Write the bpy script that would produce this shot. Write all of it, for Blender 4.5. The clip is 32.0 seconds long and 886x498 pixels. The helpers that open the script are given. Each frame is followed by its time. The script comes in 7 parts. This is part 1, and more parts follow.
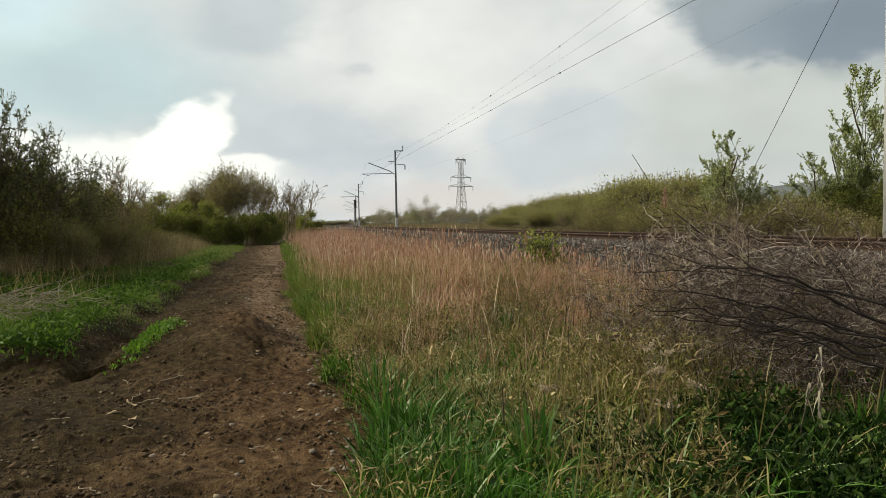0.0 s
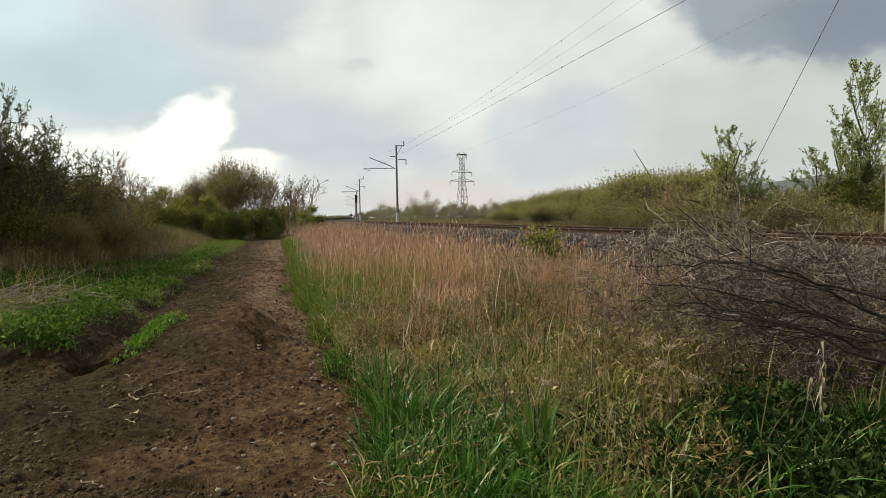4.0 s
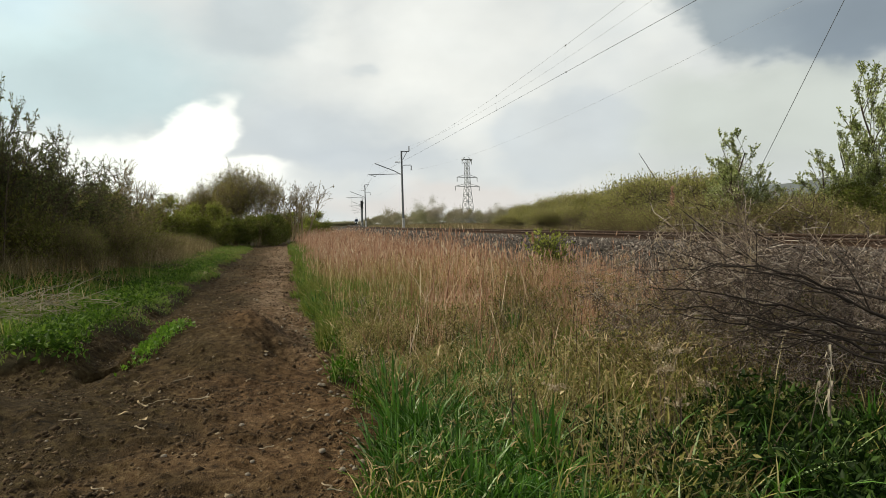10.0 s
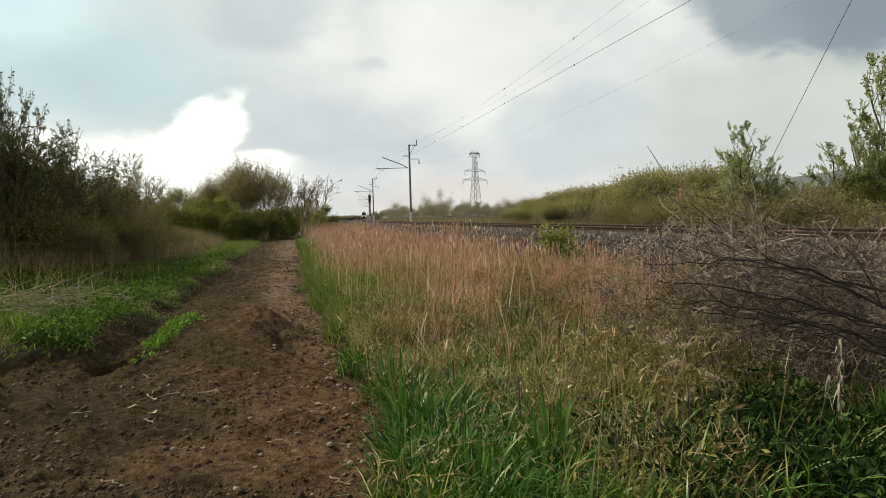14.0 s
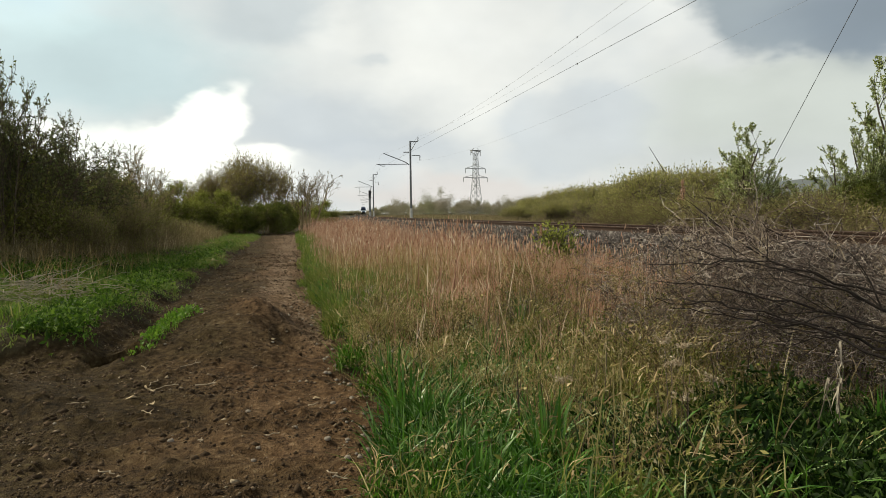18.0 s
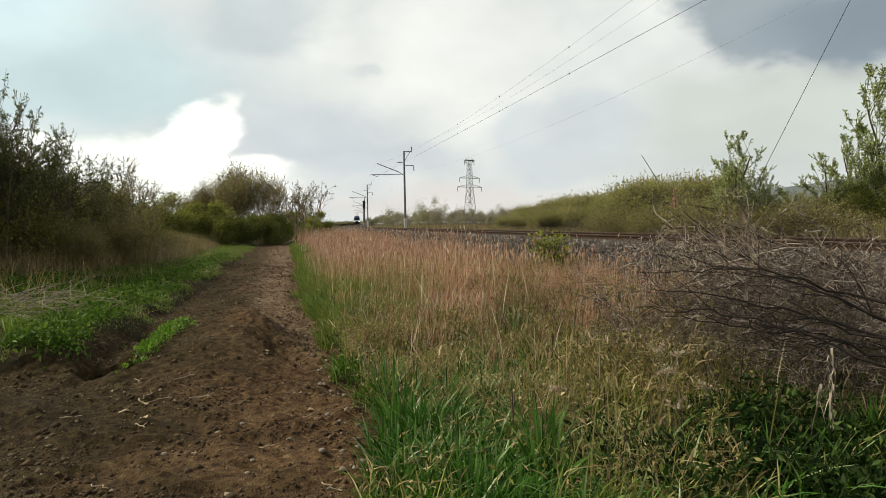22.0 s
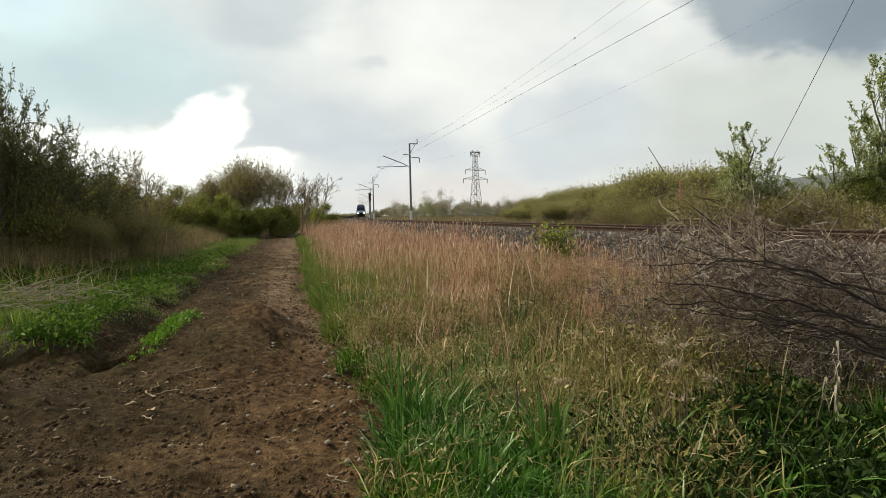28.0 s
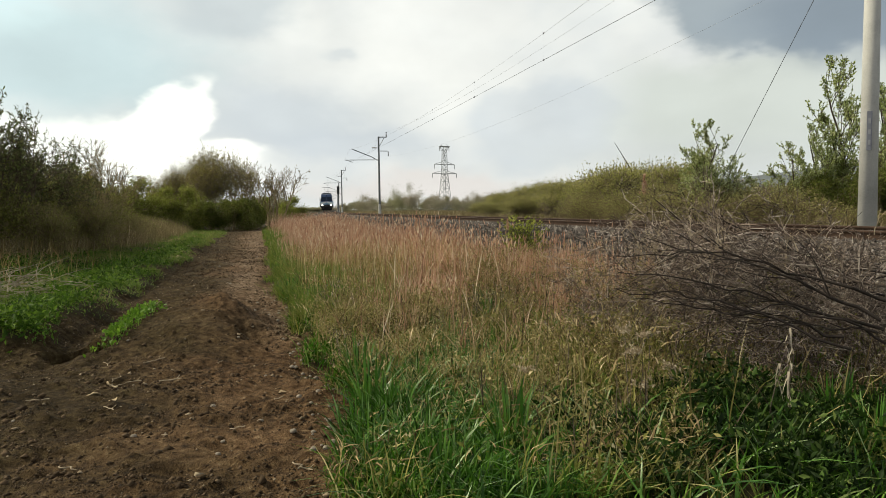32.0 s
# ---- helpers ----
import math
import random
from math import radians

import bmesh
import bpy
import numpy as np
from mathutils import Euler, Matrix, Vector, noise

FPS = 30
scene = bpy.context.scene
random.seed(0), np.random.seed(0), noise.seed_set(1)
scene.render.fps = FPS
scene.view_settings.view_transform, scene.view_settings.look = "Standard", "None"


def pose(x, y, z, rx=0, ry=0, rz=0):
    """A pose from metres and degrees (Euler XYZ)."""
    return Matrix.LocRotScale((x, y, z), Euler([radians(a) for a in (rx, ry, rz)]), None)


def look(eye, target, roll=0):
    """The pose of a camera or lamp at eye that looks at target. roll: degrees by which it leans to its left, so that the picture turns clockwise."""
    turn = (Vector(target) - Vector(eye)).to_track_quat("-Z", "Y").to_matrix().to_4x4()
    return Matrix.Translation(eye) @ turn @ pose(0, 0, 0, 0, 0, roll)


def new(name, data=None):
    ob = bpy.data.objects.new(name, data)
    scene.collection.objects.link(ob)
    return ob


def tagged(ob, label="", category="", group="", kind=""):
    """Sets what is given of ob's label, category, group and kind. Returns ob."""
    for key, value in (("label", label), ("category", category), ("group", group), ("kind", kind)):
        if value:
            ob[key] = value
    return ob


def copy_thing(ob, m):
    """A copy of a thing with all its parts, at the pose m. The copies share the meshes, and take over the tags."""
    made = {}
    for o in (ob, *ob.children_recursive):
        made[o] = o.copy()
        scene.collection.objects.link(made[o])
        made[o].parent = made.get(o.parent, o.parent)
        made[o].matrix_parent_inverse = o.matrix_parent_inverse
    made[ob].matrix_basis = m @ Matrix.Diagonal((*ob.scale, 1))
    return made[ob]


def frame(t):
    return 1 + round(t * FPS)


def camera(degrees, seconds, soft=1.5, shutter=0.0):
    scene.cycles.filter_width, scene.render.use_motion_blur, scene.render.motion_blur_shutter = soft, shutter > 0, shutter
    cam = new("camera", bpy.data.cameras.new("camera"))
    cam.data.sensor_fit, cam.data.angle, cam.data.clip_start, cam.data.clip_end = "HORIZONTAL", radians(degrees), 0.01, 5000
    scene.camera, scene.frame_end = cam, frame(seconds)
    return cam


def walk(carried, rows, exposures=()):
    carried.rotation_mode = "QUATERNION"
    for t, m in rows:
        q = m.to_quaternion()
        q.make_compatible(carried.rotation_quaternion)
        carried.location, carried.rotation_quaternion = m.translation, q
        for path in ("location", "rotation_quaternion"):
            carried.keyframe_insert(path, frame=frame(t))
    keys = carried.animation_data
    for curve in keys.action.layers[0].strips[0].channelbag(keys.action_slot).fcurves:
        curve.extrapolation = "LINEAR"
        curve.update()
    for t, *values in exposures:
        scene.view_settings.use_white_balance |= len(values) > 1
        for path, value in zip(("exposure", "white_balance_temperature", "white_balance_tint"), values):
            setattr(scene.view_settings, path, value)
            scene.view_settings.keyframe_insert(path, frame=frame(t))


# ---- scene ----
cam = camera(66.3, 32.0, soft=0.9)
PATH = [
    (0, pose(-0.001, 0.010, 1.551) @ pose(0, 0, 0, 0, 0, -13.505) @ pose(0, 0, 0, 87.671) @ pose(0, 0, 0, 0, 0, -1.137)),
    (0.5, pose(0.001, 0.004, 1.549) @ pose(0, 0, 0, 0, 0, -13.469) @ pose(0, 0, 0, 87.684) @ pose(0, 0, 0, 0, 0, -1.490)),
    (1, pose(-0.005, 0.012, 1.550) @ pose(0, 0, 0, 0, 0, -13.721) @ pose(0, 0, 0, 87.724) @ pose(0, 0, 0, 0, 0, -1.164)),
    (1.5, pose(-0.003, 0.001, 1.550) @ pose(0, 0, 0, 0, 0, -13.810) @ pose(0, 0, 0, 87.605) @ pose(0, 0, 0, 0, 0, -1.516)),
    (2, pose(-0.005, 0.003, 1.552) @ pose(0, 0, 0, 0, 0, -13.715) @ pose(0, 0, 0, 87.433) @ pose(0, 0, 0, 0, 0, -1.179)),
    (2.5, pose(-0.005, 0.002, 1.551) @ pose(0, 0, 0, 0, 0, -13.569) @ pose(0, 0, 0, 87.513) @ pose(0, 0, 0, 0, 0, -1.134)),
    (3, pose(-0.004, 0.000, 1.547) @ pose(0, 0, 0, 0, 0, -13.513) @ pose(0, 0, 0, 87.037) @ pose(0, 0, 0, 0, 0, -1.054)),
    (3.5, pose(-0.007, 0.016, 1.546) @ pose(0, 0, 0, 0, 0, -13.450) @ pose(0, 0, 0, 87.081) @ pose(0, 0, 0, 0, 0, -1.032)),
    (5.5, pose(0.001, -0.000, 1.554) @ pose(0, 0, 0, 0, 0, -13.638) @ pose(0, 0, 0, 87.750) @ pose(0, 0, 0, 0, 0, -1.552)),
    (6, pose(0.000, -0.005, 1.550) @ pose(0, 0, 0, 0, 0, -14.028) @ pose(0, 0, 0, 87.686) @ pose(0, 0, 0, 0, 0, -1.509)),
    (6.5, pose(-0.001, -0.003, 1.550) @ pose(0, 0, 0, 0, 0, -13.885) @ pose(0, 0, 0, 87.623) @ pose(0, 0, 0, 0, 0, -1.242)),
    (7, pose(-0.010, -0.002, 1.553) @ pose(0, 0, 0, 0, 0, -13.607) @ pose(0, 0, 0, 87.424) @ pose(0, 0, 0, 0, 0, -1.293)),
    (7.5, pose(-0.010, 0.001, 1.556) @ pose(0, 0, 0, 0, 0, -13.187) @ pose(0, 0, 0, 87.538) @ pose(0, 0, 0, 0, 0, -1.369)),
    (8, pose(-0.009, -0.007, 1.551) @ pose(0, 0, 0, 0, 0, -13.308) @ pose(0, 0, 0, 87.696) @ pose(0, 0, 0, 0, 0, -1.431)),
    (8.5, pose(-0.010, -0.002, 1.550) @ pose(0, 0, 0, 0, 0, -13.136) @ pose(0, 0, 0, 87.437) @ pose(0, 0, 0, 0, 0, -1.144)),
    (9, pose(-0.000, -0.000, 1.550) @ pose(0, 0, 0, 0, 0, -13.170) @ pose(0, 0, 0, 87.480) @ pose(0, 0, 0, 0, 0, -1.450)),
    (9.5, pose(-0.007, 0.005, 1.550) @ pose(0, 0, 0, 0, 0, -13.166) @ pose(0, 0, 0, 87.398) @ pose(0, 0, 0, 0, 0, -1.456)),
    (10, pose(-0.013, -0.003, 1.551) @ pose(0, 0, 0, 0, 0, -12.938) @ pose(0, 0, 0, 87.693) @ pose(0, 0, 0, 0, 0, -1.519)),
    (10.5, pose(-0.010, -0.000, 1.555) @ pose(0, 0, 0, 0, 0, -12.661) @ pose(0, 0, 0, 87.727) @ pose(0, 0, 0, 0, 0, -1.315)),
    (11, pose(-0.015, -0.005, 1.550) @ pose(0, 0, 0, 0, 0, -12.215) @ pose(0, 0, 0, 87.814) @ pose(0, 0, 0, 0, 0, -1.235)),
    (11.5, pose(-0.010, 0.004, 1.549) @ pose(0, 0, 0, 0, 0, -12.353) @ pose(0, 0, 0, 87.521) @ pose(0, 0, 0, 0, 0, -1.294)),
    (12, pose(-0.010, 0.006, 1.545) @ pose(0, 0, 0, 0, 0, -12.504) @ pose(0, 0, 0, 87.231) @ pose(0, 0, 0, 0, 0, -1.185)),
    (12.5, pose(-0.005, 0.012, 1.545) @ pose(0, 0, 0, 0, 0, -12.276) @ pose(0, 0, 0, 87.115) @ pose(0, 0, 0, 0, 0, -1.420)),
    (13, pose(-0.009, 0.012, 1.548) @ pose(0, 0, 0, 0, 0, -12.534) @ pose(0, 0, 0, 87.002) @ pose(0, 0, 0, 0, 0, -1.465)),
    (13.5, pose(-0.005, 0.008, 1.550) @ pose(0, 0, 0, 0, 0, -12.337) @ pose(0, 0, 0, 87.134) @ pose(0, 0, 0, 0, 0, -1.538)),
    (14, pose(-0.009, 0.003, 1.551) @ pose(0, 0, 0, 0, 0, -12.267) @ pose(0, 0, 0, 87.194) @ pose(0, 0, 0, 0, 0, -1.578)),
    (14.5, pose(-0.011, 0.002, 1.546) @ pose(0, 0, 0, 0, 0, -12.470) @ pose(0, 0, 0, 87.331) @ pose(0, 0, 0, 0, 0, -1.455)),
    (16.5, pose(-0.014, 0.000, 1.545) @ pose(0, 0, 0, 0, 0, -12.386) @ pose(0, 0, 0, 87.392) @ pose(0, 0, 0, 0, 0, -1.069)),
    (17, pose(-0.014, 0.011, 1.543) @ pose(0, 0, 0, 0, 0, -12.231) @ pose(0, 0, 0, 87.131) @ pose(0, 0, 0, 0, 0, -0.772)),
    (17.5, pose(-0.016, 0.012, 1.542) @ pose(0, 0, 0, 0, 0, -12.233) @ pose(0, 0, 0, 86.797) @ pose(0, 0, 0, 0, 0, -0.715)),
    (18, pose(-0.018, 0.013, 1.544) @ pose(0, 0, 0, 0, 0, -12.317) @ pose(0, 0, 0, 86.944) @ pose(0, 0, 0, 0, 0, -0.627)),
    (18.5, pose(-0.013, 0.011, 1.547) @ pose(0, 0, 0, 0, 0, -12.270) @ pose(0, 0, 0, 86.913) @ pose(0, 0, 0, 0, 0, -0.770)),
    (19, pose(-0.017, 0.009, 1.545) @ pose(0, 0, 0, 0, 0, -12.328) @ pose(0, 0, 0, 86.944) @ pose(0, 0, 0, 0, 0, -0.651)),
    (19.5, pose(-0.012, 0.003, 1.543) @ pose(0, 0, 0, 0, 0, -12.458) @ pose(0, 0, 0, 87.117) @ pose(0, 0, 0, 0, 0, -0.937)),
    (20, pose(-0.017, 0.006, 1.542) @ pose(0, 0, 0, 0, 0, -12.493) @ pose(0, 0, 0, 87.128) @ pose(0, 0, 0, 0, 0, -0.907)),
    (20.5, pose(-0.014, 0.003, 1.547) @ pose(0, 0, 0, 0, 0, -12.562) @ pose(0, 0, 0, 87.198) @ pose(0, 0, 0, 0, 0, -0.876)),
    (21, pose(-0.015, -0.003, 1.547) @ pose(0, 0, 0, 0, 0, -12.687) @ pose(0, 0, 0, 87.525) @ pose(0, 0, 0, 0, 0, -0.912)),
    (21.5, pose(-0.010, 0.000, 1.548) @ pose(0, 0, 0, 0, 0, -12.563) @ pose(0, 0, 0, 87.338) @ pose(0, 0, 0, 0, 0, -0.937)),
    (22, pose(-0.012, 0.000, 1.548) @ pose(0, 0, 0, 0, 0, -12.787) @ pose(0, 0, 0, 87.748) @ pose(0, 0, 0, 0, 0, -1.068)),
    (22.5, pose(-0.014, 0.009, 1.544) @ pose(0, 0, 0, 0, 0, -12.849) @ pose(0, 0, 0, 87.524) @ pose(0, 0, 0, 0, 0, -0.812)),
    (23, pose(-0.009, 0.010, 1.543) @ pose(0, 0, 0, 0, 0, -12.786) @ pose(0, 0, 0, 87.608) @ pose(0, 0, 0, 0, 0, -0.806)),
    (23.5, pose(-0.014, 0.009, 1.546) @ pose(0, 0, 0, 0, 0, -12.589) @ pose(0, 0, 0, 87.481) @ pose(0, 0, 0, 0, 0, -0.838)),
    (24, pose(-0.011, 0.005, 1.546) @ pose(0, 0, 0, 0, 0, -11.863) @ pose(0, 0, 0, 87.722) @ pose(0, 0, 0, 0, 0, -0.897)),
    (24.5, pose(-0.024, 0.008, 1.542) @ pose(0, 0, 0, 0, 0, -11.770) @ pose(0, 0, 0, 87.427) @ pose(0, 0, 0, 0, 0, -0.682)),
    (25, pose(-0.014, 0.009, 1.542) @ pose(0, 0, 0, 0, 0, -11.669) @ pose(0, 0, 0, 87.305) @ pose(0, 0, 0, 0, 0, -0.686)),
    (25.5, pose(-0.021, 0.011, 1.538) @ pose(0, 0, 0, 0, 0, -11.811) @ pose(0, 0, 0, 86.961) @ pose(0, 0, 0, 0, 0, -0.601)),
    (27.5, pose(-0.005, -0.004, 1.554) @ pose(0, 0, 0, 0, 0, -11.891) @ pose(0, 0, 0, 87.264) @ pose(0, 0, 0, 0, 0, -1.335)),
    (28, pose(-0.003, -0.004, 1.553) @ pose(0, 0, 0, 0, 0, -12.274) @ pose(0, 0, 0, 87.093) @ pose(0, 0, 0, 0, 0, -1.193)),
    (28.5, pose(-0.006, -0.001, 1.554) @ pose(0, 0, 0, 0, 0, -12.747) @ pose(0, 0, 0, 87.086) @ pose(0, 0, 0, 0, 0, -1.199)),
    (29, pose(-0.004, -0.000, 1.554) @ pose(0, 0, 0, 0, 0, -12.924) @ pose(0, 0, 0, 87.012) @ pose(0, 0, 0, 0, 0, -1.179)),
    (29.5, pose(0.000, -0.004, 1.555) @ pose(0, 0, 0, 0, 0, -13.047) @ pose(0, 0, 0, 86.849) @ pose(0, 0, 0, 0, 0, -1.012)),
    (30, pose(0.008, -0.008, 1.530) @ pose(0, 0, 0, 0, 0, -13.212) @ pose(0, 0, 0, 86.948) @ pose(0, 0, 0, 0, 0, -0.767)),
    (30.5, pose(-0.000, -0.004, 1.556) @ pose(0, 0, 0, 0, 0, -13.605) @ pose(0, 0, 0, 86.560) @ pose(0, 0, 0, 0, 0, -0.983)),
    (31, pose(-0.000, 0.000, 1.553) @ pose(0, 0, 0, 0, 0, -14.051) @ pose(0, 0, 0, 86.533) @ pose(0, 0, 0, 0, 0, -0.898)),
    (31.5, pose(-0.000, -0.003, 1.552) @ pose(0, 0, 0, 0, 0, -14.111) @ pose(0, 0, 0, 86.312) @ pose(0, 0, 0, 0, 0, -0.929)),
    (32, pose(0.004, -0.041, 1.521) @ pose(0, 0, 0, 0, 0, -14.909) @ pose(0, 0, 0, 86.573) @ pose(0, 0, 0, 0, 0, -0.748)),
]

walk(cam, PATH, exposures=((0, -0.06, 6700, 5), (8, 0.0, 6700, 5), (19, 0.04, 6700, 5), (32, 0.1, 6700, 5)))
SUN_AZ, SUN_EL = radians(-62), radians(40)


# ---- mesh tools ----
def curve_x(y):
    """Sideways drift of the railway, which bends to the right far off."""
    y = np.asarray(y, float)
    return np.clip(y - 52, 0, 125) ** 2 / 2145 + np.maximum(0, y - 177) * 0.104


def mesh_np(name, verts, faces):
    me = bpy.data.meshes.new(name)
    verts = np.ascontiguousarray(verts, dtype=np.float32).reshape(-1, 3)
    faces = [np.asarray(f, dtype=np.int32) for f in faces if len(f)]
    loops = np.concatenate([f.ravel() for f in faces])
    sizes = np.concatenate([np.full(len(f), f.shape[1], dtype=np.int32) for f in faces])
    starts = np.concatenate([[0], np.cumsum(sizes)[:-1]]).astype(np.int32)
    me.vertices.add(len(verts))
    me.vertices.foreach_set("co", verts.ravel())
    me.loops.add(len(loops))
    me.loops.foreach_set("vertex_index", loops)
    me.polygons.add(len(sizes))
    me.polygons.foreach_set("loop_start", starts)
    me.update(calc_edges=True)
    return me


def unit(v):
    return v / np.maximum(np.linalg.norm(v, axis=-1, keepdims=True), 1e-9)


def seg_geo(p0, p1, r0, r1, k=3):
    """Tapered prisms, one for each piece of a branch."""
    n = len(p0)
    d = unit(p1 - p0)
    ref = np.where(np.abs(d[:, 2:3]) < 0.9, np.array([[0, 0, 1.0]]), np.array([[1.0, 0, 0]]))
    a = unit(np.cross(d, ref))
    b = np.cross(d, a)
    ang = np.arange(k) * 2 * np.pi / k
    ring = np.cos(ang)[None, :, None] * a[:, None] + np.sin(ang)[None, :, None] * b[:, None]
    v = np.stack([p0[:, None] + ring * r0[:, None, None], p1[:, None] + ring * r1[:, None, None]], 1)
    base = (np.arange(n) * 2 * k)[:, None]
    i = np.arange(k)[None]
    j = (i + 1) % k
    q = np.stack([base + i, base + j, base + k + j, base + k + i], -1).reshape(-1, 4)
    return v.reshape(-1, 3), q


def tube_geo(pts, rads, k=5):
    """One unbroken tapering stalk through the points."""
    d = unit(np.gradient(pts, axis=0))
    ref = np.array([1.0, 0.2, 0]) if abs(d[0, 2]) > 0.7 else np.array([0, 0, 1.0])
    a = unit(np.cross(d, ref))
    b = np.cross(d, a)
    ang = np.arange(k) * 2 * np.pi / k
    v = pts[:, None] + (np.cos(ang)[None, :, None] * a[:, None] + np.sin(ang)[None, :, None] * b[:, None]) * rads[:, None, None]
    i = np.arange(len(pts) * k).reshape(len(pts), k)
    j = np.roll(i, -1, 1)
    return v.reshape(-1, 3), np.stack([i[:-1], j[:-1], j[1:], i[1:]], -1).reshape(-1, 4)


def blade_geo(x, y, z, h, w, lean, rng, az=None):
    """Grass blades: curved, tapering strips."""
    n = len(x)
    az = rng.uniform(0, 2 * np.pi, n) if az is None else az
    turn = az + rng.normal(np.pi / 2, 0.7, n)
    lev = np.array([0, 0.4, 0.75, 1.0])
    out = (lean * h)[:, None] * lev ** 1.8
    up = h[:, None] * lev * (1 - 0.35 * np.minimum(lean, 1.4)[:, None] * lev)
    cx = x[:, None] + np.cos(az)[:, None] * out
    cy = y[:, None] + np.sin(az)[:, None] * out
    cz = z[:, None] + up - 0.01
    wid = w[:, None] * np.array([0.8, 1.0, 0.7, 0])
    sx, sy = np.cos(turn)[:, None] * wid / 2, np.sin(turn)[:, None] * wid / 2
    left = np.stack([cx - sx, cy - sy, cz], -1)
    right = np.stack([cx + sx, cy + sy, cz + wid * 0.15], -1)
    v = np.concatenate([left[:, 0:1], right[:, 0:1], left[:, 1:2], right[:, 1:2], left[:, 2:3], right[:, 2:3], left[:, 3:4]], 1)
    b = (np.arange(n) * 7)[:, None]
    q = np.concatenate([b + [0, 1, 3, 2], b + [2, 3, 5, 4]], 0)
    t = b + [4, 5, 6]
    return v.reshape(-1, 3), q, t


def leaf_geo(p, d, size, rng, wide=0.45):
    """Small folded leaves."""
    n = len(p)
    d = unit(d)
    side = unit(np.cross(d, rng.normal(size=(n, 3))))
    nor = np.cross(d, side)
    s = size[:, None]
    base, tip = p, p + d * s
    mid = p + d * s * 0.5
    le = mid + side * s * wide / 1.0 * 0.5 + nor * s * 0.12
    ri = mid - side * s * wide / 1.0 * 0.5 + nor * s * 0.12
    v = np.stack([base, le, tip, ri], 1)
    b = (np.arange(n) * 4)[:, None]
    return v.reshape(-1, 3), np.concatenate([b + [0, 1, 2], b + [0, 2, 3]], 0)


def join_geo(parts):
    vs, fs, off = [], [], 0
    for v, *faces in parts:
        vs.append(v)
        fs += [np.asarray(f) + off for f in faces]
        off += len(v)
    return np.concatenate(vs), fs


def grow(rng, p, d, length, rad, levels):
    """Branches level by level. Returns all pieces and the last level's stems."""
    out = []
    root = np.arange(len(p))
    for nseg, nch, lr, rr, spread, jit, up in levels:
        n = len(p)
        pts, cur, dd = [p], p, unit(d)
        dirs = []
        for s in range(nseg):
            dd = unit(dd + rng.normal(size=(n, 3)) * jit + np.array([0, 0, up]))
            cur = cur + dd * (length / nseg)[:, None]
            pts.append(cur)
            dirs.append(dd)
        pts = np.stack(pts, 1)
        dirs = np.stack(dirs, 1)
        frac = np.linspace(1, 0.35, nseg + 1)
        rads = rad[:, None] * frac
        out.append((pts, rads, dirs, root))
        if nch == 0:
            break
        idx = np.repeat(np.arange(n), nch)
        root = root[idx]
        t = rng.uniform(0.25, 1.0, len(idx)) * nseg
        k = np.minimum(t.astype(int), nseg - 1)
        f = (t - k)[:, None]
        p = pts[idx, k] * (1 - f) + pts[idx, k + 1] * f
        d0 = dirs[idx, k]
        rnd = rng.normal(size=(len(idx), 3))
        rnd = unit(rnd - (rnd * d0).sum(1, keepdims=True) * d0)
        ang = rng.normal(spread, spread * 0.3, len(idx))[:, None]
        d = d0 * np.cos(ang) + rnd * np.sin(ang)
        length = length[idx] * lr * rng.uniform(0.6, 1.3, len(idx)) * (1.15 - 0.5 * t / nseg)
        rad = rads[idx, k] * rr
    return out


def grown_geo(out, sides=3, rmin=0.0, only=None):
    parts = []
    for i, (pts, rads, _, root) in enumerate(out):
        if only is not None:
            pts, rads = pts[root == only], rads[root == only]
        k = 5 if i == 0 and sides < 5 and len(out) > 1 else sides
        p0, p1 = pts[:, :-1].reshape(-1, 3), pts[:, 1:].reshape(-1, 3)
        parts.append(seg_geo(p0, p1, np.maximum(rads[:, :-1].ravel(), rmin), np.maximum(rads[:, 1:].ravel(), rmin), k))
    return parts


def leaves_on(out, rng, per, size, wide=0.45, level=-1, along=0.2, droop=0.0):
    pts, _, dirs, _ = out[level]
    n, m = pts.shape[0], pts.shape[1] - 1
    idx = np.repeat(np.arange(n), per)
    t = rng.uniform(along, 1, len(idx)) * m
    k = np.minimum(t.astype(int), m - 1)
    f = (t - k)[:, None]
    p = pts[idx, k] * (1 - f) + pts[idx, k + 1] * f
    d = dirs[idx, k] * 0.7 + rng.normal(size=(len(idx), 3)) * 0.7 - np.array([0, 0, droop])
    return leaf_geo(p, d, size * rng.uniform(0.6, 1.3, len(idx)), rng, wide)


# value noise on numpy arrays
def vnoise(x, y, seed=0):
    xi, yi = np.floor(x).astype(np.int64), np.floor(y).astype(np.int64)
    xf, yf = x - xi, y - yi
    xf, yf = xf * xf * (3 - 2 * xf), yf * yf * (3 - 2 * yf)

    def hsh(a, b):
        n = (a * 374761393 + b * 668265263 + seed * 974711) & 0x7FFFFFFF
        n = ((n ^ (n >> 13)) * 1274126177) & 0x7FFFFFFF
        return ((n ^ (n >> 16)) & 0xFFFF) / 65535.0
    return (hsh(xi, yi) * (1 - xf) + hsh(xi + 1, yi) * xf) * (1 - yf) + (hsh(xi, yi + 1) * (1 - xf) + hsh(xi + 1, yi + 1) * xf) * yf


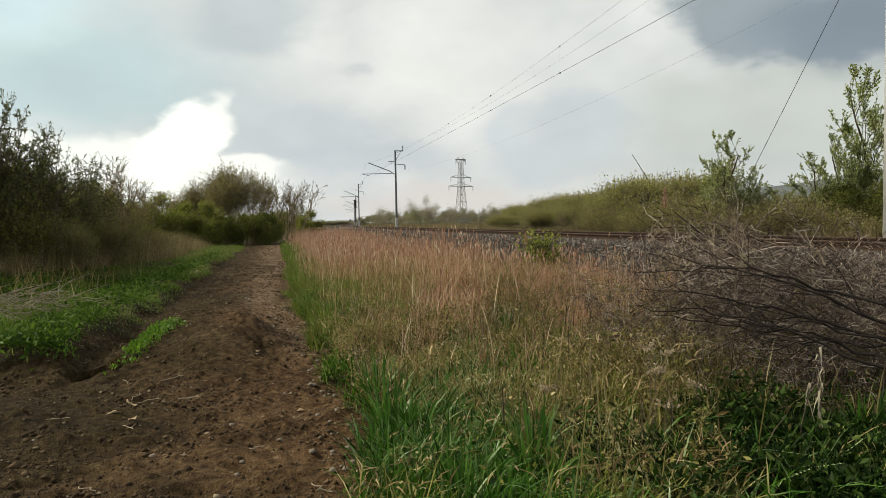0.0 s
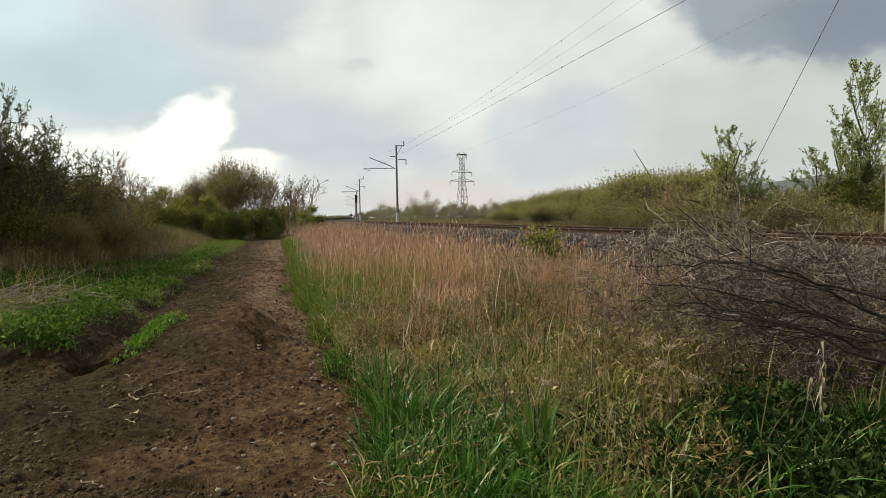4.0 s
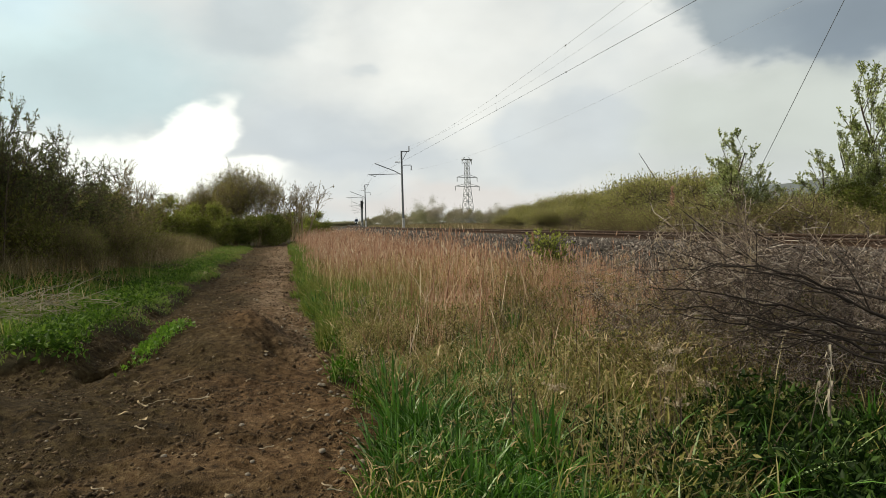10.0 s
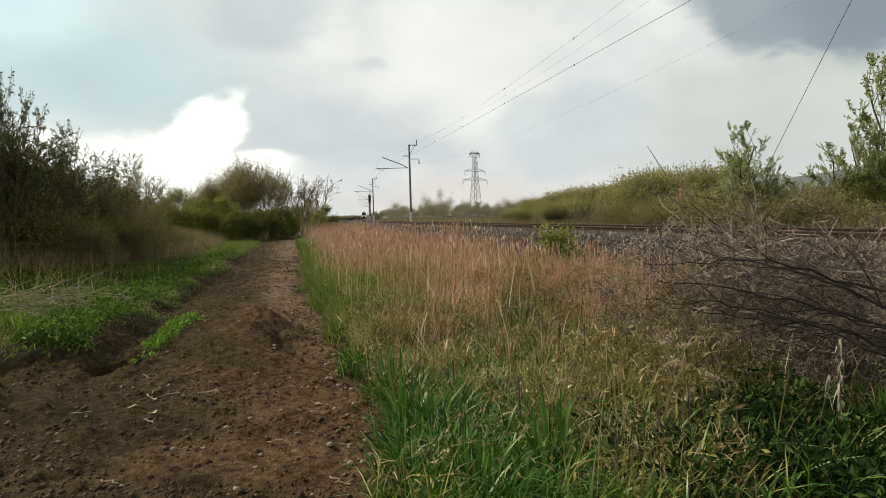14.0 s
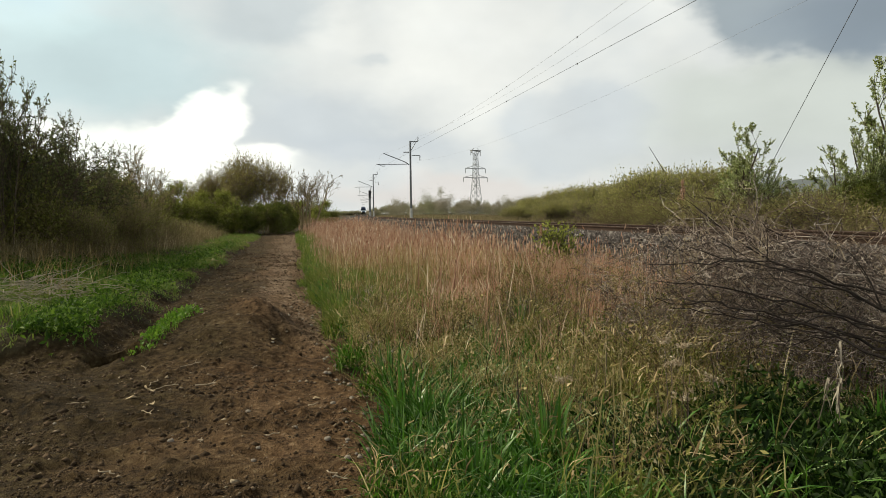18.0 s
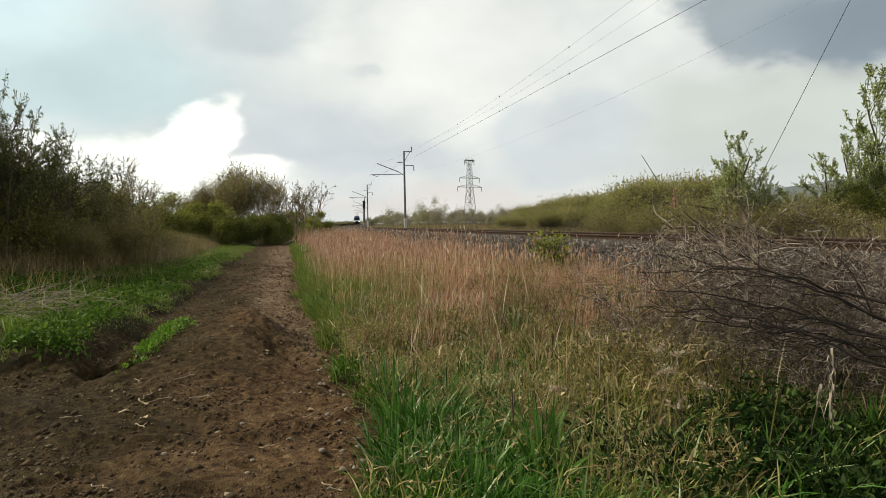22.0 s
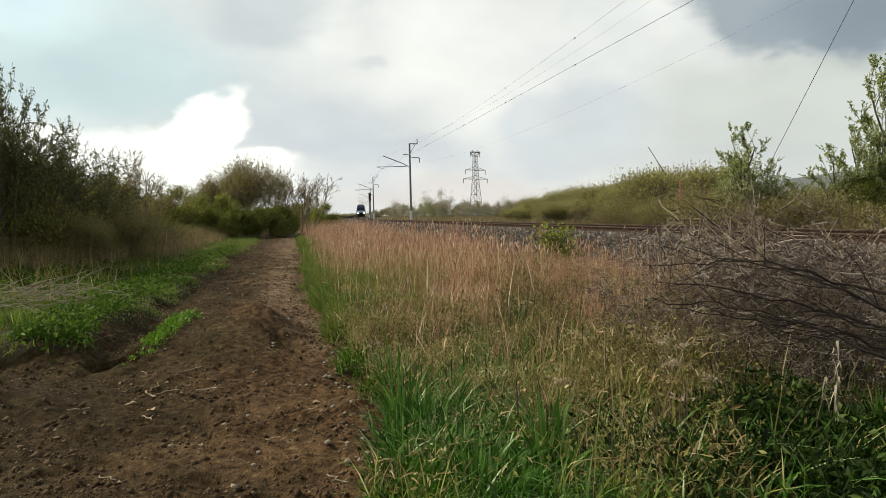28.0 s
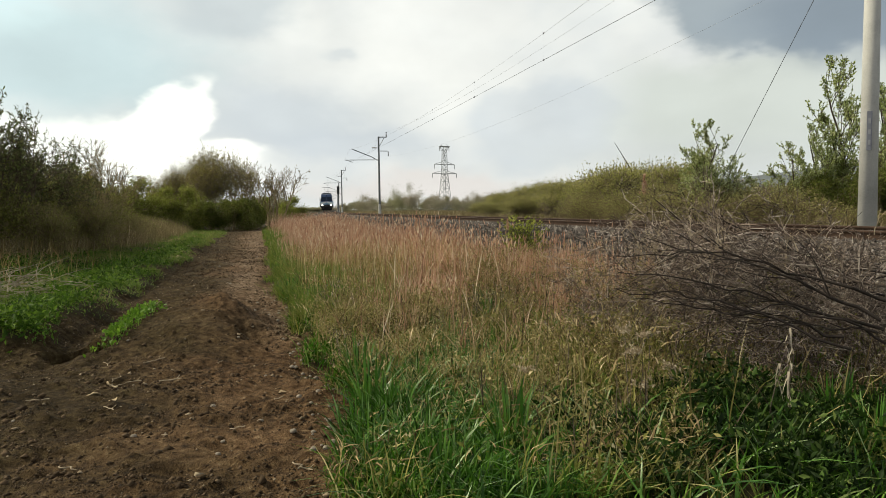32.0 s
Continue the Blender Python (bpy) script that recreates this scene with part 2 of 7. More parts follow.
def fbm(x, y, scale, octaves=4, seed=0):
    tot, amp, s = 0, 0.5, 1 / scale
    for o in range(octaves):
        tot = tot + amp * (vnoise(x * s, y * s, seed + o * 7) - 0.5) * 2
        amp, s = amp * 0.5, s * 2.03
    return tot


def sstep(a, b, x):
    t = np.clip((x - a) / (b - a), 0, 1)
    return t * t * (3 - 2 * t)


def gauss(x, y, cx, cy, sx, sy, turn=0.0):
    c, s = math.cos(turn), math.sin(turn)
    dx, dy = x - cx, y - cy
    u, v = dx * c + dy * s, -dx * s + dy * c
    return np.exp(-0.5 * ((u / sx) ** 2 + (v / sy) ** 2))


PATH_L = -2.4


def path_mask(x, y):
    """1 on the dug-up earth track, 0 off it."""
    e = fbm(x, y, 0.9, 4, 5) * 0.5
    near = sstep(8.6, 7.6, y + 2 * e)
    edge = 0.24 + 0.27 * gauss(x * 0, y, 0, 8.3, 1, 1.6) + 0.46 * gauss(x * 0, y, 0, 4.7, 1, 0.9)
    return sstep(PATH_L - 0.12 - near * 2.6, PATH_L + 0.12 - near * 2.6, x + e) * sstep(0.1, -0.1, x - edge + 0.5 * e + 0.35 * fbm(x, y, 0.8, 3, 77))


def ground_z(x, y):
    x, y = np.asarray(x, float), np.asarray(y, float)
    u = x - curve_x(y)
    near = sstep(45, 28, y)
    z = 0.10 * sstep(0.5, 5.0, u) + 0.5 * sstep(5.2, 8.0, u)
    z = z + 0.35 * sstep(-3.5, -7, x)
    wob = 0.22 * fbm(x, y, 0.9, 3, 41)
    # the track is cut in below the verge
    cut = sstep(PATH_L + 0.28, PATH_L - 0.2, x + wob) * sstep(7.9, 8.5, y + wob)
    z = z + (0.14 + 0.07 * sstep(15, 10, y)) * cut * near
    # spoil heap: a lopsided cone with a low arm that ends in a scarp
    q = 0.16 * fbm(x, y, 0.6, 3, 71)
    dx, dy = x + 0.6 + q, y - 9.3 + q
    cone = np.sqrt((dx / np.where(dx < 0, 1.6, 0.95)) ** 2 + (dy / np.where(dy < 0, 2.2, 0.7)) ** 2 + 0.015)
    z = z + 0.46 * np.clip(1.05 - cone, 0, 1) ** 1.2
    arm = np.clip(((x + 0.5) * 0.8 - (y - 9.2) * 1.2) / 2.08, 0, 1)
    away = np.hypot(x + 0.5 - 0.8 * arm + 0.6 * q, y - 9.2 + 1.2 * arm)
    z = z + (0.10 + 0.03 * arm) * np.exp(-(away / 0.2) ** 2)
    z = z - 0.24 * gauss(x, y, -0.12, 8.4, 0.38, 0.15, -0.9)
    # bank at the side, pit and trench
    z = z + 0.26 * gauss(x, y, -2.9, 6.3, 0.8, 0.42, -0.2) + 0.05 * gauss(x, y, -1.6, 7.0, 0.5, 0.3)
    z = z - 0.07 * gauss(x, y, -2.0, 7.5, 0.4, 0.3)
    pit = sstep(0.36, 0.24, np.hypot((x + 1.98 + 0.3 * wob) / 1.0, (y - 8.15) / 0.6))
    z = z - 0.6 * pit - 0.05 * gauss(x, y, -2.05, 9.6, 0.16, 1.2, -0.1)
    z = z + 0.12 * gauss(x, y, -1.55, 9.2, 0.2, 0.9, -0.22)
    pm = path_mask(x, y)
    lump = fbm(x, y, 0.55, 3, 11)
    clod = np.maximum(0, fbm(x, y, 0.17, 3, 21))
    z = z + pm * near * (0.075 * lump + 0.085 * clod + 0.03 * np.abs(fbm(x, y, 0.35, 2, 61)))
    z = z + (1 - pm) * 0.05 * fbm(x, y, 1.5, 3, 31) * sstep(200, 60, y)
    return z - 0.05 * pm * near


def part(name, data, material, parent=None, label="", smooth=False):
    """Links a mesh (or bmesh) as one object, under a thing where one is given."""
    if isinstance(data, bmesh.types.BMesh):
        me = bpy.data.meshes.new(name)
        data.to_mesh(me)
        data.free()
        data = me
    if smooth:
        data.polygons.foreach_set("use_smooth", np.ones(len(data.polygons), dtype=bool))
    if not data.materials:
        data.materials.append(material)
    ob = new(name, data)
    if parent:
        ob.parent = parent
    return tagged(ob, label=label)


def bm_box(bm, sx, sy, sz, at=(0, 0, 0), turn=(0, 0, 0), bevel=0.0):
    r = bmesh.ops.create_cube(bm, size=1, matrix=pose(*at, *turn) @ Matrix.Diagonal((sx, sy, sz, 1)))
    if bevel:
        es = list({e for v in r["verts"] for e in v.link_edges})
        bmesh.ops.bevel(bm, geom=es, offset=bevel, segments=2, affect="EDGES", profile=0.6)
    return bm


def bm_rod(bm, a, b, r0, r1=None, k=8):
    a, b = Vector(a), Vector(b)
    d = b - a
    m = Matrix.Translation((a + b) / 2) @ d.to_track_quat("Z", "Y").to_matrix().to_4x4()
    bmesh.ops.create_cone(bm, cap_ends=True, segments=k, radius1=r0, radius2=r0 if r1 is None else r1, depth=d.length, matrix=m)
    return bm


# ---- world and light ----
def make_world():
    w = bpy.data.worlds.new("sky")
    w.use_nodes = True
    scene.world = w
    nt = w.node_tree
    N, L = nt.nodes, nt.links
    bg = N["Background"]

    def node(kind, **kw):
        n = N.new(kind)
        for k, v in kw.items():
            n.inputs[k].default_value = v
        return n

    def mth(op, a, b=None, c=None, clamp=False):
        n = N.new("ShaderNodeMath")
        n.operation, n.use_clamp = op, clamp
        for i, v in enumerate((a, b, c)):
            if v is None:
                continue
            if isinstance(v, (int, float)):
                n.inputs[i].default_value = v
            else:
                L.new(v, n.inputs[i])
        return n.outputs[0]

    def mixc(fac, a, b):
        n = N.new("ShaderNodeMix")
        n.data_type = "RGBA"
        L.new(fac, n.inputs[0])
        for i, v in ((6, a), (7, b)):
            if isinstance(v, tuple):
                n.inputs[i].default_value = (*v, 1)
            else:
                L.new(v, n.inputs[i])
        return n.outputs[2]

    tc = N.new("ShaderNodeTexCoord")
    sep = N.new("ShaderNodeSeparateXYZ")
    L.new(tc.outputs["Generated"], sep.inputs[0])
    sx, sy, sz = sep.outputs
    az = mth("ARCTAN2", sx, sy)
    el = mth("ARCSINE", sz)
    # billows: noise on the direction, flattened towards the horizon
    comb = N.new("ShaderNodeCombineXYZ")
    L.new(az, comb.inputs[0])
    L.new(mth("MULTIPLY", el, 1.7), comb.inputs[1])
    warp = node("ShaderNodeTexNoise", Scale=7.0, Detail=4.0, Roughness=0.5)
    L.new(comb.outputs[0], warp.inputs["Vector"])
    wsep = N.new("ShaderNodeSeparateXYZ")
    L.new(warp.outputs["Color"], wsep.inputs[0])
    waz = mth("ADD", az, mth("MULTIPLY", mth("SUBTRACT", wsep.outputs[0], 0.5), 0.13))
    wel = mth("ADD", el, mth("MULTIPLY", mth("SUBTRACT", wsep.outputs[1], 0.5), 0.09))
    big = node("ShaderNodeTexNoise", Scale=3.2, Detail=4.0, Roughness=0.5)
    L.new(comb.outputs[0], big.inputs["Vector"])

    def blob(a, e, wa, we, power=1.0):
        """A soft cloud at azimuth a and elevation e, in degrees."""
        u = mth("DIVIDE", mth("SUBTRACT", waz, radians(a)), radians(wa))
        v = mth("DIVIDE", mth("SUBTRACT", wel, radians(e)), radians(we))
        r = mth("ADD", mth("POWER", mth("MULTIPLY", u, u), power), mth("POWER", mth("MULTIPLY", v, v), power))
        return mth("EXPONENT", mth("MULTIPLY", r, -1))

    fine = node("ShaderNodeTexNoise", Scale=13.0, Detail=4.0, Roughness=0.5)
    L.new(comb.outputs[0], fine.inputs["Vector"])
    fuzz = mth("MULTIPLY", mth("SUBTRACT", fine.outputs[0], 0.5), 0.36)

    def firm(a, e, wa, we, edge=0.25, square=1):
        """A cloud with a ragged but firm edge; 1 inside, 0 outside."""
        n = N.new("ShaderNodeMapRange")
        n.interpolation_type = "SMOOTHSTEP"
        L.new(mth("ADD", blob(a, e, wa, we, square), fuzz), n.inputs[0])
        n.inputs[1].default_value, n.inputs[2].default_value = 0.45 - edge, 0.45 + edge
        return n.outputs[0]

    base = mth("ADD", mth("MULTIPLY", mth("SUBTRACT", big.outputs[0], 0.5), 0.8), 0.55)
    base = mth("ADD", base, mth("MULTIPLY", fuzz, 0.35))
    ramp = ramp_world(N, [(0.1, (0.52, 0.56, 0.61)), (0.4, (0.68, 0.71, 0.74)), (0.65, (0.84, 0.85, 0.85)), (0.9, (0.97, 0.97, 0.95))])
    L.new(base, ramp.inputs[0])
    col = ramp.outputs[0]
    for spec, tone, depth in SKY_LAYERS:
        f = mth("MULTIPLY", firm(*spec), depth)
        col = mixc(f, col, tone)
    # thin patches show the blue behind
    sky = N.new("ShaderNodeTexSky")
    sky.sky_type, sky.sun_disc, sky.sun_elevation, sky.sun_rotation = "NISHITA", False, SUN_EL, SUN_AZ
    skys = N.new("ShaderNodeVectorMath")
    skys.operation = "SCALE"
    L.new(sky.outputs[0], skys.inputs[0])
    skys.inputs["Scale"].default_value = 0.13
    col = mixc(mth("MULTIPLY", firm(-20, 19, 7, 5, 0.4), 0.3), col, skys.outputs[0])
    # billows within every cloud
    soft = node("ShaderNodeTexNoise", Scale=7.0, Detail=4.0, Roughness=0.5)
    L.new(comb.outputs[0], soft.inputs["Vector"])
    tone = mth("ADD", mth("MULTIPLY", soft.outputs[0], 0.26), 0.88)
    vm = N.new("ShaderNodeVectorMath")
    vm.operation = "SCALE"
    L.new(col, vm.inputs[0])
    L.new(tone, vm.inputs["Scale"])
    col = vm.outputs[0]
    # unseen dark cloud overhead, added to cut the fill light from the sky
    lid = N.new("ShaderNodeMapRange")
    L.new(el, lid.inputs[0])
    lid.inputs[1].default_value, lid.inputs[2].default_value = radians(22), radians(42)
    col = mixc(lid.outputs[0], col, (0.23, 0.238, 0.24))
    L.new(col, bg.inputs[0])
    bg.inputs[1].default_value = SKY_STRENGTH
    w.cycles.sampling_method = "MANUAL"
    w.cycles.sample_map_resolution = 512


SKY_STRENGTH = 1.0


# cloud masses: (azimuth, elevation, half-width, half-height, edge, squareness), colour, density
SKY_LAYERS = [
    ((-14.5, 11.5, 12.0, 5.6, 0.4, 1), (0.56, 0.69, 0.74), 0.9),
    ((-20, 17, 7, 4, 0.4, 1), (0.80, 0.97, 0.98), 0.85),
    ((-2.0, 16.3, 5.2, 2.8, 0.3, 1), (0.56, 0.62, 0.67), 0.75),
    ((1.5, 7.4, 7.0, 2.9, 0.42, 1), (0.6, 0.65, 0.71), 0.85),
    ((24, 6.5, 6.5, 3.4, 0.3, 2), (0.60, 0.65, 0.71), 0.7),
    ((15, 15.0, 9, 6, 0.4, 1), (0.92, 0.92, 0.91), 0.6),
    ((6.5, 12.8, 1.6, 0.7, 0.3, 1), (0.60, 0.65, 0.70), 0.5),
    ((41, 7.4, 12, 4.6, 0.35, 2), (0.62, 0.66, 0.64), 0.9),
    ((36, 3.0, 12, 2.2, 0.4, 1), (0.58, 0.61, 0.62), 0.7),
    ((7, 5.2, 8, 1.6, 0.4, 1), (0.58, 0.63, 0.70), 0.7),
    ((14, 1.6, 13, 1.5, 0.4, 1), (0.76, 0.71, 0.70), 0.75),
    ((-7.0, 3.4, 7.5, 2.0, 0.3, 1), (1.08, 1.08, 1.04), 0.9),
    ((-20, 3.6, 13.0, 2.9, 0.3, 2), (1.06, 1.08, 1.05), 0.95),
    ((-8.3, 5.6, 3.4, 2.4, 0.12, 1), (1.25, 1.25, 1.2), 1.0),
    ((-6.9, 6.8, 2.9, 2.9, 0.15, 1), (1.25, 1.25, 1.2), 1.0),
    ((-5.0, 8.0, 1.4, 2.0, 0.3, 1), (1.15, 1.15, 1.12), 0.85),
    ((-3.0, 4.5, 3.6, 0.8, 0.3, 1), (1.15, 1.15, 1.12), 0.7),
    ((60, 19.4, 28.3, 8.5, 0.12, 3), (0.34, 0.395, 0.45), 0.95),
    ((48, 13.4, 10.0, 3.0, 0.35, 1), (0.22, 0.27, 0.34), 0.7),
    ((60, 28, 24, 10, 0.3, 1), (0.30, 0.36, 0.44), 0.8),
]


def ramp_world(N, stops):
    r = N.new("ShaderNodeValToRGB")
    e = r.color_ramp.elements
    e[0].position, e[0].color = stops[0][0], (*stops[0][1], 1)
    e[1].position, e[1].color = stops[-1][0], (*stops[-1][1], 1)
    for p, c in stops[1:-1]:
        e.new(p).color = (*c, 1)
    return r


make_world()
sun = new("sun", bpy.data.lights.new("sun", "SUN"))
sun.data.energy, sun.data.angle, sun.data.color = 4.2, radians(9), (1.0, 0.90, 0.70)
sun.matrix_world = look((-20, 40, 40), (-20 - math.sin(SUN_AZ) * 10, 40 - math.cos(SUN_AZ) * 10, 40 - math.tan(SUN_EL) * 10))
scene.view_settings.exposure = 0.0


# ---- materials ----
def mat(name, rough=0.8, metal=0.0, spec=0.3):
    m = bpy.data.materials.new(name)
    m.use_nodes = True
    nt = m.node_tree
    b = nt.nodes["Principled BSDF"]
    b.inputs["Roughness"].default_value, b.inputs["Metallic"].default_value = rough, metal
    b.inputs["Specular IOR Level"].default_value = spec
    return m, nt.nodes, nt.links, b


def ramp_of(N, stops):
    r = N.new("ShaderNodeValToRGB")
    e = r.color_ramp.elements
    e[0].position, e[0].color = stops[0][0], (*stops[0][1], 1)
    e[1].position, e[1].color = stops[-1][0], (*stops[-1][1], 1)
    for p, c in stops[1:-1]:
        e.new(p).color = (*c, 1)
    return r


def tex(N, L, scale, detail=4.0, rough=0.6, coord="Object"):
    tc = N.new("ShaderNodeTexCoord")
    n = N.new("ShaderNodeTexNoise")
    n.inputs["Scale"].default_value, n.inputs["Detail"].default_value, n.inputs["Roughness"].default_value = scale, detail, rough
    L.new(tc.outputs[coord], n.inputs["Vector"])
    return n


def bumped(N, L, b, height, strength, dist=0.02):
    u = N.new("ShaderNodeBump")
    u.inputs["Strength"].default_value, u.inputs["Distance"].default_value = strength, dist
    L.new(height, u.inputs["Height"])
    L.new(u.outputs[0], b.inputs["Normal"])


def mix_rgb(N, L, fac, a, b, mode="MIX"):
    n = N.new("ShaderNodeMix")
    n.data_type, n.blend_type = "RGBA", mode
    if isinstance(fac, float):
        n.inputs[0].default_value = fac
    else:
        L.new(fac, n.inputs[0])
    for i, v in ((6, a), (7, b)):
        if isinstance(v, tuple):
            n.inputs[i].default_value = (*v, 1)
        else:
            L.new(v, n.inputs[i])
    return n.outputs[2]


def worn(name, stops, scale=6.0, fine=60.0, rough=0.8, metal=0.0, bump=0.3, dist=0.01, spec=0.3):
    """A surface with variation at two scales and fine relief."""
    m, N, L, b = mat(name, rough, metal, spec)
    a, c = tex(N, L, scale, 5), tex(N, L, fine, 3)
    add = N.new("ShaderNodeMath")
    add.operation = "MULTIPLY_ADD"
    L.new(c.outputs[0], add.inputs[0])
    add.inputs[1].default_value = 0.45
    sub = N.new("ShaderNodeMath")
    sub.operation = "MULTIPLY_ADD"
    L.new(a.outputs[0], sub.inputs[0])
    sub.inputs[1].default_value, sub.inputs[2].default_value = 0.9, -0.17
    L.new(sub.outputs[0], add.inputs[2])
    r = ramp_of(N, stops)
    L.new(add.outputs[0], r.inputs[0])
    L.new(r.outputs[0], b.inputs["Base Color"])
    bumped(N, L, b, c.outputs[0], bump, dist)
    return m


def islands(name, stops, rough=0.7, trans=0.25, spec=0.25, patch=None):
    """Leaves, blades and stones: each piece takes its own shade."""
    m, N, L, b = mat(name, rough, 0, spec)
    g = N.new("ShaderNodeNewGeometry")
    r = ramp_of(N, stops)
    L.new(g.outputs["Random Per Island"], r.inputs[0])
    col = r.outputs[0]
    if patch:
        n = N.new("ShaderNodeTexNoise")
        n.inputs["Scale"].default_value, n.inputs["Detail"].default_value = patch[0], 3
        L.new(g.outputs["Position"], n.inputs["Vector"])
        rr = ramp_of(N, [(0.35, (0, 0, 0)), (0.65, (1, 1, 1))])
        L.new(n.outputs[0], rr.inputs[0])
        col = mix_rgb(N, L, rr.outputs[0], col, mix_rgb(N, L, 0.65, col, patch[1]))
    L.new(col, b.inputs["Base Color"])
    if trans:
        out = N["Material Output"]
        t = N.new("ShaderNodeBsdfTranslucent")
        L.new(col, t.inputs[0])
        ms = N.new("ShaderNodeMixShader")
        ms.inputs[0].default_value = trans
        L.new(b.outputs[0], ms.inputs[1])
        L.new(t.outputs[0], ms.inputs[2])
        L.new(ms.outputs[0], out.inputs[0])
    return m


def ground_material():
    m, N, L, b = mat("earth_and_turf", 0.95, 0, 0.15)
    g = N.new("ShaderNodeNewGeometry")
    at = N.new("ShaderNodeAttribute")
    at.attribute_name = "earth"

    def nz(scale, detail=4, rough=0.6):
        n = N.new("ShaderNodeTexNoise")
        n.inputs["Scale"].default_value, n.inputs["Detail"].default_value, n.inputs["Roughness"].default_value = scale, detail, rough
        L.new(g.outputs["Position"], n.inputs["Vector"])
        return n
    soil = ramp_of(N, [(0.36, (0.018, 0.011, 0.006)), (0.48, (0.092, 0.053, 0.026)), (0.6, (0.18, 0.11, 0.058)), (0.74, (0.36, 0.26, 0.16))])
    big, fine, tiny = nz(0.8, 4), nz(14, 6, 0.65), nz(70, 3)
    mixv = N.new("ShaderNodeMath")
    mixv.operation = "MULTIPLY_ADD"
    L.new(fine.outputs[0], mixv.inputs[0])
    mixv.inputs[1].default_value = 0.75
    hb = N.new("ShaderNodeMath")
    hb.operation = "MULTIPLY"
    L.new(big.outputs[0], hb.inputs[0])
    hb.inputs[1].default_value = 0.3
    L.new(hb.outputs[0], mixv.inputs[2])
    L.new(mixv.outputs[0], soil.inputs[0])
    turf = ramp_of(N, [(0.3, (0.02, 0.02, 0.009)), (0.5, (0.042, 0.036, 0.017)), (0.7, (0.085, 0.066, 0.036))])
    patch = nz(0.35, 6)
    L.new(patch.outputs[0], turf.inputs[0])
    dry = nz(0.45, 3)
    dry_shade = ramp_of(N, [(0.42, (0, 0, 0)), (0.66, (0.9, 0.9, 0.9))])
    # bank shade put into the soil colour: darker towards the thicket's side
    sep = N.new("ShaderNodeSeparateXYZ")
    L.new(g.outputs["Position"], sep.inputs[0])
    side_shade = N.new("ShaderNodeMath")
    side_shade.operation = "MULTIPLY_ADD"
    L.new(sep.outputs[0], side_shade.inputs[0])
    side_shade.inputs[1].default_value, side_shade.inputs[2].default_value = -0.17, -0.06
    shade_mix = N.new("ShaderNodeMath")
    shade_mix.operation = "ADD"
    L.new(side_shade.outputs[0], shade_mix.inputs[0])
    L.new(dry.outputs[0], shade_mix.inputs[1])
    L.new(shade_mix.outputs[0], dry_shade.inputs[0])
    soilc = mix_rgb(N, L, dry_shade.outputs[0], soil.outputs[0], mix_rgb(N, L, 0.88, soil.outputs[0], (0.32, 0.4, 0.3), "MULTIPLY"))
    tro = N.new("ShaderNodeAttribute")
    tro.attribute_name = "trodden"
    pale = ramp_of(N, [(0.35, (0.1, 0.066, 0.042)), (0.55, (0.25, 0.175, 0.12)), (0.72, (0.46, 0.36, 0.27))])
    L.new(fine.outputs[0], pale.inputs[0])
    soilc = mix_rgb(N, L, tro.outputs["Fac"], soilc, pale.outputs[0])
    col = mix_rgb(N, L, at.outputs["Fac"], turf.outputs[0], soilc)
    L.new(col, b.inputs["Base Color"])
    add = N.new("ShaderNodeMath")
    add.operation = "ADD"
    L.new(fine.outputs[0], add.inputs[0])
    L.new(tiny.outputs[0], add.inputs[1])
    bumped(N, L, b, add.outputs[0], 1.0, 0.045)
    return m


M_GROUND = ground_material()
M_STONE = islands("ballast_stone", [(0, (0.026, 0.022, 0.021)), (0.5, (0.088, 0.075, 0.07)), (0.85, (0.16, 0.14, 0.132)), (1, (0.32, 0.295, 0.275))], 0.9, 0)
M_BED = worn("ballast_bed", [(0.2, (0.02, 0.017, 0.015)), (0.5, (0.045, 0.038, 0.034)), (0.8, (0.09, 0.078, 0.072))], 8, 40, 0.95, 0, 0.8, 0.03)
M_RUST = worn("rusty_rail", [(0.2, (0.026, 0.015, 0.01)), (0.55, (0.055, 0.032, 0.022)), (0.85, (0.09, 0.058, 0.042))], 4, 50, 0.8, 0.2, 0.3, 0.004)
M_SHINY = worn("worn_rail_head", [(0.2, (0.12, 0.09, 0.075)), (0.8, (0.2, 0.16, 0.14))], 3, 60, 0.5, 0.6, 0.1, 0.002)
M_CONC = worn("mast_concrete", [(0.2, (0.34, 0.34, 0.33)), (0.5, (0.48, 0.48, 0.47)), (0.85, (0.6, 0.6, 0.58))], 1.5, 35, 0.85, 0, 0.25, 0.006)
M_SLEEPER = worn("sleeper_concrete", [(0.2, (0.15, 0.14, 0.13)), (0.8, (0.32, 0.3, 0.28))], 5, 40, 0.9)
M_STEEL = worn("galvanised_steel", [(0.2, (0.09, 0.1, 0.11)), (0.8, (0.2, 0.21, 0.22))], 3, 40, 0.55, 0.6, 0.1, 0.003)
# pylon steel lightened in colour to stand for the haze before it
M_PYLON = worn("hazy_steel", [(0.2, (0.3, 0.315, 0.33)), (0.8, (0.42, 0.435, 0.45))], 0.5, 4, 0.6, 0.2, 0.1, 0.01)
M_CERAMIC = worn("brown_insulator", [(0.2, (0.03, 0.02, 0.015)), (0.8, (0.07, 0.05, 0.04))], 8, 40, 0.25, 0, 0.05)
M_WIRE = worn("wire_copper", [(0.2, (0.05, 0.052, 0.056)), (0.8, (0.1, 0.1, 0.108))], 2, 20, 0.6, 0.5, 0.05)
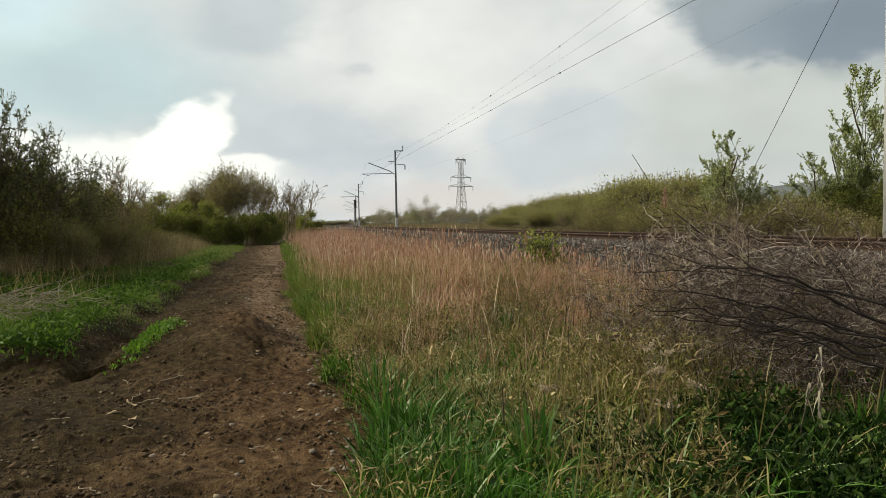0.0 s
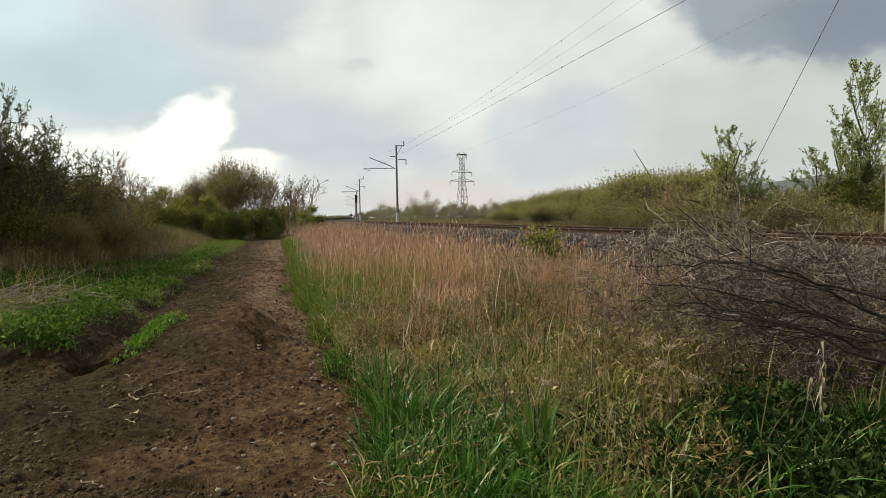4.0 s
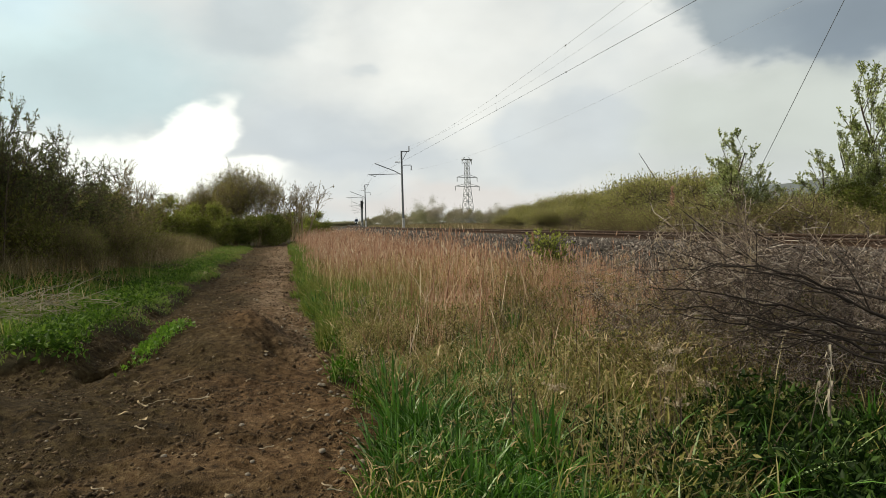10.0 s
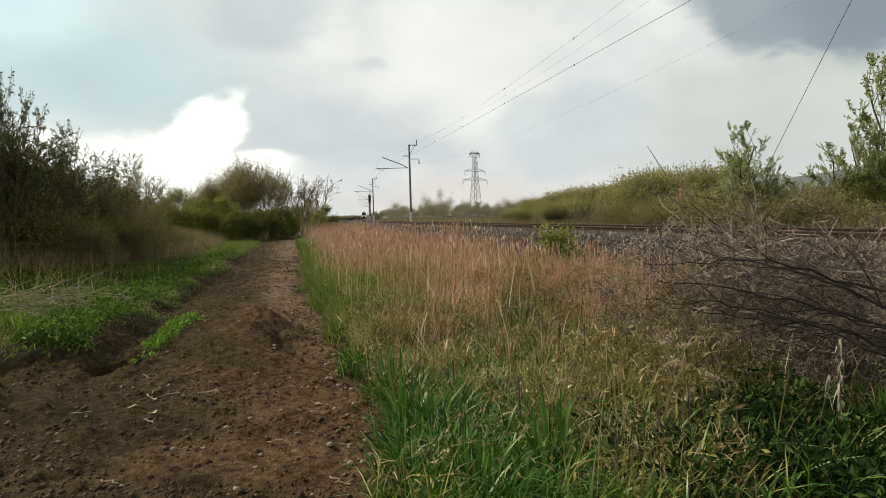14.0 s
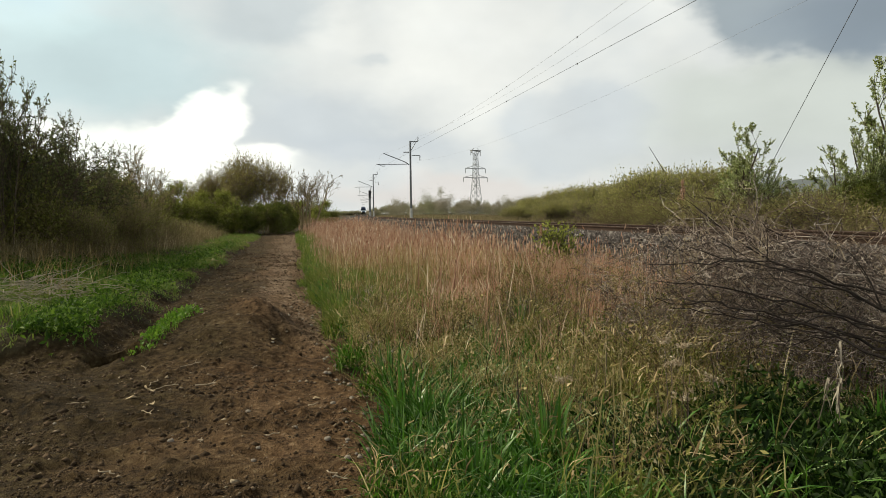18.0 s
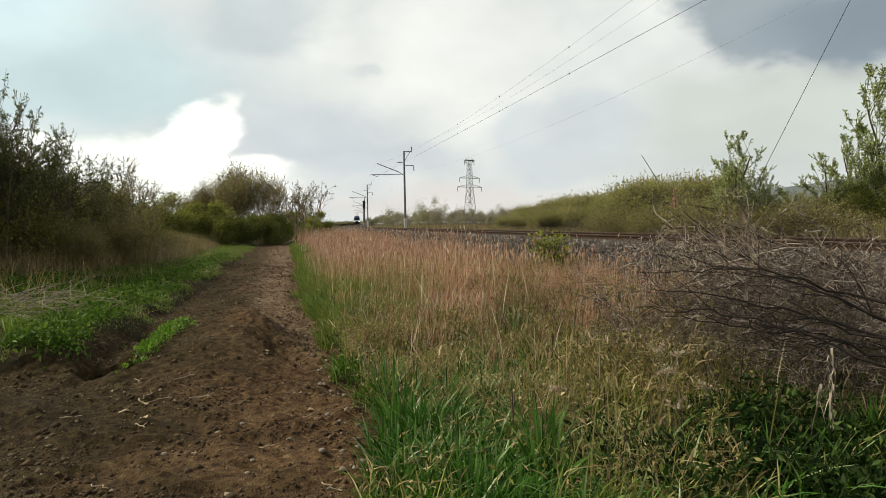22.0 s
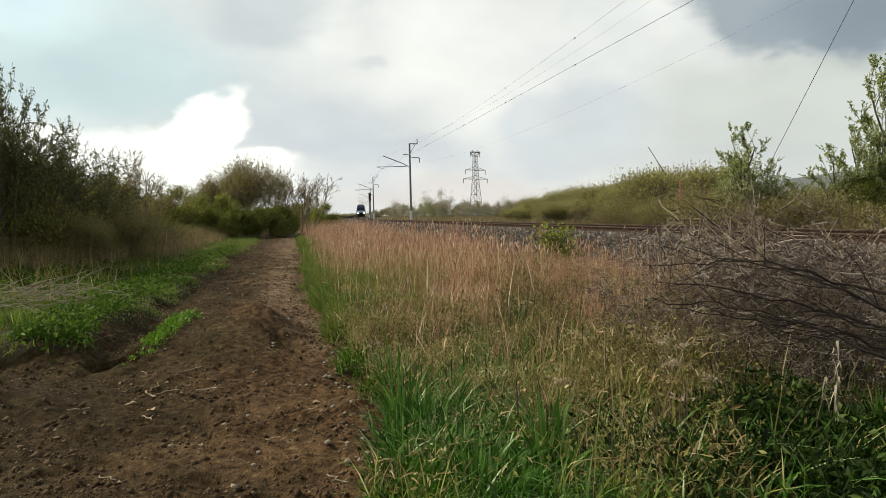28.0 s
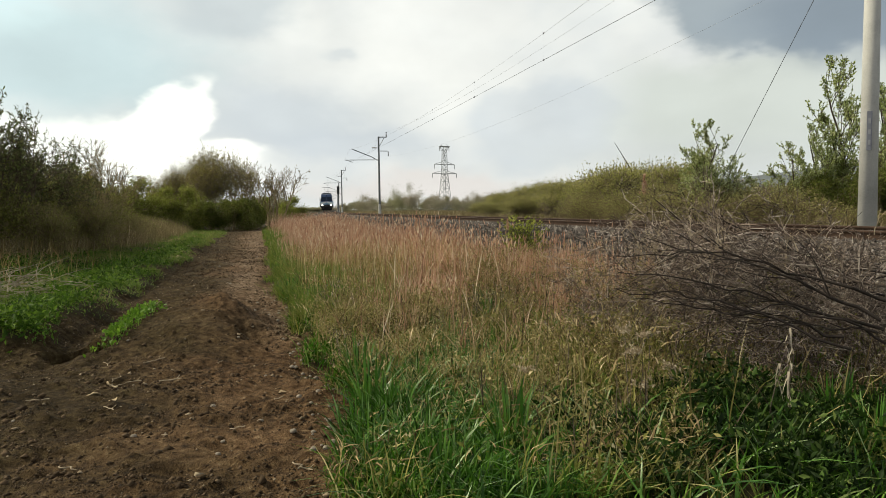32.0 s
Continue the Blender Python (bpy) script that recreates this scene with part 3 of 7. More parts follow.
M_WIRE2 = worn("wire_steel", [(0.2, (0.22, 0.23, 0.24)), (0.8, (0.36, 0.37, 0.38))], 2, 20, 0.5, 0.3, 0.05)
M_BLACK = worn("black_enamel", [(0.2, (0.012, 0.012, 0.013)), (0.8, (0.035, 0.035, 0.036))], 4, 40, 0.5, 0, 0.1)
M_BARK = worn("grey_bark", [(0.2, (0.035, 0.027, 0.02)), (0.5, (0.075, 0.058, 0.045)), (0.85, (0.15, 0.12, 0.1))], 5, 60, 0.95, 0, 0.5, 0.01)
M_BARK_PALE = islands("pale_twigs", [(0, (0.11, 0.085, 0.066)), (0.6, (0.22, 0.17, 0.135)), (1, (0.38, 0.31, 0.255))], 0.9, 0)
M_TWIG = islands("dark_twigs", [(0, (0.04, 0.03, 0.021)), (0.7, (0.095, 0.072, 0.052)), (1, (0.16, 0.125, 0.095))], 0.9, 0)
M_BRUSH = islands("dead_brushwood", [(0, (0.03, 0.022, 0.02)), (0.45, (0.1, 0.075, 0.064)), (0.72, (0.22, 0.175, 0.15)), (0.88, (0.46, 0.385, 0.335)), (1, (0.7, 0.63, 0.56))], 0.9, 0)
M_REED = islands("dry_reed", [(0, (0.2, 0.09, 0.058)), (0.35, (0.5, 0.27, 0.18)), (0.7, (0.66, 0.43, 0.31)), (0.88, (0.8, 0.63, 0.45)), (1, (0.92, 0.83, 0.67))], 0.8, 0.25, 0.2, (0.5, (0.4, 0.25, 0.17)))
M_STRAW = islands("dry_grass", [(0, (0.14, 0.095, 0.032)), (0.5, (0.34, 0.255, 0.105)), (0.85, (0.5, 0.4, 0.2)), (1, (0.75, 0.64, 0.41))], 0.8, 0.25, 0.2)
M_DRYBROWN = islands("brown_dry_grass", [(0, (0.11, 0.085, 0.042)), (0.5, (0.26, 0.2, 0.11)), (0.85, (0.42, 0.33, 0.2)), (1, (0.68, 0.57, 0.38))], 0.85, 0.25, 0.2, (0.4, (0.15, 0.14, 0.05)))
M_THATCH = islands("dead_thatch", [(0, (0.04, 0.028, 0.014)), (0.5, (0.2, 0.145, 0.07)), (0.85, (0.48, 0.36, 0.2)), (1, (0.78, 0.66, 0.44))], 0.9, 0.2, 0.15)
M_WEED = islands("weed_stems", [(0, (0.035, 0.045, 0.009)), (0.4, (0.15, 0.165, 0.036)), (0.72, (0.42, 0.37, 0.125)), (1, (0.7, 0.61, 0.33))], 0.8, 0.32, 0.2, (1.1, (0.2, 0.24, 0.045)))
M_GRASS = islands("lush_grass", [(0, (0.016, 0.052, 0.004)), (0.45, (0.045, 0.135, 0.009)), (0.85, (0.11, 0.26, 0.022)), (1, (0.3, 0.42, 0.12))], 0.55, 0.32, 0.18)
M_BROAD = islands("broad_blades", [(0, (0.014, 0.05, 0.005)), (0.45, (0.042, 0.125, 0.012)), (0.8, (0.12, 0.26, 0.045)), (1, (0.42, 0.54, 0.28))], 0.38, 0.28, 0.4)
M_TURF = islands("short_turf", [(0, (0.05, 0.1, 0.012)), (0.5, (0.11, 0.205, 0.022)), (0.9, (0.19, 0.3, 0.04)), (1, (0.36, 0.33, 0.13))], 0.6, 0.4, 0.35, (0.9, (0.19, 0.18, 0.055)))
M_HERB = islands("bright_herb", [(0, (0.06, 0.14, 0.01)), (0.6, (0.12, 0.25, 0.018)), (1, (0.2, 0.34, 0.04))], 0.55, 0.4, 0.4)
# deep green, darkened further to stand for shade below the brushwood
M_NETTLE_SHADED = islands("shaded_herb", [(0, (0.007, 0.018, 0.003)), (0.6, (0.017, 0.041, 0.005)), (0.9, (0.05, 0.1, 0.013)), (1, (0.18, 0.22, 0.075))], 0.6, 0.2, 0.15)
M_LEAF_DARK = islands("dark_leaves", [(0, (0.11, 0.125, 0.028)), (0.6, (0.23, 0.245, 0.06)), (1, (0.38, 0.38, 0.11))], 0.7, 0.52, 0.2)
M_LEAF_HAW = islands("hawthorn_leaves", [(0, (0.11, 0.14, 0.02)), (0.6, (0.25, 0.29, 0.05)), (1, (0.45, 0.47, 0.13))], 0.7, 0.45, 0.2)
M_LEAF_BUD = islands("olive_buds", [(0, (0.17, 0.155, 0.045)), (0.6, (0.31, 0.285, 0.09)), (1, (0.46, 0.41, 0.16))], 0.8, 0.5, 0.15)
M_LEAF_WILLOW = islands("willow_leaves", [(0, (0.24, 0.25, 0.075)), (0.6, (0.4, 0.4, 0.125)), (1, (0.6, 0.57, 0.25))], 0.7, 0.45, 0.2)
M_LEAF_POPLAR = islands("poplar_leaves", [(0, (0.18, 0.23, 0.065)), (0.5, (0.36, 0.42, 0.15)), (1, (0.62, 0.66, 0.38))], 0.55, 0.55, 0.35)
M_LEAF_DEEP = islands("deep_green_leaves", [(0, (0.06, 0.085, 0.013)), (0.6, (0.145, 0.18, 0.032)), (1, (0.28, 0.31, 0.08))], 0.7, 0.4, 0.2)
M_LEAF_SHOOT = islands("shoot_leaves", [(0, (0.05, 0.065, 0.02)), (0.6, (0.11, 0.13, 0.04)), (1, (0.22, 0.24, 0.085))], 0.6, 0.35, 0.3)
M_TWIG_BROWN = islands("brown_twigs", [(0, (0.09, 0.072, 0.036)), (0.6, (0.22, 0.175, 0.095)), (1, (0.38, 0.31, 0.18))], 0.9, 0)
M_FAR_WOOD = islands("far_wood_haze", [(0, (0.24, 0.2, 0.16)), (0.5, (0.35, 0.3, 0.24)), (1, (0.47, 0.42, 0.34))], 0.95, 0.35, 0.1, (0.03, (0.26, 0.3, 0.12)))
# blue-grey of distance haze painted into the hill's base colour
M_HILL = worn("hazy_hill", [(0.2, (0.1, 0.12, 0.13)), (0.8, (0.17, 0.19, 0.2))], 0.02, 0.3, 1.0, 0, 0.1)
M_CLOD = islands("earth_clods", [(0, (0.035, 0.022, 0.012)), (0.6, (0.08, 0.053, 0.03)), (0.94, (0.14, 0.096, 0.06)), (1, (0.34, 0.28, 0.2))], 0.95, 0)
M_PEBBLE = worn("pale_pebble", [(0.2, (0.17, 0.14, 0.11)), (0.8, (0.36, 0.32, 0.27))], 10, 60, 0.85)
M_STICK = worn("bleached_stick", [(0.2, (0.28, 0.22, 0.15)), (0.8, (0.5, 0.42, 0.31))], 10, 90, 0.85)
M_DEADLEAF = worn("dead_leaf", [(0.2, (0.3, 0.22, 0.13)), (0.8, (0.52, 0.42, 0.28))], 20, 90, 0.8)
M_FLUFF = islands("seed_heads", [(0, (0.3, 0.23, 0.14)), (0.6, (0.5, 0.41, 0.29)), (1, (0.76, 0.68, 0.54))], 0.9, 0.3)
M_PAPER = islands("papery_leaves", [(0, (0.36, 0.3, 0.23)), (1, (0.66, 0.59, 0.48))], 0.8, 0.35)

# ---- ground ----
def grown_axis(fine0, fine1, step, far0, far1, ratio=1.12):
    mid = list(np.arange(fine0, fine1, step))
    a, s = [fine0], step
    while a[-1] > far0:
        s *= ratio
        a.append(a[-1] - s)
    b, s = [mid[-1]], step
    while b[-1] < far1:
        s *= ratio
        b.append(b[-1] + s)
    return np.array(a[:0:-1] + mid + b[1:])


def make_ground():
    xs = grown_axis(-3.6, 1.0, 0.04, -3000, 3000)
    ys = grown_axis(2.6, 13.0, 0.04, -3000, 3500, 1.10)
    X, Y = np.meshgrid(xs, ys)
    Z = ground_z(X, Y)
    nx, ny = len(xs), len(ys)
    i = np.arange(nx * ny).reshape(ny, nx)
    q = np.stack([i[:-1, :-1], i[:-1, 1:], i[1:, 1:], i[1:, :-1]], -1).reshape(-1, 4)
    me = mesh_np("ground", np.stack([X, Y, Z], -1), [q])
    at = me.attributes.new("earth", "FLOAT", "POINT")
    pm = path_mask(X, Y) * sstep(64, 56, Y)
    at.data.foreach_set("value", pm.ravel().astype(np.float32))
    # trodden, stony line that passes the heap
    line = -0.35 + 0.5 * gauss(X * 0, Y, 0, 8.6, 1, 2.6) + 0.12 * fbm(X, Y, 1.1, 2, 97)
    tr = np.exp(-((X - line) / (0.34 + 0.01 * Y)) ** 2) * sstep(7.6, 9.6, Y + 0.9 * X) * (0.5 + 0.5 * sstep(0.3, 0.6, vnoise(X * 2.6, Y * 1.3, 98)))
    at = me.attributes.new("trodden", "FLOAT", "POINT")
    at.data.foreach_set("value", (tr * pm).ravel().astype(np.float32))
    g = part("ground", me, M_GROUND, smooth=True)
    tagged(g, "dug-up brown earth track between rough grass verges", "ground", kind="structure")


make_ground()
RAIL_Z, TRACK_X = 1.12, 9.3


# ---- railway: ballast bed, rails, sleepers ----
def sweep(profile, ys, dx=0.0):
    """Sweeps an (across, up) profile along the line of the railway."""
    pr = np.array(profile)
    ys = np.asarray(ys, float)
    cx = TRACK_X + dx + curve_x(ys)
    v = np.stack([cx[:, None] + pr[None, :, 0], np.repeat(ys[:, None], len(pr), 1), np.repeat(pr[None, :, 1], len(ys), 0)], -1)
    n, k = len(ys), len(pr)
    i = np.arange(n * k).reshape(n, k)
    return v.reshape(-1, 3), i


def make_track():
    ys = np.concatenate([np.arange(-60, 40, 2.0), np.arange(40, 1200, 8.0)])
    bed = [(-4.2, 0.02), (-3.9, 0.12), (-3.2, 0.45), (-2.45, 0.86), (-2.2, 0.93), (-0.9, 0.95), (0.9, 0.95), (2.2, 0.93), (2.5, 0.86), (3.3, 0.5), (4.0, 0.3)]
    v, i = sweep(bed, ys)
    q = np.stack([i[:-1, :-1], i[:-1, 1:], i[1:, 1:], i[1:, :-1]], -1).reshape(-1, 4)
    tagged(part("ballast_bed", mesh_np("ballast_bed", v, [q]), M_BED, smooth=True), "grey crushed stone ballast bed of the railway", "railway", kind="structure")
    rail = [(-0.075, -0.172), (0.075, -0.172), (0.075, -0.16), (0.02, -0.14), (0.012, -0.12), (0.012, -0.045), (0.036, -0.035), (0.036, -0.006), (0.028, 0.0),
            (-0.028, 0.0), (-0.036, -0.006), (-0.036, -0.035), (-0.012, -0.045), (-0.012, -0.12), (-0.02, -0.14), (-0.075, -0.16)]
    track = tagged(new("railway_track"), "single railway track with rusty rails on sleepers", "railway", kind="structure")
    for side in (-0.75, 0.75):
        v, i = sweep([(a, b + RAIL_Z) for a, b in rail], ys, side)
        j = np.roll(i, -1, 1)
        q = np.stack([i[:-1], j[:-1], j[1:], i[1:]], -1).reshape(-1, 4)
        me = mesh_np("rail", v, [q])
        me.materials.append(M_RUST)
        me.materials.append(M_SHINY)
        idx = np.tile(np.array([1 if k in (8,) else 0 for k in range(len(rail))]), len(ys) - 1)
        me.polygons.foreach_set("material_index", idx.astype(np.int32))
        part("rail", me, M_RUST, track, "rusty steel rail with a worn bright head")
    bm = bmesh.new()
    bm_box(bm, 2.6, 0.26, 0.2, bevel=0.02)
    me = bpy.data.meshes.new("sleeper")
    bm.to_mesh(me)
    bm.free()
    me.materials.append(M_SLEEPER)
    for k in range(150):
        y = -20 + k * 0.62
        o = new("sleeper", me)
        o.parent = track
        o.location = (TRACK_X + float(curve_x(y)), y, 0.855)
    # stones on the shoulder towards the path and between the rails
    rng = np.random.default_rng(5)
    n = 60000
    y = 3 + 67 * rng.random(n) ** 1.9
    a = rng.uniform(-4.0, -0.8, n)
    z = np.interp(a, [p[0] for p in bed], [p[1] for p in bed])
    s = rng.uniform(0.017, 0.042, n) * (1 + 0.2 * rng.normal(size=n)).clip(0.6, 1.6)
    c = np.stack([TRACK_X + curve_x(y) + a, y, z + 0.3 * s], 1)
    base = np.array([[1, 0, 0], [-1, 0, 0], [0, 1, 0], [0, -1, 0], [0, 0, 1], [0, 0, -1]], float)
    v = c[:, None] + (base[None] * rng.uniform(0.6, 1.3, (n, 6, 1)) + rng.normal(size=(n, 6, 3)) * 0.25) * s[:, None, None]
    f = np.array([[0, 2, 4], [2, 1, 4], [1, 3, 4], [3, 0, 4], [2, 0, 5], [1, 2, 5], [3, 1, 5], [0, 3, 5]])
    fs = (np.arange(n) * 6)[:, None, None] + f[None]
    tagged(part("ballast_stones", mesh_np("ballast_stones", v, [fs.reshape(-1, 3)]), M_STONE), "loose angular grey ballast stones beside the rail", "stones", kind="stuff")


make_track()


# ---- overhead line ----
def wire_geo(pts, r):
    p = np.array(pts, float)
    n = len(p) - 1
    return seg_geo(p[:-1], p[1:], np.full(n, r), np.full(n, r), 4)


def wire(name, spans, r, material, label):
    parts = [wire_geo(s, r) for s in spans]
    v, f = join_geo(parts)
    return tagged(part(name, mesh_np(name, v, f), material), label, "wire")


def span(a, b, sag, n=24):
    a, b = np.array(a, float), np.array(b, float)
    t = np.linspace(0, 1, n + 1)[:, None]
    p = a + (b - a) * t
    p[:, 2:] -= 4 * sag * t * (1 - t)
    return p


MAST_Y = [-50.3, 11.4, 73.3, 136.0, 198.0, 260.0, 322.0]
CONTACT_Z, MESSENGER_Z = RAIL_Z + 5.45, RAIL_Z + 6.85


def mast_x(y):
    return TRACK_X + 2.95 + float(curve_x(y))


def insulator(parent, a, b, k=5):
    a, b = Vector(a), Vector(b)
    bm = bmesh.new()
    bm_rod(bm, a, b, 0.03)
    for i in range(k):
        c = a.lerp(b, (i + 0.5) / k)
        d = (b - a).normalized() * 0.02
        bm_rod(bm, c - d, c + d, 0.085, 0.05, 10)
    part("insulator", bm, M_CERAMIC, parent, "dark ribbed insulator")


def make_mast(y, top=8.35):
    x, z0 = mast_x(y), 0.75
    t = tagged(new("catenary_mast"), "round pale concrete catenary mast beside the railway", "mast", "masts along the railway")
    t.location = (x, y, z0)
    H = RAIL_Z + top - z0 - 0.1
    if y < 40:
        bm = bmesh.new()
        bm_rod(bm, (0, 0, -0.6), (0, 0, H), 0.185, 0.125, 24)
        part("pole", bm, M_CONC, t, smooth=True)
    else:
        tagged(t, "slim grey steel catenary mast beside the railway")
        bm = bmesh.new()
        bm_rod(bm, (0, 0, 1.2), (0, 0, H), 0.125, 0.09, 12)
        part("pole", bm, M_STEEL, t)
        bm = bmesh.new()
        bm_rod(bm, (0, 0, -0.6), (0, 0, 1.3), 0.17, 0.15, 12)
        part("socket", bm, M_CONC, t, "pale concrete socket")
    bm = bmesh.new()
    bm_rod(bm, (0, 0, -0.5), (0, 0, 0.1), 0.42, 0.38, 16)
    part("footing", bm, M_SLEEPER, t, "rough concrete footing")
    # top arm that carries the feeder
    bm = bmesh.new()
    bm_box(bm, 0.95, 0.09, 0.09, (0.4, 0, H - 0.05))
    bm_rod(bm, (0.1, 0, H - 1.0), (0.62, 0, H - 0.1), 0.03)
    part("top_arm", bm, M_STEEL, t, "steel bracket at the top of the mast")
    insulator(t, (0.85, 0, H), (0.85, 0, H + 0.5))
    bm = bmesh.new()
    bm_box(bm, 0.9, 0.07, 0.07, (0.6, 0, H - 1.55))
    part("side_arm", bm, M_STEEL, t, "short steel side arm")
    insulator(t, (1.05, 0, H - 1.6), (1.05, 0, H - 2.1))
    # cantilever over the track
    cz, mz = CONTACT_Z - z0, MESSENGER_Z - z0
    bm = bmesh.new()
    bm_rod(bm, (-0.75, 0, mz - 1.15 + 0.35), (-2.95, 0, mz + 0.05), 0.045)
    bm_rod(bm, (-0.4, 0, cz + 0.3), (-3.7, 0, cz + 0.25), 0.035)
    bm_rod(bm, (-3.6, 0, cz + 0.25), (-2.85, 0, cz + 0.02), 0.02)
    part("cantilever", bm, M_STEEL, t, "tubular steel cantilever over the track")
    insulator(t, (-0.15, 0, mz - 1.15), (-0.75, 0, mz - 0.8))
    insulator(t, (-0.15, 0, mz + 0.2), (-0.75, 0, mz + 0.18))
    return t, H


MASTS = [make_mast(y) for y in MAST_Y]


def number_plate(t):
    bm = bmesh.new()
    bm_box(bm, 0.095, 0.02, 0.8, (0, 0, 0), bevel=0.004)
    for v in bm.verts:
        v.co.y += 0.6 * v.co.x ** 2 * 3
    p = part("number_plate", bm, M_PLATE, t, "blue-grey plate with unreadable marks")
    ang = math.atan2(-t.location.y, -t.location.x)
    p.location, p.rotation_euler = (math.cos(ang) * 0.185, math.sin(ang) * 0.185, 2.25), (0, 0, ang + math.pi / 2)
    for k in range(3):
        bm = bmesh.new()
        bm_box(bm, 0.045, 0.008, 0.1, (0, -0.012, -0.24 + 0.22 * k))
        part("mark", bm, M_PLATE_MARK, p)


M_PLATE = worn("blue_plate", [(0.2, (0.12, 0.13, 0.17)), (0.8, (0.2, 0.21, 0.26))], 4, 40, 0.6)
M_PLATE_MARK = worn("plate_marks", [(0.2, (0.2, 0.21, 0.24)), (0.8, (0.28, 0.29, 0.32))], 8, 60, 0.6)
number_plate(MASTS[1][0])


GUY_TOP, GUY_FOOT = (12.25, 11.4, 8.08), (14.32, 20.14, 0.62)


def make_wires():
    contact, messenger, feeder, feeder2, drops = [], [], [], [], []
    for k in range(len(MAST_Y) - 1):
        ya, yb = MAST_Y[k], MAST_Y[k + 1]
        st = 0.2 if k % 2 else -0.2
        ca = (mast_x(ya) - 2.95 + st, ya, CONTACT_Z)
        cb = (mast_x(yb) - 2.95 - st, yb, CONTACT_Z)
        ma = (mast_x(ya) - 2.95 + st, ya, MESSENGER_Z)
        mb = (mast_x(yb) - 2.95 - st, yb, MESSENGER_Z)
        c, m = span(ca, cb, 0.05), span(ma, mb, 0.95)
        contact.append(c)
        messenger.append(m)
        for k2 in range(8):
            t = (2.66 + 7.74 * k2) / 61.9 * 24
            i, f = int(t), t - int(t)
            drops.append([c[i] * (1 - f) + c[i + 1] * f, m[i] * (1 - f) + m[i + 1] * f])
        H = 0.75 + MASTS[k][1]
        feeder.append(span((mast_x(ya) + 0.85, ya, H + 0.5), (mast_x(yb) + 0.85, yb, H + 0.5), 0.9))
        feeder2.append(span((mast_x(ya) + 1.05, ya, H - 2.1), (mast_x(yb) + 1.05, yb, H - 2.1), 0.9))
    line = tagged(new("overhead_line"), "dark overhead line with thin droppers above the railway", "wire")

    def strand(name, pts, r, material, label=""):
        v, f = join_geo([wire_geo(p, r) for p in pts])
        part(name, mesh_np(name, v, f), material, line, label)
    strand("contact_wire", contact, 0.0068, M_WIRE, "dark copper contact wire")
    strand("messenger_wire", messenger, 0.0045, M_WIRE2, "thin messenger wire")
    for d in drops:
        strand("dropper", [d], 0.0006, M_WIRE2)
        if d[0][1] < 45:
            for e in d:
                bm = bmesh.new()
                bm_box(bm, 0.03, 0.04, 0.05, tuple(e), bevel=0.006)
                part("clamp", bm, M_BLACK, line, "small dark dropper clamp")
    wire("feeder_wire", feeder, 0.0045, M_WIRE2, "thin grey feeder wire on the mast tops")
    wire("feeder_wire", feeder2, 0.003, M_WIRE2, "thin grey wire on the side arms")
    guy = span(GUY_TOP, GUY_FOOT, 0.0, 2)
    wire("guy_wire", [guy], 0.009, M_STEEL, "grey stranded guy wire anchoring the concrete mast")


make_wires()


# ---- signal and pylon ----
def make_signal():
    y = 190.0
    t = tagged(new("railway_signal"), "railway light signal on a grey post", "signal")
    t.location = (mast_x(y) - 0.2, y, 0.7)
    bm = bmesh.new()
    bm_rod(bm, (0, 0, 0), (0, 0, 6.6), 0.09, 0.08)
    part("post", bm, M_STEEL, t)
    bm = bmesh.new()
    bm_box(bm, 0.7, 0.25, 2.2, (0, -0.15, 6.2), bevel=0.1)
    h = part("signal_head", bm, M_BLACK, t, "black signal head")
    for k in range(3):
        bm = bmesh.new()
        bm_rod(bm, (0, -0.28, 5.6 + 0.55 * k), (0, -0.42, 5.6 + 0.55 * k), 0.13)
        part("lamp_hood", bm, M_BLACK, h)


make_signal()


def lattice(bm, za, wa, zb, wb, panels, r):
    for k in range(panels):
        z0, z1 = za + (zb - za) * k / panels, za + (zb - za) * (k + 1) / panels
        w0, w1 = wa + (wb - wa) * k / panels, wa + (wb - wa) * (k + 1) / panels
        c0 = [(-w0, -w0, z0), (w0, -w0, z0), (w0, w0, z0), (-w0, w0, z0)]
        c1 = [(-w1, -w1, z1), (w1, -w1, z1), (w1, w1, z1), (-w1, w1, z1)]
        for i in range(4):
            j = (i + 1) % 4
            bm_rod(bm, c0[i], c1[i], r, k=4)
            bm_rod(bm, c0[i], c1[j], r * 0.55, k=4)
            bm_rod(bm, c0[j], c1[i], r * 0.55, k=4)
            bm_rod(bm, c1[i], c1[j], r * 0.6, k=4)


def pylon_arm(bm, z, half, r):
    for s in (-1, 1):
        bm_rod(bm, (s * 1.2, -1, z), (s * half, 0, z), r, k=4)
        bm_rod(bm, (s * 1.2, 1, z), (s * half, 0, z), r, k=4)
        bm_rod(bm, (s * 1.2, 0, z + 1.5), (s * half, 0, z), r * 0.8, k=4)


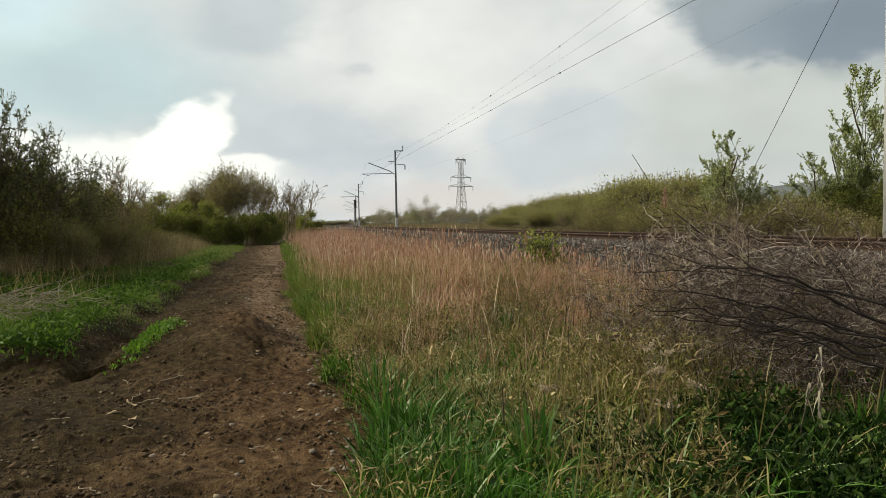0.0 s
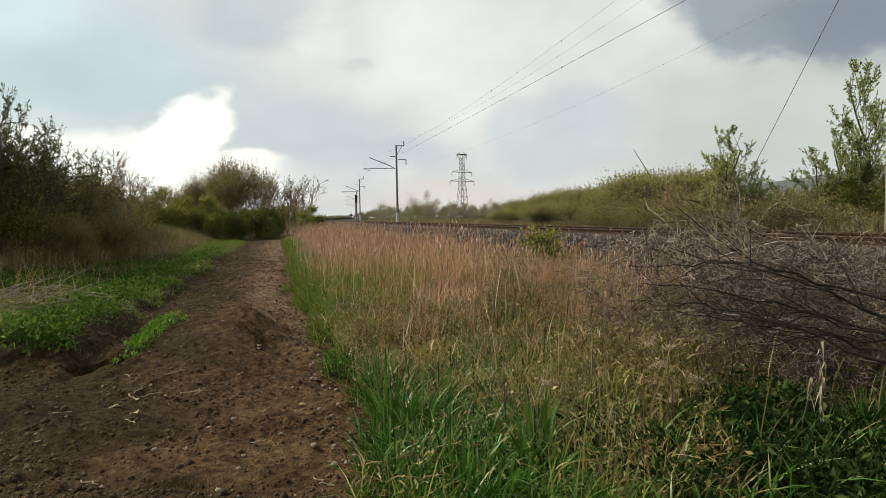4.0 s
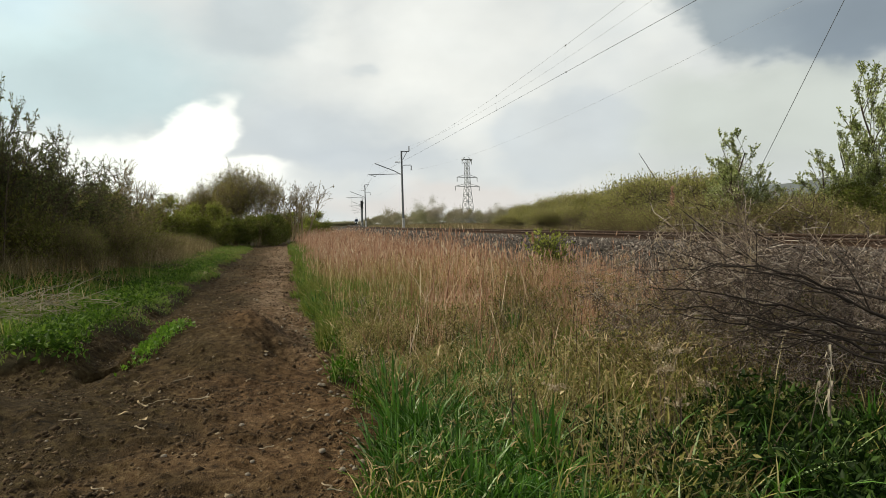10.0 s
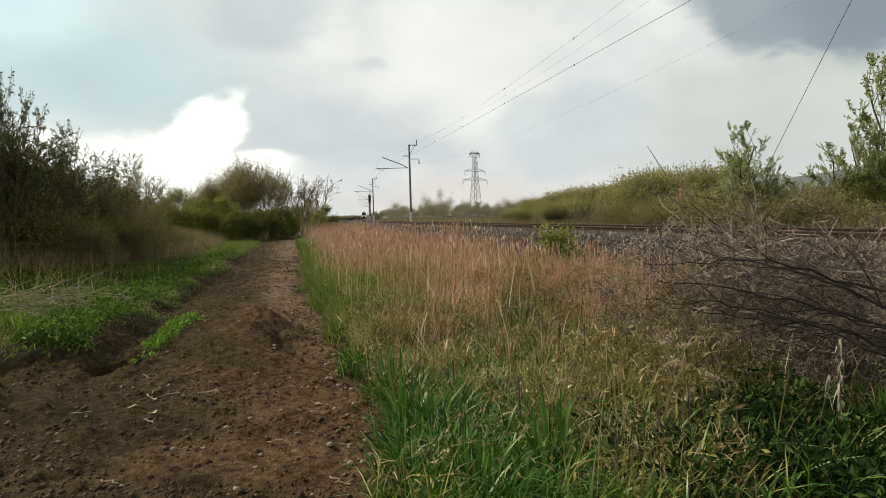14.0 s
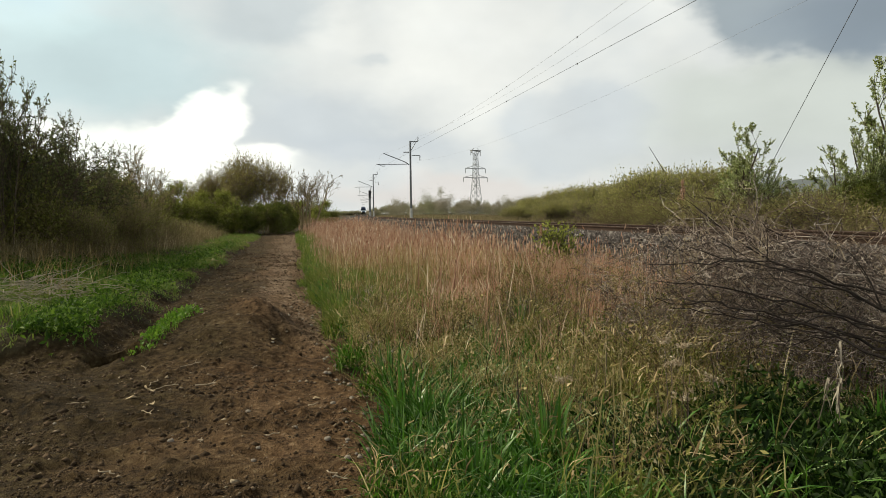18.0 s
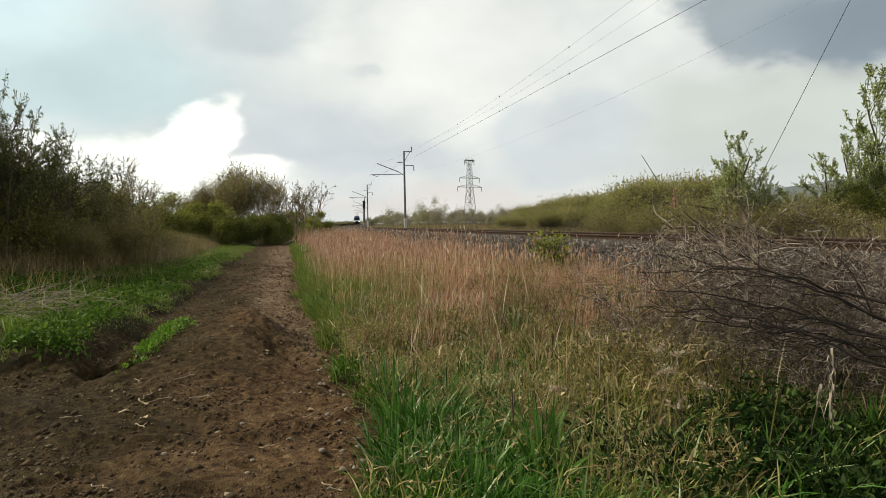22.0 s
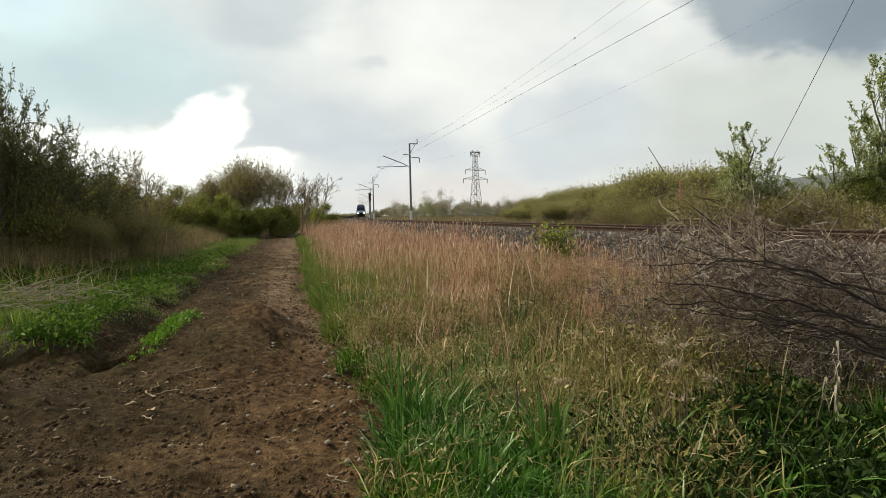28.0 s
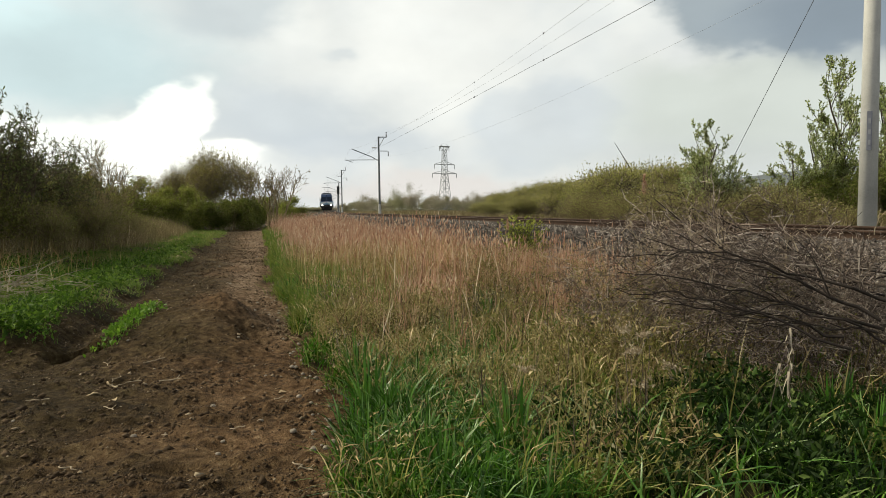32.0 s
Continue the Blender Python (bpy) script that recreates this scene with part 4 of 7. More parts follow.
def make_pylon():
    t = tagged(new("power_pylon"), "grey lattice steel power pylon in the distance", "pylon")
    t.matrix_world = pose(99.5, 368, 0.5, 0, 0, 20)
    bm = bmesh.new()
    lattice(bm, 0, 2.9, 20, 1.35, 5, 0.15)
    lattice(bm, 20, 1.35, 33, 0.95, 5, 0.12)
    lattice(bm, 33, 0.95, 35.4, 1.9, 1, 0.12)
    part("tower", bm, M_PYLON, t)
    for z, half in ((20.5, 8.2), (25.5, 6.8), (35.2, 3.2)):
        bm = bmesh.new()
        pylon_arm(bm, z, half, 0.16)
        if z > 30:
            bm_box(bm, 6.0, 2.2, 0.4, (0, 0, 0.3 + z))
        part("cross_arm", bm, M_PYLON, t)
        for s in (-1, 1):
            bm = bmesh.new()
            bm_rod(bm, (s * half, 0, z), (s * half, 0, z - 2.4), 0.18, k=6)
            part("insulator", bm, M_PYLON, t)


make_pylon()


# ---- plants ----
def shrub(name, seed, stems, height, spread, levels, leaf_mat, leaf_n, leaf_size, wood, label, category="shrub", rad=0.03, rmin=0.004, wide=0.45, base=0.5, leaf_levels=(-1,)):
    """A many-stemmed shrub with its foliage, at the origin."""
    rng = np.random.default_rng(seed)
    t = tagged(new(name), label, category)
    a = rng.uniform(0, 2 * np.pi, stems)
    tilt = np.abs(rng.normal(0, spread, stems))
    d = np.stack([np.cos(a) * np.sin(tilt), np.sin(a) * np.sin(tilt), np.cos(tilt)], 1)
    r0 = base * np.sqrt(rng.random(stems))
    p = np.stack([np.cos(a) * r0, np.sin(a) * r0, np.zeros(stems) - 0.1], 1)
    out = grow(rng, p, d, height * rng.uniform(0.6, 1.0, stems), rad * rng.uniform(0.7, 1.2, stems), levels)
    for k in range(stems):
        v, f = join_geo(grown_geo(out, 3, rmin, k))
        part("stem", mesh_np("stem", v, f), wood, t)
    if leaf_n:
        parts = [leaves_on(out, rng, leaf_n, leaf_size, wide, lv) for lv in leaf_levels]
        v, f = join_geo(parts)
        part("crown", mesh_np("crown", v, f), leaf_mat, t)
    return t


def place(ob, x, y, turn=0, s=1.0, sz=None, label="", z=None):
    """Moves a built plant to its spot."""
    ob.scale = (s, s, sz or s)
    zz = float(ground_z(x, y)) - 0.03 if z is None else z
    ob.matrix_basis = pose(x, y, zz, 0, 0, turn) @ Matrix.Diagonal((s, s, sz or s, 1))
    return tagged(ob, label=label)


def again(ob, x, y, turn=0, s=1.0, sz=None, label="", z=None):
    c = copy_thing(ob, pose(x, y, 0))
    return place(c, x, y, turn, s, sz, label, z)


BARE = [(6, 6, 0.55, 0.5, 0.6, 0.14, 0.05), (5, 5, 0.5, 0.5, 0.6, 0.2, 0.05), (4, 4, 0.5, 0.55, 0.6, 0.22, 0.04), (3, 0, 0, 0, 0, 0.2, 0.04)]
UPR = [(7, 15, 0.42, 0.4, 0.68, 0.07, 0.04), (5, 9, 0.45, 0.5, 0.55, 0.12, 0.14), (4, 0, 0, 0, 0, 0.12, 0.18)]


def bush(name, seed, width, height, clumps, twigs, per, leaf_size, leaf_mat, wood, label, category="bush", twig_len=0.45, twig_r=0.004, up=0.5, low=0.25, clump=0.42, wide=0.5, fringe=0, bare_low=1.0):
    """A rounded bush: limbs to a number of clumps, each clump full of twigs and leaves."""
    rng = np.random.default_rng(seed)
    t = tagged(new(name), label, category)
    a, q = rng.uniform(0, 2 * np.pi, clumps), np.sqrt(rng.random(clumps))
    cx, cy = np.cos(a) * q * width * 0.34, np.sin(a) * q * width * 0.34
    cz = height * (low + (0.78 - low) * rng.random(clumps) * (1.08 - 0.55 * q ** 2))
    C = np.stack([cx, cy, cz], 1)
    RR = clump * width * 0.5 * rng.uniform(0.75, 1.2, clumps)
    RZ = RR * rng.uniform(0.7, 1.0, clumps) * min(1.0, height / width * 1.2)
    for k in range(clumps):
        foot = np.array([cx[k] * 0.3, cy[k] * 0.3, -0.1])
        m = 5
        tt = np.linspace(0, 1, m + 1)[:, None]
        pts = foot + (C[k] - foot) * tt + rng.normal(size=(m + 1, 3)) * 0.05 * width * np.sin(np.pi * tt) * 0.5
        r = np.linspace(0.02, 0.008, m + 1) * height / 2.5
        sub = grow(rng, pts[3:6], unit(rng.normal(size=(3, 3)) + np.array([0, 0, 0.6])), np.full(3, RR[k] * 1.1), np.full(3, r[3] * 0.6), [(4, 0, 0, 0, 0, 0.2, 0.08)])
        v, f = join_geo([seg_geo(pts[:-1], pts[1:], r[:-1], r[1:], 5)] + grown_geo(sub, 4))
        part("limb", mesh_np("limb", v, f), wood, t)
    k = rng.choice(clumps, twigs, p=RR ** 2 / (RR ** 2).sum())
    d = unit(rng.normal(size=(twigs, 3)))
    rr = rng.random(twigs)[:, None] ** 0.45
    p = C[k] + d * rr * np.stack([RR[k], RR[k], RZ[k]], 1)
    p[:, 2] = np.maximum(p[:, 2], 0.05)
    d = unit(d + np.array([0, 0, up]) + rng.normal(size=(twigs, 3)) * 0.35)
    ln = twig_len * rng.uniform(0.5, 1.4, twigs)
    if fringe:
        ln = np.where(rng.random(twigs) < fringe, ln * 2.2, ln)
    out = grow(rng, p - d * ln[:, None] * 0.5, d, ln, np.full(twigs, twig_r), [(2, 0, 0, 0, 0, 0.18, 0.08)])
    v, f = join_geo(grown_geo(out, 3, 0))
    tagged(part("twig_mass", mesh_np("twig_mass", v, f), wood, t), kind="stuff")
    if per:
        pts, rads, dirs, root = out[0]
        ok = rng.random(twigs) < np.clip(bare_low + (1 - bare_low) * (p[:, 2] / height - 0.1) / 0.45, 0, 1)
        v, f = join_geo([leaves_on([(pts[ok], rads[ok], dirs[ok], root)], rng, per, leaf_size, wide)])
        part("crown", mesh_np("crown", v, f), leaf_mat, t)
    return t


# left side: dark thicket, bare shrubs above it, then hawthorns and an olive crown
thicket = bush("dark_thicket", 11, 4.4, 3.3, 20, 6000, 5, 0.08, M_LEAF_DARK, M_TWIG_BROWN, "dense dark thicket with small new leaves", "thicket", 0.55, 0.005, 0.5, 0.12, 0.38, fringe=0.08)
place(thicket, -8.6, 16.6, 0, 1.0, 1.05)
for x, y, turn, s, sz in [(-7.6, 20.0, 130, 0.95, 1.0), (-7.6, 24.2, 70, 0.95, 1.0), (-11, 14.5, 210, 1.2, 1.3), (-7.8, 28.5, 300, 1.0, 1.0), (-8.2, 33.5, 20, 1.0, 1.0), (-9, 39, 90, 1.1, 1.0), (-11.5, 21, 160, 1.1, 1.25), (-12, 30, 240, 1.2, 1.1)]:
    again(thicket, x, y, turn, s, sz)
bare_shrub = shrub("bare_shrub", 12, 10, 3.6, 0.26, BARE, M_LEAF_BUD, 0, 0.03, M_TWIG_BROWN, "leafless grey shrub with fine upright twigs", "shrub", 0.036, 0.007, base=1.0)
place(bare_shrub, -6.9, 29, 0, 1.0, 1.0)
again(bare_shrub, -7.5, 26.5, 100, 0.9, 0.95)
again(bare_shrub, -6.6, 31, 200, 0.8, 0.85)
leafy_shrub = shrub("budding_shrub", 22, 10, 3.6, 0.26, BARE, M_LEAF_SHOOT, 5, 0.085, M_TWIG, "tall shrub with dark twigs and small fresh leaves", "shrub", 0.028, 0.005, base=1.0, wide=0.38)
place(leafy_shrub, -9.2, 19.6, 190, 0.9, 1.35)
for x, y, turn, s, sz in [(-7.3, 21.6, 40, 1.0, 0.95), (-7.1, 23.6, 270, 0.95, 0.9), (-8.1, 20.2, 80, 0.9, 1.2), (-7.9, 21.2, 220, 0.8, 1.05), (-9.5, 19.2, 100, 1.0, 1.45), (-7.35, 19.3, 150, 0.6, 1.12), (-7.6, 19.0, 20, 0.6, 1.12), (-7.6, 19.9, 55, 0.7, 1.0), (-7.3, 20.4, 200, 0.7, 0.88), (-7.0, 25.5, 310, 0.9, 0.75)]:
    again(leafy_shrub, x, y, turn, s, sz)
haw = bush("hawthorn_bush", 13, 4.8, 4.0, 24, 3600, 4, 0.14, M_LEAF_HAW, M_TWIG_BROWN, "rounded green hawthorn bush by the track", "bush", 0.55, 0.006, 0.5, 0.1, 0.30, fringe=0.16)
place(haw, -5.4, 54, 0, 0.85, 0.88)
for x, y, turn, s, sz in [(-8.6, 52, 80, 0.95, 0.98), (-7.0, 54, 120, 0.8, 0.85), (-11.0, 56, 150, 0.72, 0.9), (-14.5, 54, 30, 1.0, 0.75), (-18, 56, 70, 1.2, 0.9), (-23, 58, 200, 1.3, 0.9), (3.4, 84, 60, 0.9, 0.86), (0.8, 88, 160, 1.1, 0.9), (2.6, 80, 300, 0.7, 0.6)]:
    again(haw, x, y, turn, s, sz)
dark_haw = bush("dark_hawthorn", 15, 4.8, 4.0, 22, 3600, 4, 0.14, M_LEAF_DEEP, M_TWIG_BROWN, "low deep green hawthorn bush at the end of the track", "bush", 0.5, 0.006, 0.4, 0.1, 0.32, fringe=0.1)
place(dark_haw, -2.3, 55, 230, 0.85, 0.72)
again(dark_haw, -1.2, 57, 10, 0.75, 0.74)
again(dark_haw, -4.0, 54.5, 100, 0.7, 0.66)
olive = bush("olive_tree", 14, 7.0, 6.6, 20, 6000, 4, 0.11, M_LEAF_BUD, M_BARK_PALE, "round tree crown just breaking into olive leaf", "tree", 0.75, 0.008, 0.5, 0.42, 0.42, fringe=0.15)
place(olive, -3.8, 61, 0, 1.0, 1.1)
again(olive, -7.4, 63, 100, 0.75, 0.8)
bare_tree = shrub("bare_tree", 25, 4, 4.6, 0.34, BARE, M_LEAF_BUD, 0, 0.03, M_TWIG_BROWN, "small leafless tree with pale forked limbs", "tree", 0.08, 0.0105, base=0.25)
place(bare_tree, 1.3, 62, 0, 1.1, 1.15)
again(bare_tree, -0.3, 64, 120, 1.1, 1.25)
again(bare_tree, -1.6, 66, 200, 1.1, 1.35)
again(bare_tree, 0.5, 65, 300, 1.0, 1.15)
again(bare_tree, -6.6, 62, 40, 1.0, 1.15)

# right side, beyond the railway
willow = bush("willow_bush", 16, 4.6, 3.2, 17, 6000, 4, 0.11, M_LEAF_WILLOW, M_BARK_PALE, "grey-green willow bush with upright shoots", "bush", 0.55, 0.0065, 1.3, 0.15, 0.45, fringe=0.2, bare_low=0.05)
for i, (x, y, s, sz) in enumerate([(16.8, 29.5, 0.9, 0.95), (18.8, 31.5, 1.0, 1.0), (21.2, 31, 1.0, 1.08), (19.5, 37, 1.0, 0.95), (20.5, 43, 1.1, 0.95), (22.5, 50, 1.1, 0.98), (24.2, 58, 1.2, 0.98),
                                  (26, 68, 1.3, 0.9), (18.6, 46, 0.8, 0.6), (23.5, 36, 1.1, 1.05), (30, 82, 1.5, 0.85), (21, 62, 0.8, 0.5)]):
    (place if i == 0 else again)(willow, x, y, i * 67, s, sz)
thick = bush("brown_thicket", 17, 3.6, 2.1, 14, 5200, 1, 0.075, M_LEAF_WILLOW, M_TWIG_BROWN, "tangled brownish thicket with a little fresh leaf", "thicket", 0.5, 0.0035, 0.9, 0.08, 0.5, bare_low=0.1)
for i, (x, y, s, sz) in enumerate([(14.4, 19.5, 1, 0.85), (15.9, 18, 1.1, 0.8), (17.4, 17, 1.1, 0.42), (19.2, 16, 1.1, 0.4), (15.2, 22.5, 1, 0.9), (16.2, 26, 1.1, 0.95), (21.0, 14.4, 1.2, 0.42), (14.4, 25, 0.8, 0.7), (17.8, 20.5, 1.1, 0.8), (20.2, 18.6, 1.2, 0.5), (15, 29.5, 1, 0.8)]):
    (place if i == 0 else again)(thick, x, y, i * 51, s, sz)
bare_thick = bush("bare_thicket", 27, 3.6, 2.1, 14, 4200, 3, 0.06, M_LEAF_DARK, M_TWIG_BROWN, "leaning brownish thicket of bare twigs on the verge", "thicket", 0.6, 0.0045, 0.9, 0.08, 0.5, fringe=0.2)
for i, (x, y, s, sz) in enumerate([(-6.0, 20.5, 0.6, 0.75), (-5.7, 24.0, 0.7, 0.85), (-5.8, 28.0, 0.7, 0.75), (-6.3, 33, 0.75, 0.6), (-6.8, 39, 0.8, 0.6)]):
    (place if i == 0 else again)(bare_thick, x, y, i * 77, s, sz)
green = bush("green_bush", 19, 2.8, 2.4, 10, 2600, 8, 0.07, M_LEAF_POPLAR, M_BARK, "fresh green bush beyond the railway", "bush", 0.4, 0.004, 0.8, 0.12, 0.5)
place(green, 15.4, 20.6, 0, 0.95, 1.0)
again(green, 16.8, 20.4, 90, 0.8, 0.8)
pop = shrub("young_poplar", 18, 3, 4.3, 0.17, UPR, M_LEAF_POPLAR, 16, 0.088, M_BARK, "young poplar with upright shoots in fresh leaf", "tree", 0.045, 0.006, wide=0.5, base=0.2)
tall_poplar = place(pop, 19.1, 18.2, 0, 1.2, 1.27)
low_poplar = again(pop, 14.4, 20.0, 140, 0.95, 0.81)
again(pop, 15.3, 20.0, 250, 0.75, 0.58)
again(pop, 16.0, 19.9, 10, 0.6, 0.5)
again(pop, 17.2, 18.6, 60, 0.8, 0.64)
again(pop, 18.3, 18.6, 20, 0.8, 0.78)
again(pop, 20.3, 17.6, 20, 1.0, 1.05)
again(pop, 21.5, 16.4, 320, 1.0, 0.95)

for x, y, turn, s, sz in [(17.6, 18.3, 30, 0.5, 0.55), (18.7, 17.2, 160, 0.55, 0.6), (19.9, 16.2, 250, 0.6, 0.58)]:
    again(dark_haw, x, y, turn, s, sz, "dark green thorn bush beyond the railway")


# distant woods along the horizon, their colour paled to stand for haze
def far_woods():
    rng = np.random.default_rng(4)
    P, S = [], []
    belts = [(a, 205 + 40 * math.sin(a * 0.9) + rng.uniform(-15, 15), 5.2 + rng.uniform(-1.6, 1.2), 4.5) for a in np.arange(7.6, 30, 0.8)]
    belts += [(8.1, 170, 6.3, 5), (11.6, 190, 8.6, 6), (11.2, 192, 8.0, 5)]
    belts += [(a, 430 + rng.uniform(-40, 60), 7.5 + rng.uniform(-2, 3), 8) for a in np.arange(7.2, 34, 0.8)]
    belts += [(a, 330 + rng.uniform(-40, 40), 8 + rng.uniform(-3, 3), 9) for a in np.arange(-60, 2.6, 1.4)]
    belts += [(a, 640, 4.5, 12) for a in np.arange(2.6, 7.4, 0.7)]
    belts += [(a, 300 + rng.uniform(-40, 40), 8 + rng.uniform(-3, 3), 9) for a in np.arange(34, 80, 1.6)]
    for ang, dist, h, wid in belts:
        cx, cy = dist * math.sin(radians(ang)), dist * math.cos(radians(ang))
        h *= 1.15
        n = 2600 if -3 < ang < 36 else 500
        k = rng.integers(0, 7, n)
        hub = rng.normal(size=(7, 3)) * np.array([wid * 0.34, wid * 0.34, h * 0.13]) + np.array([0, 0, h * 0.45])
        big = rng.uniform(0.5, 1.0, 7)[k]
        d = rng.normal(size=(n, 3)) * np.array([wid * 0.17, wid * 0.17, h * 0.15]) * big[:, None]
        P.append(np.array([cx, cy, 0]) + np.maximum(hub[k] + d, np.array([-99, -99, 0.1])))
        S.append((rng.uniform(0.16, 0.42, n) if n > 1000 else rng.uniform(0.4, 1.0, n)) * dist / 300)
    P, S = np.concatenate(P), np.concatenate(S)
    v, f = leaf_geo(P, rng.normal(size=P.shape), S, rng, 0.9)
    tagged(part("far_woods", mesh_np("far_woods", v, [f]), M_FAR_WOOD), "distant belts of brown and green woodland with haze in their colour", "woods", kind="stuff")


far_woods()


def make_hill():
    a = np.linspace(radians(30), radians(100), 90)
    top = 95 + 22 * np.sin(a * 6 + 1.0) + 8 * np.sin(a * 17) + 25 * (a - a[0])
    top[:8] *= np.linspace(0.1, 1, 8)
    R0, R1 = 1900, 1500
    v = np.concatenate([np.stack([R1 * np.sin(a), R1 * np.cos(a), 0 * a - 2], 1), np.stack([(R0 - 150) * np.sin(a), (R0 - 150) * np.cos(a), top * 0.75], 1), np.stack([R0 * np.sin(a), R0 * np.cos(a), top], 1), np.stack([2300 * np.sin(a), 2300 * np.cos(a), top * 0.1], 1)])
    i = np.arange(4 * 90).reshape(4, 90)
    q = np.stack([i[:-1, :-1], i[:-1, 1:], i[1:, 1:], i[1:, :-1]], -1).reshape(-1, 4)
    tagged(part("backdrop_hill", mesh_np("hill", v, [q]), M_HILL, smooth=True), "low wooded hill on the horizon, blue-grey with painted haze", "hill", kind="structure")


make_hill()


# ---- grasses ----
M_VERGE = islands("verge_leaves", [(0, (0.025, 0.06, 0.006)), (0.6, (0.07, 0.145, 0.013)), (1, (0.17, 0.27, 0.035))], 0.6, 0.35, 0.25)
M_HERB_DEAD = islands("dead_herbs", [(0, (0.06, 0.045, 0.02)), (0.4, (0.33, 0.255, 0.125)), (0.85, (0.56, 0.46, 0.25)), (1, (0.78, 0.68, 0.46))], 0.9, 0.3, 0.15, (1.4, (0.24, 0.25, 0.07)))
def scatter(rng, n, x0, x1, y0, y1, power=1.0, keep=None):
    x = rng.uniform(x0, x1, n)
    y = y0 + (y1 - y0) * rng.random(n) ** power
    if keep is not None:
        k = rng.random(n) < keep(x, y)
        x, y = x[k], y[k]
    return x, y


def tuft(name, label, material, parts, category="grass"):
    v, f = join_geo(parts)
    return tagged(part(name, mesh_np(name, v, f), material), label, category, kind="stuff")


def lawn(rng, x, y, h0, h1, w0, w1, lean0, lean1):
    n = len(x)
    return blade_geo(x, y, ground_z(x, y), rng.uniform(h0, h1, n), rng.uniform(w0, w1, n), rng.uniform(lean0, lean1, n), rng)


def off_path(x, y):
    return 1 - path_mask(x, y)


def green_spot(x, y):
    """Where fresh growth has overtaken the dead weeds."""
    return np.clip((gauss(x, y, 0.9, 3.75, 0.36, 1.1) * 1.7 + gauss(x, y, 2.8, 3.6, 0.65, 0.6) * 1.4) * (0.45 + 0.7 * sstep(0.3, 0.5, vnoise(x * 3.5, y * 3.5, 59))) + 0.9 * gauss(x, y, 1.6, 6.0, 0.3, 0.6) + 1.1 * gauss(x, y, 1.5, 12.2, 0.8, 2.4), 0, 1)


def make_grass():
    rng = np.random.default_rng(21)
    # reddish reed-grass between the path and the ballast
    def reeds(x, y):
        front = sstep(15.2, 17.6, y + 2.0 * fbm(x, y, 1.5, 2, 8) + 1.75 * np.minimum(x - 1, 3.5))
        return sstep(0.25, 1.7, x + 0.7 * fbm(x, y, 1.4, 2, 3)) * sstep(6.5, 5.4, x - curve_x(y)) * (front + 0.04)
    x, y = scatter(rng, 46000, 0.3, 14, 8, 75, 1.6, reeds)
    tall = 0.42 + 0.8 * vnoise(x * 0.9, y * 0.5, 81) + 0.25 * vnoise(x * 4, y * 4, 82)
    tall = tall * (0.4 + 0.6 * sstep(0.5, 3.0, x + 0.02 * y))
    n = len(x)
    parts = [blade_geo(x, y, ground_z(x, y), tall * rng.uniform(0.6, 1.08, n), rng.uniform(0.008, 0.018, n), np.abs(rng.normal(0, 0.28, n)), rng)]
    k = rng.random(len(x)) < 0.8
    n = k.sum()
    parts.append(blade_geo(x[k] + rng.normal(0, 0.03, n), y[k], ground_z(x[k], y[k]), tall[k] * rng.uniform(0.3, 0.8, n), rng.uniform(0.005, 0.011, n), rng.uniform(0.2, 1.1, n), rng))
    # thinner reeds running out towards the brushwood
    x2, y2 = scatter(rng, 9000, 2.6, 5.8, 7.2, 13.5, 1.0, lambda x, y: sstep(0.3, 0.6, vnoise(x * 1.6, y * 1.2, 83)))
    n = len(x2)
    parts.append(blade_geo(x2, y2, ground_z(x2, y2), rng.uniform(0.3, 0.85, n), rng.uniform(0.005, 0.01, n), np.abs(rng.normal(0, 0.35, n)), rng))
    # feathery tips
    k = rng.random(len(x)) < 0.2
    xt, yt = x[k], y[k]
    p = np.stack([xt, yt, ground_z(xt, yt) + tall[k] * rng.uniform(0.8, 1.02, k.sum())], 1)
    parts.append(leaf_geo(p, np.array([0, 0, 1.0]) + rng.normal(size=p.shape) * 0.2, rng.uniform(0.08, 0.16, len(p)), rng, 0.22))
    tuft("reed_grass", "tall dry reddish reed grass beside the track", M_REED, parts)

    def field(x, y):
        return off_path(x, y) * sstep(5.8, 5.0, x - curve_x(y))
    # pale dry stems, some broken over
    x, y = scatter(rng, 8000, 0.5, 6, 4.6, 30, 1.4, lambda x, y: field(x, y) * (1 - 0.9 * green_spot(x, y)) * sstep(0.4, 0.65, vnoise(x * 1.1, y * 0.9, 40)))
    tuft("dry_stems", "scattered pale dry grass stems", M_STRAW, [lawn(rng, x, y, 0.3, 0.75, 0.003, 0.007, 0.1, 1.3)])
    x, y = scatter(rng, 5000, 0.6, 5, 10.5, 19, 1.2, lambda x, y: field(x, y) * sstep(0.3, 0.6, vnoise(x * 1.1 + 5, y * 0.9, 48)))
    tuft("pale_stems", "pale bleached stems at the front of the reeds", M_STRAW, [lawn(rng, x, y, 0.45, 0.95, 0.005, 0.010, 0.02, 0.5)])
    # olive weeds nearer by, uneven in height
    def clump(x, y):
        return (0.06 + 0.94 * sstep(0.36, 0.58, vnoise(x * 1.5, y * 1.1, 4))) * (1 - 0.93 * green_spot(x, y)) * (1 - 0.8 * gauss(x, y, 3.0, 3.4, 0.75, 0.6))

    def swell(x, y):
        return 0.45 + 0.9 * vnoise(x * 1.8, y * 1.8, 44)
    x, y = scatter(rng, 70000, 0.3, 6.0, 2.9, 16, 1.4, lambda x, y: field(x, y) * clump(x, y))
    n = len(x)
